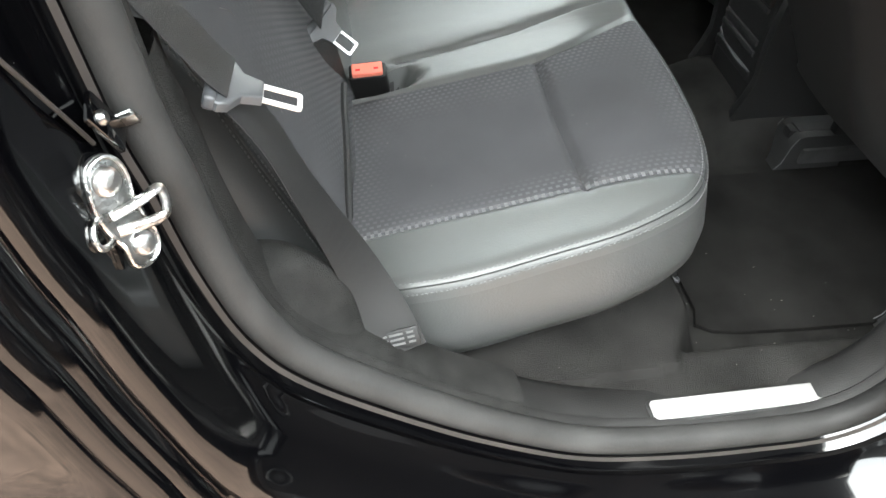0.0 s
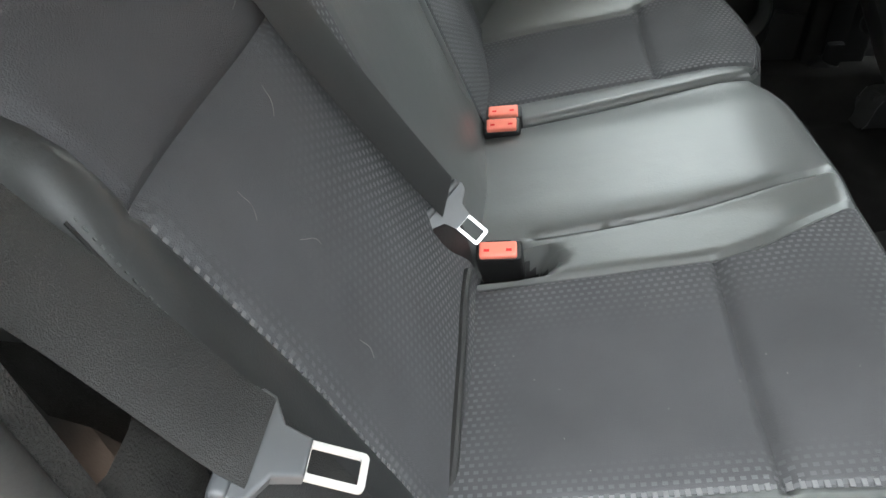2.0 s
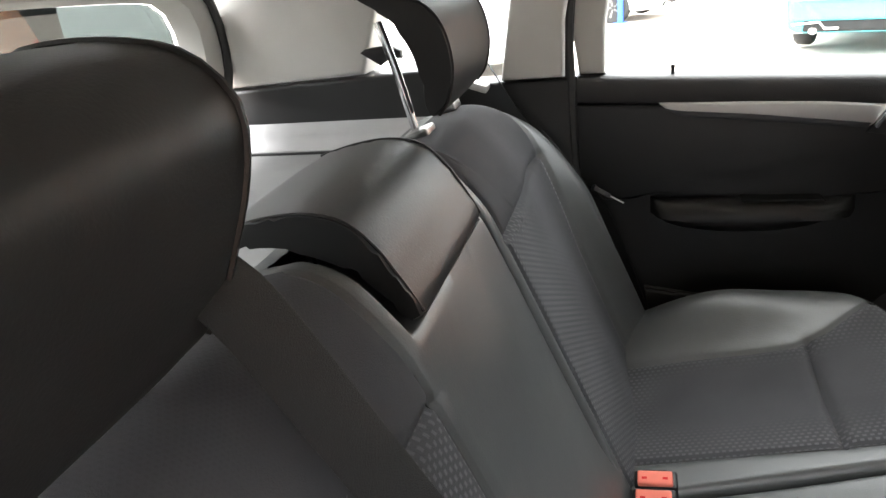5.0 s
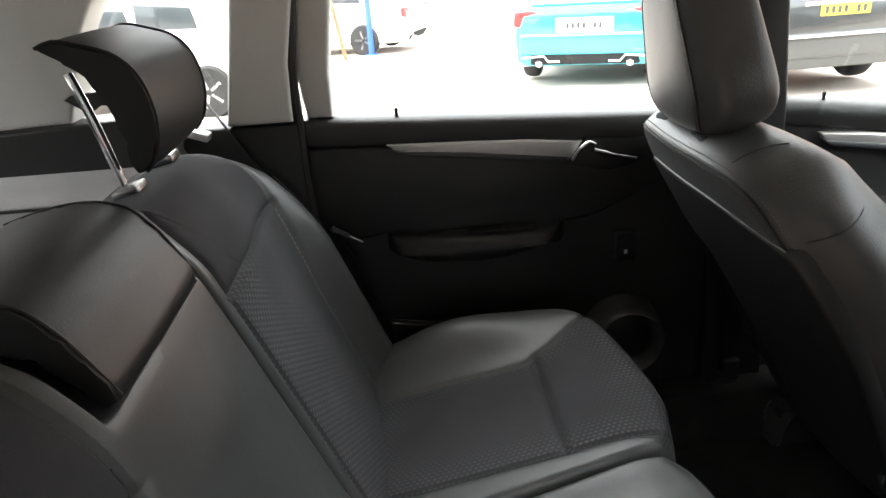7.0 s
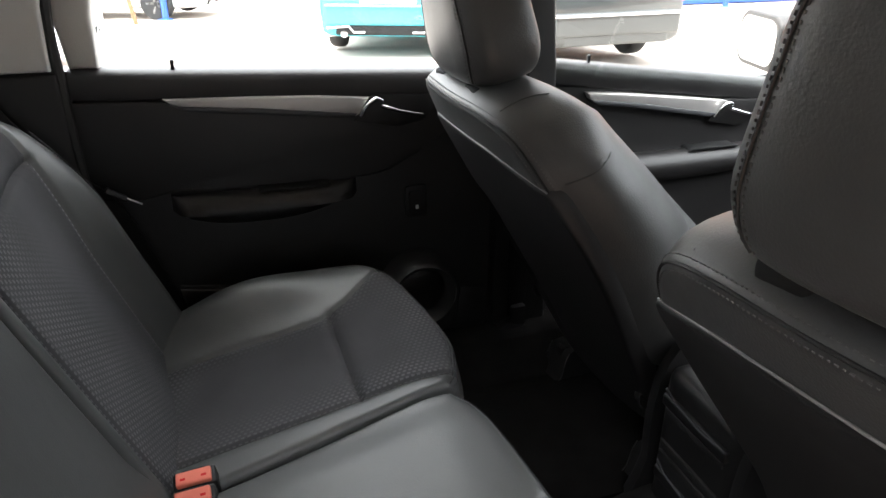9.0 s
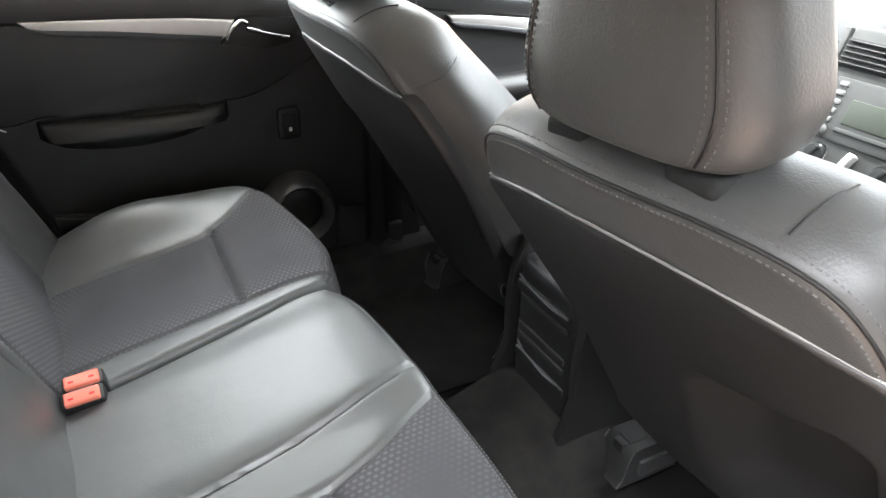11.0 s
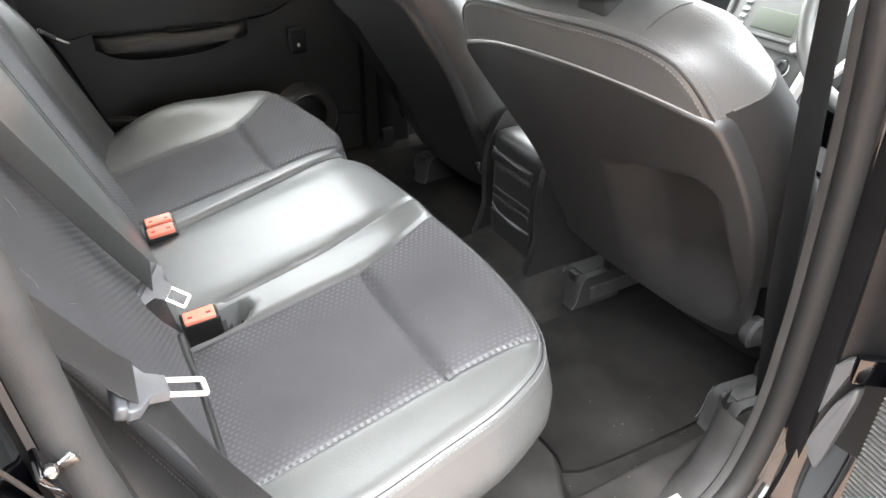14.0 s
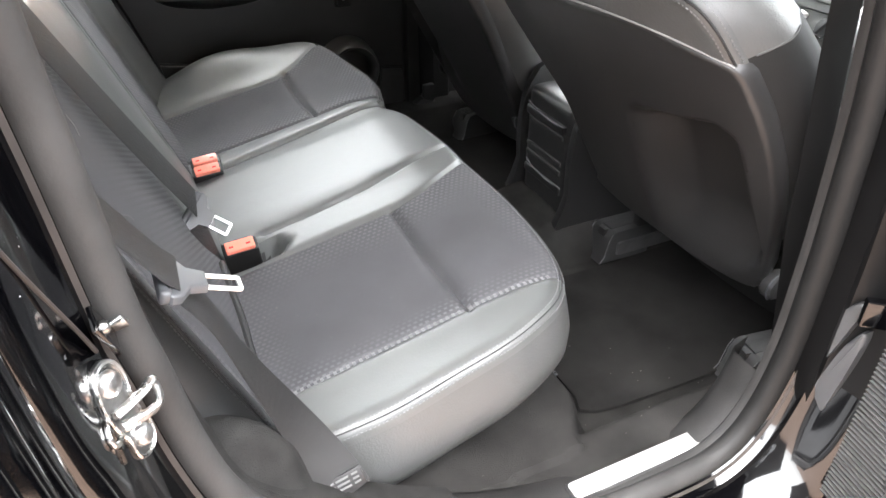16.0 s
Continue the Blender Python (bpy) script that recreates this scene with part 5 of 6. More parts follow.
# ---- doors ----
def door_card(name, m, label, rear=True, hinge=None):
    """Inner door: shapes in the door's own x (towards the front) and height, thickened towards the car's middle by m."""
    d = thing(name, m.translation + Vector((0, 0, 0.5)), label, "car door", kind="structure")
    if hinge is not None:
        d.location = hinge
    x0, x1 = (-0.095, 0.640) if rear else (0.765, 1.62)
    bz = lambda x: 1.120 - 0.055 * (x + 0.09) if rear else 1.085 - 0.13 * (x - 0.76)
    if rear:
        card = [(-0.10, 0.80), (-0.105, bz(-0.10)), (x1, bz(x1)), (x1, 0.49), (0.30, 0.49), (0.12, 0.55), (0.02, 0.66)]
    else:
        card = [(x0, 0.46), (x0, bz(x0)), (x1, bz(x1)), (x1, 0.46)]
    part("card", slab(card, 0.0, m, 0, back=0.05), DOORSKIN, d)
    # rolled top edge
    roll = [(0.0, -0.050), (0.008, -0.044), (0.011, -0.030), (0.011, -0.018), (0.008, -0.007), (0.001, 0.0), (-0.02, 0.003), (-0.045, 0.0), (-0.06, -0.03)]
    part("top_roll", sheet(lambda u, v: m @ Vector((u, bz(u) + v[1], v[0])), frange(x0 + 0.002, x1, 12), roll), DOORSKIN, d, "soft black window ledge")
    ledge = x0 + (0.16 if rear else 0.11)
    part("lock_pin", lathe([(0.0, 0.018), (0.0035, 0.017), (0.004, 0.012), (0.003, 0.008), (0.004, -0.01)], m @ Matrix.Translation((ledge, bz(ledge), -0.01)) @ Matrix.Rotation(radians(-90), 4, "X"), 12), PLASTIC, d, "small black lock pin")
    if rear:
        arc = [(p.x, p.y) for p in smooth_line([(-0.10, 0.905, 0), (-0.03, 0.893, 0), (0.05, 0.905, 0), (0.20, 0.902, 0), (0.37, 0.897, 0), (0.44, 0.912, 0), (0.51, 0.950, 0), (0.56, 0.975, 0), (0.60, 0.985, 0)], 40)]
        ins = [(-0.098, bz(-0.1) - 0.05)] + arc + [(0.615, bz(0.62) - 0.05), (0.3, bz(0.3) - 0.05)]
        part("insert", slab(ins, 0.010, m, 0.006, 3), DOORSKIN, d, "padded black vinyl insert")
        trim = [(0.042, 1.069), (0.055, 1.058), (0.080, 1.046), (0.192, 1.034), (0.362, 1.014), (0.372, 1.020), (0.392, 1.049), (0.30, 1.058), (0.19, 1.064)]
        low = [(0.052, 1.060), (0.080, 1.046), (0.192, 1.034), (0.362, 1.014), (0.368, 1.022), (0.19, 1.045), (0.08, 1.055)]
        hx, hz, k = 0.374, 1.012, 1.0
        arm = (0.03, 0.362, 0.898, 0.835)
    else:
        trim = [(0.865, 1.014), (0.872, 1.002), (0.890, 0.988), (1.00, 0.972), (1.18, 0.940), (1.205, 0.950), (1.222, 0.974), (1.10, 0.990), (0.95, 1.008)]
        low = [(0.872, 1.000), (0.890, 0.988), (1.00, 0.972), (1.18, 0.940), (1.195, 0.947), (1.0, 0.983), (0.89, 0.998)]
        hx, hz, k = 1.19, 0.935, 1.0
        arm = (0.80, 1.45, 0.872, 0.80)
    part("trim_strip", slab(trim, 0.017, m, 0.004, 3), SATIN, d, "satin aluminium trim strip")
    part("trim_shade", slab(low, 0.0195, m, 0.003, 2), TONGUE, d, "grey lower trim edge")
    cup = [(hx - 0.012, hz - 0.006), (hx + 0.024, hz + 0.042), (hx + 0.14, hz + 0.034), (hx + 0.148, hz + 0.020), (hx + 0.12, hz - 0.012), (hx + 0.07, hz - 0.022)]
    part("handle_cup", slab(cup, 0.0145, m, 0.002), PLASTIC, d, "dark handle recess")
    hook = [(hx + 0.000, hz + 0.004, 0.019), (hx + 0.012, hz + 0.026, 0.026), (hx + 0.026, hz + 0.036, 0.028), (hx + 0.038, hz + 0.032, 0.026)]
    part("handle_hook", tube([m @ p for p in smooth_line(hook, 16)], 0.0042, 10), CHROME, d, "chrome handle surround")
    lever = [(hx + 0.036, hz + 0.022, 0.026), (hx + 0.075, hz + 0.010, 0.026), (hx + 0.116, hz + 0.000, 0.021)]
    part("handle", tube([m @ p for p in smooth_line(lever, 14)], [0.0044] * 5 + [0.0034] * 5 + [0.0028] * 4, 10), CHROME, d, "chrome door handle")
    # armrest: a bulge with a grip slot
    ax0, ax1, at, ab = arm
    secs = []
    n = 26
    for i in range(n):
        u = i / (n - 1)
        x = ax0 + (ax1 - ax0) * u
        e = (1 - abs(2 * u - 1) ** (6 if rear else 10)) ** 0.5 if 0 < u < 1 else 0.02
        dep = 0.050 * max(e, 0.05)
        lowz = at - (at - ab) * (0.45 + 0.55 * max(0.0, 1 - (1.15 * (2 * u - 0.92)) ** 2) ** 0.5 if abs(1.15 * (2 * u - 0.92)) < 1 else 0.45)
        secs.append([m @ Vector((x, z, y)) for z, y in ((at - 0.004, 0.0), (at, dep * 0.35), (at - 0.003, dep * 0.60), (at - 0.010, dep * 0.80), (at - 0.020, dep * 0.93), (at - 0.031, dep), (at * 0.4 + lowz * 0.6, dep * 0.96), (lowz + 0.008, dep * 0.72), (lowz, dep * 0.3), (lowz, 0.0))])
    part("armrest", loft(secs), DOORSKIN, d, "soft black armrest", 50)
    gx = ax0 + 0.45 * (ax1 - ax0) if rear else ax0 + 0.50 * (ax1 - ax0)
    gw = 0.13 if rear else 0.13
    part("grip_slot", slab([(gx, at - 0.001), (gx + 0.006, at + 0.0035), (gx + gw - 0.006, at + 0.0035), (gx + gw, at - 0.001)], 0.038, m, 0.002), DARKDASH, d, "dark grip slot")
    if rear:
        part("switch_frame", slab([(p[0] + 0.480, p[1] + 0.834) for p in rounded(0.046, 0.066, 0.008)], 0.006, m, 0.003, 2), PLASTIC, d, "window switch surround")
        sw = part("window_switch", slab([(p[0] + 0.480, p[1] + 0.832) for p in rounded(0.032, 0.050, 0.005)], 0.0095, m, 0.002, 2), BELT, d, "window switch")
        part("mark", slab([(p[0] + 0.480, p[1] + 0.824) for p in rounded(0.006, 0.008, 0.001)], 0.0112, m, 0), PLATE_WHITE, sw)
        sm = m @ Matrix.Translation((0.478, 0.650, 0.0)) @ Matrix.Diagonal((0.82, 0.82, 1.0, 1.0))
        part("speaker_ring", lathe([(0.096, 0.0), (0.093, 0.030), (0.088, 0.055), (0.080, 0.066), (0.071, 0.060), (0.063, 0.034)], sm, 48), POD, d, "raised speaker ring")
        part("speaker_grille", lathe([(0.0, 0.044), (0.03, 0.042), (0.052, 0.038), (0.0645, 0.031)], sm, 40), PLASTIC, d, "glossy black speaker grille")
        part("speaker_rim", lathe([(0.0635, 0.034), (0.0655, 0.039), (0.0675, 0.0385), (0.0665, 0.033)], sm, 40), TONGUE, d, "bright ring round the grille")
        part("low_seam", tube([m @ Vector(p) for p in ((0.02, 0.718, 0.003), (0.15, 0.697, 0.003), (0.30, 0.672, 0.003), (0.40, 0.657, 0.003))], 0.0022, 6), SHELL, d)
        part("low_seam", tube([m @ Vector(p) for p in ((0.575, 0.632, 0.003), (0.636, 0.622, 0.003))], 0.0022, 6), SHELL, d)
        part("pocket", slab([(0.02, 0.715), (0.15, 0.694), (0.40, 0.654), (0.40, 0.50), (0.30, 0.50), (0.12, 0.56), (0.03, 0.66)], 0.012, m, 0.004), DOORSKIN, d)
        part("front_pad", slab([(0.575, 0.629), (0.634, 0.619), (0.634, 0.50), (0.56, 0.50)], 0.006, m, 0.003), DOORSKIN, d)
    return d


LEFT = side_matrix(0.655, 1)
door_card("door_1", LEFT, "closed rear door with black lining and satin trim strip")
door_card("door_2", side_matrix(0.705, 1), "closed front door with black lining and satin trim strip", rear=False)
door_card("door_4", side_matrix(-0.705, -1), "closed front driver's door with black lining", rear=False)
# the open rear door, swung out on its front hinges
HINGE = Vector((0.668, -0.782, 0.0))
OPEN = Matrix.Translation(HINGE) @ Matrix.Rotation(radians(79), 4, "Z") @ Matrix.Translation(-HINGE - Vector((0.0, 0.0, 0)))
door3 = door_card("door_3", OPEN @ Matrix(((1, 0, 0, 0.0), (0, 0, 1, -0.735), (0, 1, 0, 0), (0, 0, 0, 1))), "open rear door, black inside and out", hinge=(0.655, -0.80, 0.3))
skin = [(-0.10, 0.82), (-0.115, 1.12), (0.655, 1.075), (0.655, 0.40), (0.30, 0.40), (0.10, 0.50), (0.0, 0.66)]
part("outer_skin", slab(skin, 0.125, OPEN @ Matrix(((1, 0, 0, 0), (0, 0, -1, -0.74), (0, 1, 0, 0), (0, 0, 0, 1))), 0.03, 4), PAINT, door3, "glossy black outer door skin")
for z in (0.60, 0.98):
    part("hinge", box((0.06, 0.03, 0.05), Matrix.Translation((0.655, -0.775, z)), 0.006), MATTE_BLACK, door3, "black painted door hinge")
part("check_strap", box((0.14, 0.012, 0.035), Matrix.Translation((0.66, -0.80, 0.80)) @ Matrix.Rotation(radians(-40), 4, "Z"), 0.003), PAINT, door3)
part("cable_boot", join(*[lathe([(0.016, -0.004), (0.021, 0.0), (0.016, 0.004)], Matrix.Translation((0.62 + 0.008 * i, -0.742 - 0.010 * i, 0.555)) @ Matrix.Rotation(radians(90), 4, "Y") @ Matrix.Rotation(radians(-45), 4, "X"), 18) for i in range(7)]), RUBBER, door3, "ribbed rubber cable boot")

DM3 = OPEN @ Matrix(((1, 0, 0, 0.0), (0, 0, 1, -0.735), (0, 1, 0, 0), (0, 0, 0, 1)))
ribs = []
for i in range(56):
    z = 0.545 + 0.0066 * i
    ribs += [(z, 0.016), (z + 0.0042, 0.018), (z + 0.0048, 0.014), (z + 0.0060, 0.014)]
part("ribbed_panel", sheet(lambda u, v: DM3 @ Vector((u, v[0] + 0.03 * (0.64 - u), v[1])), frange(0.28, 0.642, 8), ribs), RIBBED, door3, "grey finely ribbed lower lining", 20)
part("ribbed_edge", slab([(0.630, 0.545), (0.630, 0.915), (0.643, 0.915), (0.643, 0.545)], 0.0145, DM3, 0.003), RIBBED, door3)

# ---- pillars and side trims ----
def trim_piece(name, pts, depth, m, mat, label, category="pillar trim", bevel=0.008):
    t = tagged(part(name, slab(pts, depth, m, bevel, 3, back=0.03), mat), label, category, kind="structure")
    return t


for side, tag in ((1, "left"), (-1, "right")):
    wall = side_matrix(side * 0.668, side)
    if side > 0:
        trim_piece("trim_c_pillar", [(-0.222, 1.125), (-0.180, 1.36), (-0.150, 1.49), (-0.065, 1.49), (-0.088, 1.32), (-0.108, 1.22), (-0.112, 1.125)], 0.045, wall, HEADLINER, "pale grey upper pillar trim")
        trim_piece("trim_door_frame", [(-0.090, 1.122), (-0.100, 1.20), (-0.085, 1.32), (-0.055, 1.45), (0.0, 1.47), (-0.022, 1.36), (-0.044, 1.20), (-0.046, 1.121)], 0.012, wall, HEADLINER, "grey window frame corner")
        trim_piece("trim_c_lower", [(-0.34, 0.95), (-0.30, 1.122), (-0.105, 1.122), (-0.100, 0.90), (-0.06, 0.72), (-0.12, 0.65), (-0.3, 0.65)], 0.035, wall, PLASTIC, "black lower pillar trim")
        seal = tagged(part("seal_left_door", tube(smooth_line([(0.03, 0.640, 0.62), (-0.06, 0.645, 0.74), (-0.092, 0.645, 0.86), (-0.103, 0.645, 1.0), (-0.104, 0.645, 1.12), (-0.104, 0.645, 1.20), (-0.090, 0.645, 1.32), (-0.065, 0.64, 1.45)], 40), 0.009, 8), RUBBER), "black rubber seal of the far door", "seal", kind="structure")
        trim_piece("trim_b_pillar", [(0.645, 0.49), (0.648, 1.08), (0.62, 1.47), (0.73, 1.47), (0.765, 1.08), (0.775, 0.49)], 0.03, wall, PLASTIC, "black centre pillar trim")
        trim_piece("trim_sill_left", [(0.0, 0.47), (0.0, 0.505), (0.62, 0.500), (0.68, 0.54), (0.78, 0.50), (1.6, 0.47), (1.6, 0.44), (0.0, 0.44)], 0.055, wall, PLASTIC, "black sill trim of the far side", bevel=0.006)
    else:
        # The near pillar takes the shaded paint; the far one stays black plastic.
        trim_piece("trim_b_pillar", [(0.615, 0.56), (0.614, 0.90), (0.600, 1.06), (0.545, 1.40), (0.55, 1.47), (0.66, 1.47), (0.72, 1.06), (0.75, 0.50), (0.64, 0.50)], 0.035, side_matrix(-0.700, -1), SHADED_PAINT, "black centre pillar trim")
        trim_piece("trim_c_pillar", [(-0.30, 1.10), (-0.25, 1.49), (-0.10, 1.47), (-0.135, 1.30), (-0.14, 1.10)], 0.03, side_matrix(-0.675, -1), HEADLINER, "pale grey upper pillar trim")
    # boot side wall and rear quarter panel
    trim_piece("trim_boot_lower", [(-0.80, 0.60), (-0.78, 1.06), (-0.76, 1.144), (-0.34, 1.160), (-0.28, 1.05), (-0.20, 0.60)], 0.05, side_matrix(side * 0.63, side), SHELL, "dark boot side trim")
    trim_piece("trim_d_pillar", [(-0.78, 1.147), (-0.70, 1.50), (-0.34, 1.50), (-0.30, 1.47), (-0.405, 1.30), (-0.455, 1.159)], 0.045, side_matrix(side * 0.625, side), HEADLINER, "pale grey rear pillar trim")
    trim_piece("trim_roof_rail", [(-0.78, 1.455), (-0.78, 1.52), (1.20, 1.52), (1.24, 1.45), (0.6, 1.462)], 0.03, side_matrix(side * 0.66, side), HEADLINER, "pale grey roof rail trim")
    led = [Vector((0, side * y, z)) for y, z in ((0.60, 1.092), (0.580, 1.080), (0.570, 1.058), (0.560, 1.042), (0.545, 1.036), (0.545, 0.985), (0.60, 0.985))]
    tagged(part("trim_boot_ledge", loft([[p + Vector((x, 0, 0)) for p in led] for x in frange(-0.78, -0.30, 8)]), COVER), "grey moulded boot ledge", "boot trim", kind="structure")
    # windows
    for i, w in enumerate(([(-0.046, 1.10), (-0.044, 1.20), (0.0, 1.46), (0.62, 1.46), (0.645, 1.06)], [(0.765, 1.06), (0.73, 1.46), (1.20, 1.45), (1.62, 0.97)], [(-0.45, 1.152), (-0.40, 1.30), (-0.30, 1.46), (-0.16, 1.46), (-0.22, 1.12)])):
        if side < 0 and i == 0:
            continue
        ob = tagged(part(f"window_{i + 1 + (0 if side > 0 else 4)}", slab(w, 0.002, side_matrix(side * 0.690, side), 0, back=0.002), GLASS), "clear car side window", "window", kind="structure")
        ob.visible_shadow = False
    trim_piece("body_side", [(1.60, 0.25), (1.60, 0.95), (2.6, 0.90), (2.6, 0.25)], 0.02, side_matrix(side * 0.80, side), PAINT, "black front wing", "car body")
    a_p = tagged(part("trim_a_pillar", tube([(1.20, side * 0.66, 1.47), (1.56, side * 0.68, 1.24), (1.95, side * 0.70, 0.99)], 0.035, 10), PLASTIC), "dark windscreen pillar", "pillar trim", kind="structure")
tagged(part("body_floor", box((3.2, 1.56, 0.06), Matrix.Translation((0.9, 0, 0.36)), 0.01), PAINT), "car floor pan", "car body", kind="structure")
tagged(part("outer_side_left", slab([(-0.8, 0.30), (-0.82, 1.08), (1.65, 0.98), (1.65, 0.25)], 0.03, side_matrix(0.86, 1), 0.01), PAINT), "black outer doors of the far side", "car body", kind="structure")
tagged(part("outer_front_door", slab([(0.70, 0.25), (0.70, 1.07), (1.65, 0.97), (1.65, 0.25)], 0.03, side_matrix(-0.875, -1), 0.01), PAINT), "black closed front door outside", "car body", kind="structure")

# luggage cover and tailgate
blind = tagged(part("luggage_cover", slab([(-0.76, -0.543), (-0.76, 0.543), (-0.30, 0.543), (-0.30, -0.543)], 0.004, Matrix.Translation((0, 0, 1.028)), 0.002), BLIND), "grey luggage cover behind the bench", "luggage cover")
for side in (-1, 1):
    part("hem", box((0.46, 0.008, 0.005), Matrix.Translation((-0.53, side * 0.537, 1.0335)), 0.002, 2), COVER_GREY, blind, "dark stitched hem")
tail = thing("tailgate", (-0.78, 0.0, 0.6), "pale grey lined tailgate with rear window", "tailgate", kind="structure")
TG = Matrix(((0, 0, 1, -0.80), (1, 0, 0, 0), (0, 1, 0, 0), (0, 0, 0, 1)))
win = [(p.x, p.y) for p in smooth_line([(-0.495, 1.155, 0), (-0.512, 1.24, 0), (-0.49, 1.30, 0), (-0.40, 1.322, 0), (0.0, 1.34, 0), (0.40, 1.322, 0), (0.49, 1.30, 0), (0.512, 1.24, 0), (0.495, 1.155, 0), (0.43, 1.140, 0), (0.0, 1.135, 0), (-0.43, 1.140, 0)], 64, True)]
outer_ = [(p.x, p.y) for p in smooth_line([(-0.500, 1.094, 0), (-0.556, 1.145, 0), (-0.578, 1.22, 0), (-0.562, 1.305, 0), (-0.50, 1.351, 0), (-0.40, 1.372, 0), (0.0, 1.40, 0), (0.40, 1.372, 0), (0.50, 1.351, 0), (0.562, 1.305, 0), (0.578, 1.22, 0), (0.556, 1.145, 0), (0.500, 1.094, 0), (0.40, 1.080, 0), (0.0, 1.075, 0), (-0.40, 1.080, 0)], 64, True)]
bm = bmesh.new()
r0 = [bm.verts.new(TG @ Vector((x, z, 0.080))) for x, z in outer_]
r1 = [bm.verts.new(TG @ Vector((x * 1.04, 1.22 + (z - 1.22) * 1.06, 0.072))) for x, z in win]
r2 = [bm.verts.new(TG @ Vector((x, z, 0.036))) for x, z in win]
for j in range(64):
    k = (j + 1) % 64
    bm.faces.new((r0[j], r0[k], r1[k], r1[j]))
    bm.faces.new((r1[j], r1[k], r2[k], r2[j]))
part("lining", bm, HEADLINER, tail)
part("lower_panel", box((0.04, 1.24, 0.50), Matrix.Translation((-0.78, 0, 0.845)), 0.01), PLASTIC, tail)
part("lower_trim", slab([(p.x, p.y) for p in smooth_line([(-0.495, 1.102, 0), (-0.500, 1.128, 0), (0.0, 1.122, 0), (0.500, 1.128, 0), (0.495, 1.102, 0), (0.40, 1.088, 0), (0.0, 1.083, 0), (-0.40, 1.088, 0)], 48, True)], 0.008, TG @ Matrix.Translation((0, 0, 0.076)), 0.003), PLASTIC, tail, "black lower tailgate trim")
# roof edge over the tailgate
tagged(part("trim_roof_rear", sheet(lambda u, v: (-0.716 - 0.06 * u, v, 1.402 - 0.03 * (abs(v) / 0.40) ** 2 + 0.103 * u), frange(0.0, 1.0, 4), frange(-0.60, 0.60, 13)), HEADLINER), "pale grey rear roof edge trim", "roof trim", kind="structure")
pane = part("rear_window", slab(win, 0.002, TG @ Matrix.Translation((0, 0, 0.028)), 0), TINTED_GLASS, tail, "grey tinted rear window")
pane.visible_shadow = False
part("seal", tube([TG @ Vector((x, z, 0.086)) for x, z in outer_], 0.008, 8, True, cap=False), RUBBER, tail, "black tailgate seal")
# black hook on the far boot wall
hook = thing("bag_hook", (-0.43, 0.57, 1.19), "small black bag hook on the pillar trim", "hook")
part("hook", slab([(-0.055, 0.012), (-0.045, 0.018), (0.0, 0.022), (0.02, 0.012), (0.02, -0.002), (0.0, 0.0), (-0.02, -0.012)], 0.012, side_matrix(0.585, 1) @ Matrix.Translation((-0.40, 1.185, 0)), 0.003), PLASTIC, hook)

# ---- dashboard ----
dash = thing("dashboard", (1.6, 0.0, 0.6), "grey and black dashboard with silver centre stack", "dashboard")
prof = [(1.86, 1.02), (1.70, 1.045), (1.58, 1.035), (1.52, 1.00), (1.515, 0.965), (1.53, 0.95), (1.54, 0.90), (1.56, 0.80), (1.60, 0.68), (1.70, 0.60), (1.86, 0.60)]
part("body", loft([[Vector((x, y, z)) for x, z in prof] for y in frange(-0.70, 0.70, 6)]), DARKDASH, dash, "", 30)
part("top_pad", loft([[Vector((x - 0.006, y, z + 0.004)) for x, z in prof[:5]] + [Vector((1.88, y, 0.96))] for y in frange(-0.70, 0.70, 4)]), DARKDASH, dash, "soft black dash top", 30)
part("lower_shade", box((0.05, 0.62, 0.14), Matrix.Translation((1.54, 0.42, 0.79)) @ Matrix.Rotation(radians(12), 4, "Y"), 0.02, 3), DARKDASH, dash, "dark glovebox")
part("silver_line", box((0.014, 0.52, 0.012), Matrix.Translation((1.512, 0.44, 0.945)), 0.004), CHROME, dash, "bright trim line")
part("handle_pocket", box((0.02, 0.085, 0.05), Matrix.Translation((1.522, 0.47, 0.900)), 0.006), PALE_GREY, dash, "glovebox catch")
part("pocket", box((0.02, 0.075, 0.018), Matrix.Translation((1.512, 0.47, 0.890)), 0.003), DARKDASH, dash)
DM = Matrix.Translation((1.42, 0.006, 0.955)) @ Matrix.Rotation(radians(24), 4, "Y") @ Matrix.Translation((0, 0, -0.056)) @ Matrix(((0, 0, -1, 0), (1, 0, 0, 0), (0, 1, 0, 0), (0, 0, 0, 1)))
stack = part("centre_panel", slab([(-0.105, -0.20), (-0.125, 0.02), (-0.13, 0.16), (0.13, 0.16), (0.125, 0.02), (0.105, -0.20)], 0.02, DM, 0.012, 3, back=0.14), GREYDASH, dash, "grey centre stack")
part("silver_edge", slab([(0.106, -0.24), (0.124, 0.02), (0.130, 0.15), (0.142, 0.15), (0.136, 0.02), (0.120, -0.24)], 0.026, DM, 0.004), GREYDASH, stack)
part("silver_edge", slab([(-0.120, -0.24), (-0.136, 0.02), (-0.142, 0.15), (-0.130, 0.15), (-0.124, 0.02), (-0.106, -0.24)], 0.026, DM, 0.004), SATIN, stack)
radio = part("radio", slab([(p[0], p[1] + 0.002) for p in rounded(0.215, 0.118, 0.01)], 0.027, DM, 0.004), GREYDASH, stack, "radio with dark display")
part("display", slab([(p[0] - 0.003, p[1] + 0.002) for p in rounded(0.112, 0.048, 0.004)], 0.029, DM, 0.002), SCREEN, radio, "dark green display")
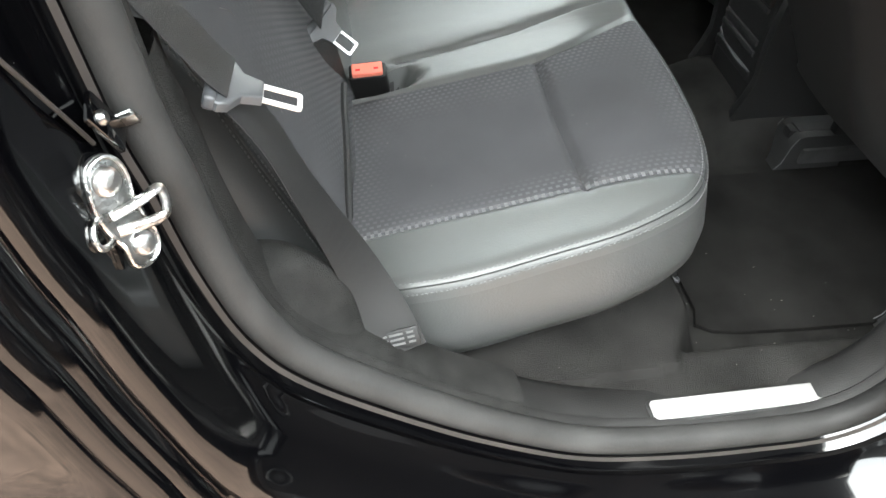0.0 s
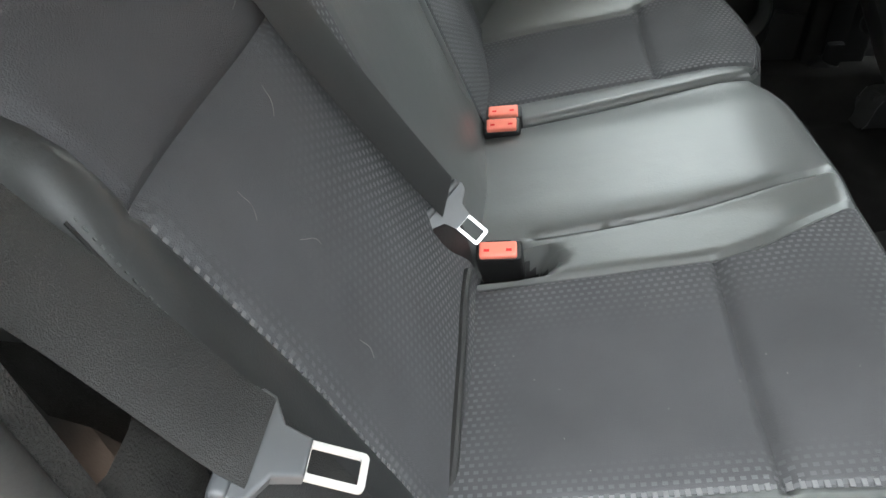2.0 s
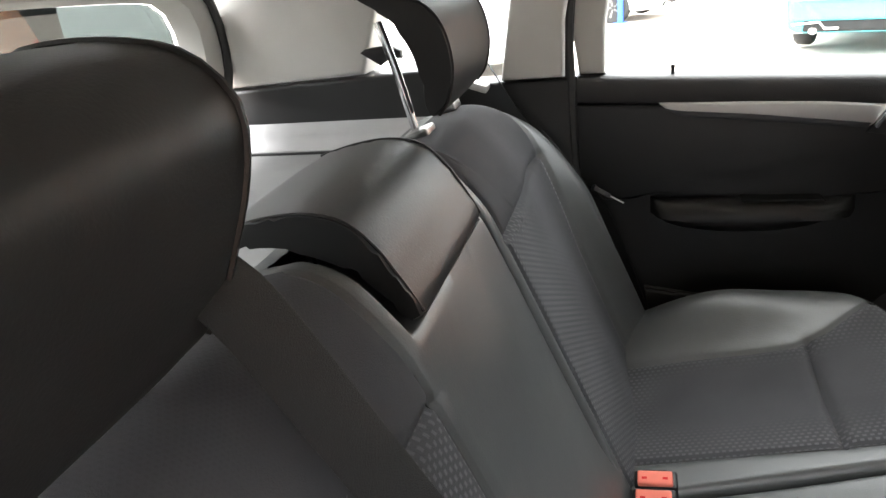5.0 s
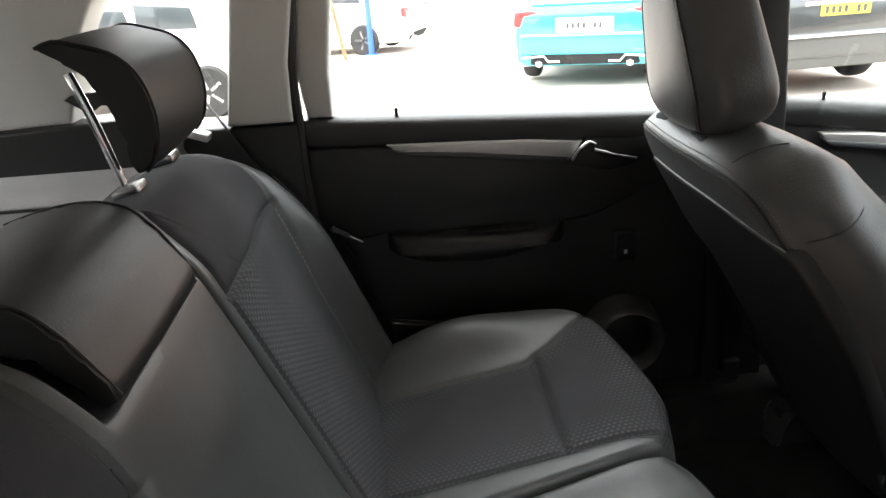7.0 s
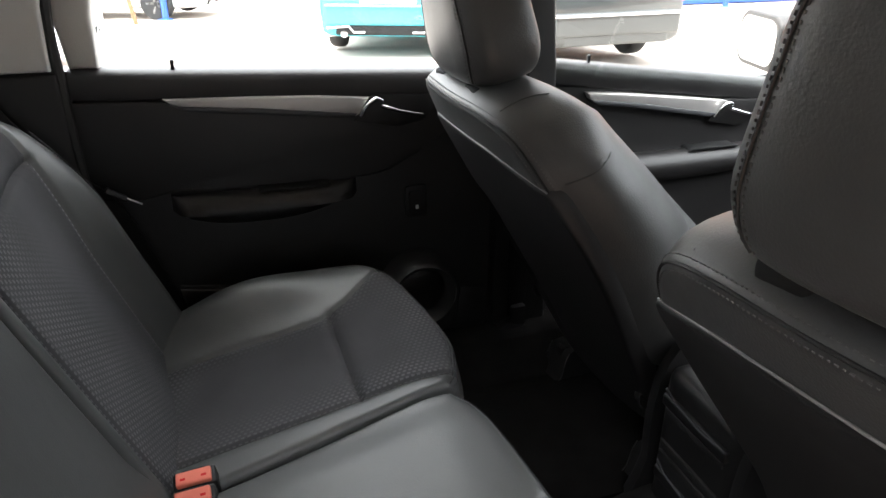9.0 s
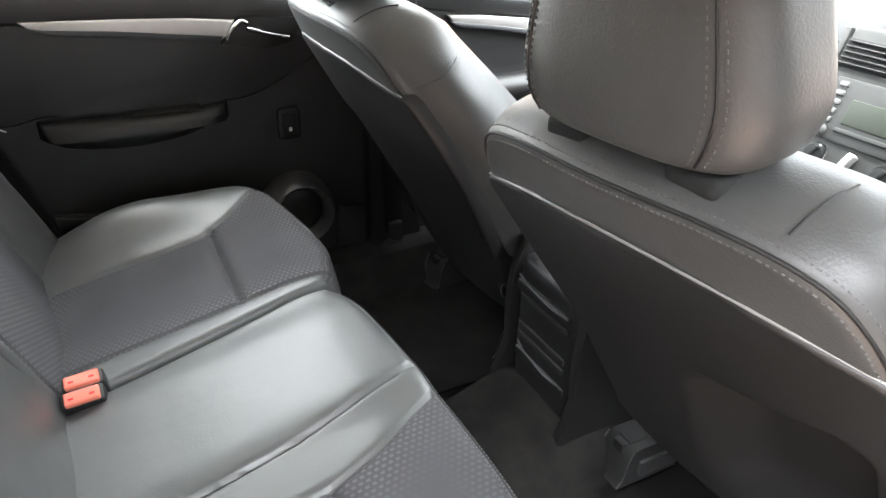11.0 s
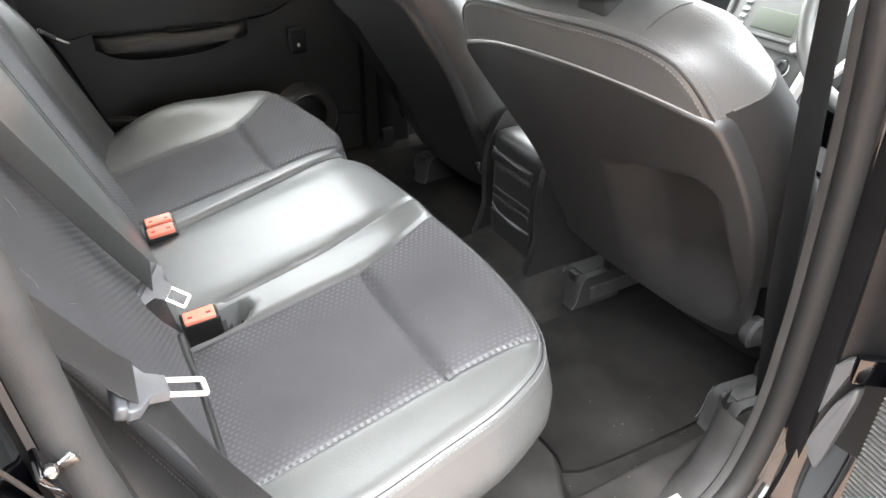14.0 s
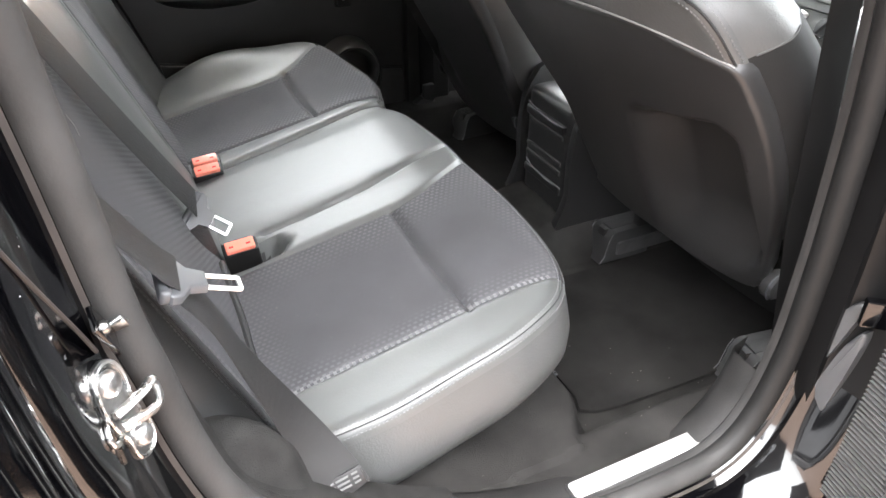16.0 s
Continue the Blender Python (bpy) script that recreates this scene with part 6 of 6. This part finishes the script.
part("display_lip", slab([(p[0] - 0.003, p[1] - 0.034) for p in rounded(0.120, 0.008, 0.003)], 0.031, DM, 0.002), GREYDASH, radio)
for i in range(5):
    for x in (-0.088, 0.082):
        part("button", slab([(p[0] + x, p[1] + 0.048 - 0.017 * i) for p in rounded(0.018, 0.010, 0.003)], 0.031, DM, 0.002), BUTTON, radio)
for x in (-0.086, 0.084):
    part("radio_knob", lathe([(0.013, 0.024), (0.012, 0.038), (0.010, 0.040), (0.0, 0.040)], DM @ Matrix.Translation((x, -0.042, 0)), 24), BUTTON, radio)
for x, r in ((-0.068, 0.024), (0.068, 0.024)):
    kn = part("climate_knob", lathe([(r, 0.018), (r, 0.026), (r * 0.92, 0.030), (r * 0.80, 0.028), (r * 0.78, 0.024)], DM @ Matrix.Translation((x, -0.088, 0)), 36), CHROME, stack, "chrome ringed climate knob")
    part("grip", join(lathe([(r * 0.78, 0.020), (r * 0.74, 0.036), (0.0, 0.037)], DM @ Matrix.Translation((x, -0.088, 0)), 28), box((r * 0.35, r * 1.35, 0.016), DM @ Matrix.Translation((x, -0.088, 0.038)) @ Matrix.Rotation(radians(25), 4, "Z"), 0.003)), DARKDASH, kn)
part("lever_knob", box((0.014, 0.034, 0.02), DM @ Matrix.Translation((0.0, -0.082, 0.03)) @ Matrix.Rotation(radians(20), 4, "Z"), 0.004), SATIN, stack)
for i in range(4):
    part("button", slab([(p[0] - 0.03 + 0.02 * i, p[1] - 0.140) for p in rounded(0.016, 0.012, 0.003)], 0.023, DM, 0.002), DARKDASH, stack)
for x in (-0.066, 0.066):
    v = part("vent", slab([(p[0] + x, p[1] + 0.105) for p in rounded(0.118, 0.055, 0.008)], 0.024, DM, 0.003), DARKDASH, stack, "slatted air vent")
    for i in range(5):
        part("slat", box((0.108, 0.003, 0.014), DM @ Matrix.Translation((x, 0.084 + 0.0105 * i, 0.024)), 0.001, 1), GREYDASH, v)
# steering wheel
wheel = thing("steering_wheel", (1.12, -0.36, 0.95), "black leather steering wheel with grey spokes", "steering wheel")
WM = Matrix.Translation((1.17, -0.405, 1.05)) @ Matrix.Rotation(radians(-64), 4, "Y")
ringp = [WM @ Vector((0.185 * math.cos(2 * math.pi * i / 64), 0.185 * math.sin(2 * math.pi * i / 64), 0)) for i in range(64)]
part("rim", tube(ringp, 0.0155, 12, True, cap=False), LEATHER, wheel)
part("hub", lathe([(0.0, 0.03), (0.05, 0.028), (0.072, 0.015), (0.078, -0.01), (0.06, -0.04), (0.0, -0.05)], WM, 32), DARKDASH, wheel)
for an in (0, 180, 60, 120):
    d = Vector((-math.sin(radians(an)) if an in (60, 120) else 0.0, math.cos(radians(an)), 0))
    part("spoke", tube([WM @ (d * 0.06), WM @ (d * 0.18)], [0.022, 0.014], 10, flat=0.45), SATIN, wheel, "satin grey spoke")
part("column", tube([WM @ Vector((0, 0, -0.04)), WM @ Vector((0, 0, -0.34))], 0.05, 16), DARKDASH, wheel)
for s in (-1, 1):
    part("stalk", tube([WM @ Vector((0.0, s * 0.04, -0.06)), WM @ Vector((0.02, s * 0.17, -0.03))], [0.008, 0.006], 8), DARKDASH, wheel)
tagged(part("windscreen", slab([(-0.62, 0), (0.62, 0), (0.68, 0.89), (-0.68, 0.89)], 0.003, Matrix(((0, 0.834, 0.552, 1.20), (1, 0, 0, 0), (0, -0.552, 0.834, 1.478), (0, 0, 0, 1))), 0), GLASS), "clear windscreen", "window", kind="structure").visible_shadow = False
tagged(part("bonnet", sheet(lambda u, v: (u, v, 0.98 - 0.12 * (u - 1.9) - 0.05 * (v / 0.75) ** 2), frange(1.86, 2.75, 8), frange(-0.80, 0.80, 9)), PAINT), "black bonnet", "car body", kind="structure")
tagged(part("bulkhead", box((0.04, 1.5, 0.75), Matrix.Translation((1.88, 0, 0.62)), 0.0), PLASTIC), "dark bulkhead", "car body", kind="structure")

# driver's belt by the pillar
fb = thing("front_seat_belt", (0.6, -0.66, 0.5), "black front seat belt hanging down the pillar", "seat belt")
pts = smooth_line([(0.575, -0.628, 1.38), (0.606, -0.617, 1.17), (0.625, -0.614, 1.05), (0.645, -0.613, 0.94), (0.662, -0.613, 0.82), (0.678, -0.614, 0.74), (0.702, -0.616, 0.62)], 30)
part("strap", ribbon(pts, [(1.0, 0.0, 0)] * 30, 0.047), SHADED_BELT, fb)
part("hanger", box((0.05, 0.012, 0.03), Matrix.Translation((0.575, -0.632, 1.385)), 0.005), PLASTIC, fb)
fb2 = thing("front_seat_belt", (0.7, 0.63, 0.5), "black front seat belt hanging down the far pillar", "seat belt")
part("strap", ribbon(smooth_line([(0.66, 0.63, 1.36), (0.69, 0.63, 0.9), (0.70, 0.63, 0.55)], 20), [(1, 0.2, 0)] * 20, 0.047), SHADED_BELT, fb2)
part("anchor", box((0.035, 0.02, 0.05), Matrix.Translation((0.70, 0.625, 0.55)), 0.006), PLASTIC, fb2)

# far door mirror
mir = thing("door_mirror", (1.62, 0.95, 1.0), "black door mirror with bright glass", "mirror")
MM = Matrix.Translation((1.60, 1.045, 1.037)) @ Matrix.Rotation(radians(-14), 4, "Z") @ Matrix(((0, 0, -1, 0), (1, 0, 0, 0), (0, 1, 0, 0), (0, 0, 0, 1)))
part("housing", slab([(p[0] * 1.0, p[1]) for p in rounded(0.235, 0.150, 0.05, 8)], 0.012, MM, 0.008, 3, back=0.10), PLASTIC, mir)
part("glass", slab(rounded(0.205, 0.122, 0.042, 8), 0.0135, MM, 0), CHROME, mir, "mirror glass")
part("arm", box((0.08, 0.14, 0.05), Matrix.Translation((1.62, 0.89, 0.985)), 0.015, 3), PLASTIC, mir)


# pale leaf-shaped slabs on the pillar face, in the gap behind the open door
part("hinge_pillar", box((0.05, 0.13, 0.86), Matrix.Translation((0.700, -0.800, 0.80)), 0.012, 3), PAINT, car_body, "glossy black hinge pillar")
PILLAR_FACE = Matrix(((0, 0, -1, 0.634), (1, 0, 0, 0), (0, 1, 0, 0), (0, 0, 0, 1)))
for blade in ([(-0.711, 0.659), (-0.707, 0.696), (-0.713, 0.738), (-0.734, 0.788), (-0.746, 0.800), (-0.749, 0.790), (-0.738, 0.739), (-0.724, 0.686)],
              [(-0.727, 0.635), (-0.739, 0.713), (-0.753, 0.759), (-0.762, 0.766), (-0.760, 0.721), (-0.749, 0.630), (-0.743, 0.622)]):
    part("gap_blade", slab([(p.x, p.y) for p in smooth_line([(*q, 0) for q in blade], 36, True)], 0.014, PILLAR_FACE, 0.004, 3), PALE_GREY, car_body, "pale leaf-shaped slab on the pillar")

# ---- outside ----
def wheel_parts(car, m):
    t = part("wheel", lathe([(0.20, -0.10), (0.29, -0.105), (0.318, -0.07), (0.322, 0.0), (0.318, 0.07), (0.29, 0.105), (0.20, 0.10)], m, 36), TYRE, car, "black tyre")
    part("rim", lathe([(0.20, 0.095), (0.195, 0.06), (0.06, 0.075), (0.0, 0.085)], m, 24), SATIN, t)
    for k in range(5):
        part("spoke", box((0.05, 0.17, 0.03), m @ Matrix.Rotation(radians(72 * k), 4, "Z") @ Matrix.Translation((0, 0.115, 0.085)), 0.006), SATIN, t)


def parked_car(at, turn, paint, label, kind, plate_mat):
    """A car whose rear bumper stands at the origin of its own frame, its nose along +y."""
    m0 = Matrix.Translation((at[0], at[1], ground_z(*at))) @ Matrix.Rotation(radians(turn), 4, "Z")
    car = thing("parked_car", m0.translation, label, "car", "parked cars")
    est = kind == "estate"
    L, W = 4.62, 0.90
    # side outline stations: y, low z, waist z, top z, half width low, half width top
    if est:
        st = [(0.0, 0.34, 0.86, 0.90, 0.80, 0.70), (0.04, 0.30, 0.92, 1.00, 0.86, 0.74), (0.18, 0.26, 0.95, 1.30, 0.90, 0.70), (0.36, 0.24, 0.96, 1.45, 0.905, 0.62), (1.3, 0.22, 0.96, 1.49, 0.91, 0.62), (2.3, 0.22, 0.95, 1.48, 0.91, 0.62), (2.9, 0.22, 0.94, 1.30, 0.91, 0.66), (3.5, 0.22, 0.92, 0.98, 0.91, 0.78), (4.4, 0.25, 0.80, 0.84, 0.87, 0.74), (4.62, 0.34, 0.62, 0.66, 0.78, 0.68)]
    elif kind == "hatch":
        st = [(0.0, 0.34, 0.80, 0.86, 0.78, 0.66), (0.04, 0.28, 0.88, 1.00, 0.82, 0.68), (0.25, 0.24, 0.92, 1.30, 0.84, 0.62), (0.55, 0.22, 0.93, 1.42, 0.85, 0.58), (1.5, 0.22, 0.93, 1.45, 0.86, 0.58), (2.0, 0.22, 0.92, 1.42, 0.86, 0.58), (2.7, 0.22, 0.90, 1.10, 0.86, 0.66), (3.1, 0.22, 0.86, 0.92, 0.85, 0.74), (3.8, 0.26, 0.72, 0.76, 0.80, 0.70), (3.95, 0.34, 0.56, 0.60, 0.72, 0.62)]
    else:
        st = [(0.0, 0.34, 0.84, 0.90, 0.80, 0.72), (0.04, 0.28, 0.96, 1.00, 0.86, 0.78), (0.16, 0.25, 0.98, 1.04, 0.90, 0.78), (0.55, 0.23, 0.98, 1.08, 0.92, 0.74), (1.1, 0.22, 0.97, 1.34, 0.93, 0.64), (1.7, 0.22, 0.96, 1.47, 0.93, 0.60), (2.5, 0.22, 0.95, 1.46, 0.93, 0.60), (3.2, 0.22, 0.93, 1.16, 0.93, 0.70), (3.6, 0.22, 0.92, 0.98, 0.92, 0.78), (4.4, 0.25, 0.78, 0.82, 0.88, 0.74), (4.62, 0.34, 0.60, 0.64, 0.78, 0.68)]
    secs = []
    for y, zl, zw, zt, wl, wt in st:
        half = [(wl * 0.86, zl), (wl * 0.97, zl + 0.05), (wl, zl + 0.30), (wl * 0.985, zw - 0.10), (wl * 0.94, zw), (wt + (wl * 0.94 - wt) * 0.35, zw + (zt - zw) * 0.62), (wt, zt - 0.03), (wt * 0.8, zt), (0.0, zt + 0.012)]
        ring = [Vector((x, y, z)) for x, z in half] + [Vector((-x, y, z)) for x, z in reversed(half[:-1])]
        secs.append([m0 @ p for p in ring])
    body = part("body", loft(secs), paint, car, "", 35)
    # bumper, lights, glass, plate
    for s in (-1, 1):
        lm = m0 @ Matrix.Translation((s * 0.70, 0.035, 0.84 if not est else 0.86))
        if est:
            part("tail_light", box((0.25, 0.12, 0.34), m0 @ Matrix.Translation((s * 0.77, 0.085, 0.90)), 0.035, 3), LENS, car, "red tail light cluster")
            part("reverse_light", box((0.13, 0.04, 0.07), m0 @ Matrix.Translation((s * 0.80, 0.045, 0.80)), 0.015, 2), PLATE_WHITE, car)
        else:
            part("tail_light", slab([(s * -0.30, 0.02), (s * -0.28, 0.075), (s * 0.0, 0.105), (s * 0.17, 0.09), (s * 0.18, -0.07), (s * 0.04, -0.11), (s * -0.03, -0.02)], 0.03, lm @ Matrix.Rotation(radians(90), 4, "X"), 0.01, back=0.05), LENS, car, "red wraparound tail light")
        for y in (0.95, 3.70 if kind != "hatch" else 3.15):
            wheel_parts(car, m0 @ Matrix.Translation((s * 0.80, y, 0.322)) @ Matrix.Rotation(radians(90 * s), 4, "Y"))
        for y0_, y1_ in ((1.0, 1.75), (1.82, 2.6)):
            zt0 = 1.36
            part("side_window", slab([(y0_, 1.0), (y0_ + 0.06, zt0 - 0.06), (y1_, zt0), (y1_, 1.0)], 0.012, m0 @ Matrix(((0, 0, s, s * (0.80 if kind != "hatch" else 0.735)), (1, 0, 0, 0), (0, 1, 0, 0), (0, 0, 0, 1))) @ Matrix.Rotation(radians(0), 4, "X"), 0.004), CAR_GLASS, car, "dark side window")
        if not est:
            part("exhaust", lathe([(0.030, 0.0), (0.042, 0.002), (0.045, 0.02), (0.042, 0.16)], m0 @ Matrix.Translation((s * 0.56, -0.035, 0.31)) @ Matrix.Rotation(radians(-90), 4, "X"), 24), CHROME, car, "chrome exhaust tip")
            part("diffuser_frame", tube([m0 @ Vector(p) for p in ((s * 0.78, -0.012, 0.38), (s * 0.50, -0.016, 0.40), (s * 0.44, -0.018, 0.33), (s * 0.30, -0.018, 0.33))], 0.014, 8), SATIN, car)
    bump = part("bumper", box((1.62, 0.16, 0.26), m0 @ Matrix.Translation((0, 0.05, 0.54 if not est else 0.52)), 0.05, 4), paint, car, "rear bumper")
    part("valance", box((1.35, 0.10, 0.14), m0 @ Matrix.Translation((0, 0.045, 0.36)), 0.03, 3), DARKDASH if not est else SILVER_PAINT, bump, "dark lower valance" if not est else "")
    if est:
        part("bumper_strip", box((1.66, 0.02, 0.03), m0 @ Matrix.Translation((0, -0.035, 0.62)), 0.008), CHROME, bump)
        part("rear_glass", slab([(-0.62, 1.02), (-0.55, 1.36), (0.55, 1.36), (0.62, 1.02)], 0.02, m0 @ Matrix.Translation((0, 0.075, 0)) @ Matrix.Rotation(radians(90), 4, "X") @ Matrix.Rotation(radians(0), 4, "X"), 0.01), CAR_GLASS, car, "dark rear window")
    else:
        part("rear_glass", slab([(-0.60, 0.0), (-0.50, 0.55), (0.50, 0.55), (0.60, 0.0)], 0.012, m0 @ Matrix.Translation((0, 0.58, 1.085)) @ Matrix.Rotation(radians(28), 4, "X"), 0.006), CAR_GLASS, car, "dark rear window")
        part("spoiler_lip", box((1.30, 0.10, 0.02), m0 @ Matrix.Translation((0, 0.06, 1.015)), 0.008), paint, car)
    pz = 0.76 if not est else 0.86
    part("plate_panel", box((0.86 if est else 0.70, 0.02, 0.17 if est else 0.18), m0 @ Matrix.Translation((0, -0.012 if not est else 0.012, pz)), 0.012, 2), PLATE_WHITE if not est else SATIN, car)
    part("number_plate", box((0.52, 0.012, 0.112), m0 @ Matrix.Translation((0, -0.026 if not est else -0.004, pz)), 0.004), plate_mat, car, "number plate with plain dark bars")
    for i in range(7):
        if i != 4:
            part("plate_bar", box((0.036, 0.004, 0.07), m0 @ Matrix.Translation((-0.2 + 0.066 * i, -0.0335 if not est else -0.0115, pz)), 0), TONGUE, car)
    return car


parked_car((2.38, 8.35), -21, BLUE_PAINT, "bright blue saloon with twin chrome exhausts", "saloon", PLATE_WHITE)
parked_car((4.56, 6.58), 2, SILVER_PAINT, "grey estate car with yellow number plate", "estate", PLATE_YELLOW)
parked_car((1.6, -4.6), 93, SILVER_PAINT, "grey estate car parked alongside", "estate", PLATE_YELLOW)
parked_car((-1.15, 9.0), 82, WHITE_PAINT, "white hatchback parked side-on", "hatch", PLATE_WHITE)
parked_car((0.6, 15.5), 70, WHITE_PAINT, "white hatchback parked by the building", "hatch", PLATE_WHITE)

bld = thing("building", (2.0, 19.0, ground_z(2, 19)), "white rendered workshop building", "building")
part("wall", box((26.0, 0.4, 6.0), Matrix.Translation((-4.5, 19.0, 2.2)), 0.02), RENDER_WALL, bld)
part("roof", box((26.6, 1.2, 0.25), Matrix.Translation((-4.5, 18.8, 5.3)), 0.05), SATIN, bld)
part("door", box((3.2, 0.12, 3.2), Matrix.Translation((4.2, 18.78, 1.0)), 0.02), WHITE_PAINT, bld, "pale roller door")
# Unseen wall added for dark reflections in the paint and to cut low light.
added_wall = thing("workshop", (0.0, -7.5, ground_z(0, -7.5)), "unseen dark wall added across the yard", "building")
part("wall", box((30.0, 0.4, 5.0), Matrix.Translation((0, -7.5, 2.6)), 0.02), DARK_WALL, added_wall)
part("wall_panel", box((4.0, 0.1, 3.4), Matrix.Translation((-3.0, -7.27, 2.1)), 0.02), DARK_WALL, added_wall, "dark panel on the added wall")
part("wall_panel", box((4.0, 0.1, 3.4), Matrix.Translation((3.5, -7.27, 2.1)), 0.02), DARK_WALL, added_wall, "dark panel on the added wall")
brk = thing("brick_building", (15.0, 14.0, ground_z(15, 14)), "orange brick building with blue base", "building")
part("wall", box((9.0, 5.0, 5.0), Matrix.Translation((14.2, 16.6, 1.9)), 0.02), BRICK, brk)
part("base_band", box((9.1, 0.3, 0.24), Matrix.Translation((14.2, 14.05, ground_z(14, 14) + 0.15)), 0.02), BLUE_STEEL, brk, "blue painted base")
for x, y in ((-0.45, 14.9), (11.3, 13.2)):
    p = thing("post", (x, y, ground_z(x, y)), "tall blue painted steel post", "post", "blue posts")
    part("shaft", tube([(x, y, ground_z(x, y) - 0.05), (x, y, 3.6)], 0.06, 14), BLUE_STEEL, p)
    part("foot", lathe([(0.14, 0.0), (0.14, 0.02), (0.07, 0.03)], Matrix.Translation((x, y, ground_z(x, y))), 16), BLUE_STEEL, p)
    part("cap", lathe([(0.065, 3.55), (0.065, 3.62), (0.0, 3.64)], Matrix.Translation((x, y, 0)), 14), BLUE_STEEL, p)
tr = thing("trestle", (-1.25, 14.2, ground_z(-1.2, 14.2)), "brown wooden trestle leaning by the wall", "trestle")
gz = ground_z(-1.2, 14.2)
for a, b in (((-1.75, 14.2, gz), (-1.45, 14.2, gz + 1.9)), ((-0.95, 14.2, gz), (-1.25, 14.2, gz + 1.9)), ((-1.7, 14.15, gz + 1.2), (-0.95, 14.15, gz + 1.45)), ((-1.95, 14.15, gz + 1.85), (-0.85, 14.15, gz + 1.95))):
    part("strut", tube([a, b], 0.04, 8), BARK, tr)

# water beads on the black rear quarter
drops = []
rng = random.Random(4)
for i in range(9000):
    k = rng.randrange(len(RIM))
    p, n = RIM[k].lerp(RIM[(k + 1) % len(RIM)], rng.random()), RIM_OUT[k]
    if n.x > -0.5 or not 1.055 < p.z < 1.17 or rng.random() > (0.04 if p.z < 1.112 else 0.9):
        continue
    y = -0.737 - 0.040 * rng.random()
    d = 0.0205 + (abs(y) - 0.735) * 0.12
    c = p + n * d
    c.y = y
    r = rng.uniform(0.25, 0.85)
    drops.append(lathe([(0.0, 0.0009 * r), (0.0008 * r, 0.0006 * r), (0.0012 * r, -0.0004)], Matrix.Translation(c) @ Vector((0, 0, 1)).rotation_difference(-n).to_matrix().to_4x4(), 7))
if drops:
    part("water_beads", join(*drops), WATER_DROP, car_body, "water beads on the black paint")["kind"] = "stuff"

# lint and grit on the carpet and cushions
rng = random.Random(11)
bits = []
for i in range(34):
    x, y = rng.uniform(0.05, 0.75), -0.30 - 0.33 * rng.random() ** 0.6
    if i % 3 and x < 0.45:
        x = 0.45 + (x - 0.05) * 0.5
    z = floor_z(x, y) + 0.0015
    if 0.476 < x and -0.505 < y < -0.165:
        z = max(z, 0.4515)
    if x < 0.44 and y > -0.58:
        continue
    a = rng.uniform(0, math.pi)
    bits.append(box((rng.uniform(0.0008, 0.0024), rng.uniform(0.0005, 0.0010), 0.0005), Matrix.Translation((x, y, z)) @ Matrix.Rotation(a, 4, "Z") @ Matrix.Rotation(rng.uniform(-0.3, 0.3), 4, "X")))
for i in range(14):
    x, y = rng.uniform(0.02, 0.40), rng.uniform(-0.45, -0.22)
    p = right_pad.on(x, y, 0.0006)
    bits.append(box((rng.uniform(0.0008, 0.002), 0.0005, 0.0004), Matrix.Translation(p) @ Matrix.Rotation(rng.uniform(0, 3), 4, "Z")))
tagged(part("lint", join(*bits), LINT), "scattered pale lint and grit on carpet and seat", "lint", kind="stuff")
hairs = []
for a, b, turn in ((0.30, -0.44, 0.2), (0.33, -0.36, 0.5), (0.24, -0.40, -0.6), (0.14, -0.43, 0.1), (0.40, -0.33, 1.2)):
    pts = [back_pad.on(a + 0.012 * k * math.cos(turn), b + 0.012 * k * math.sin(turn) + 0.003 * math.sin(2.2 * k), 0.0012) for k in (0, 0.5, 1, 1.5, 2)]
    hairs.append(tube(smooth_line(pts, 12), 0.00022, 5))
tagged(part("hair", join(*hairs), LINT), "a few pale hairs clinging to the backrest cloth", "lint", kind="stuff")
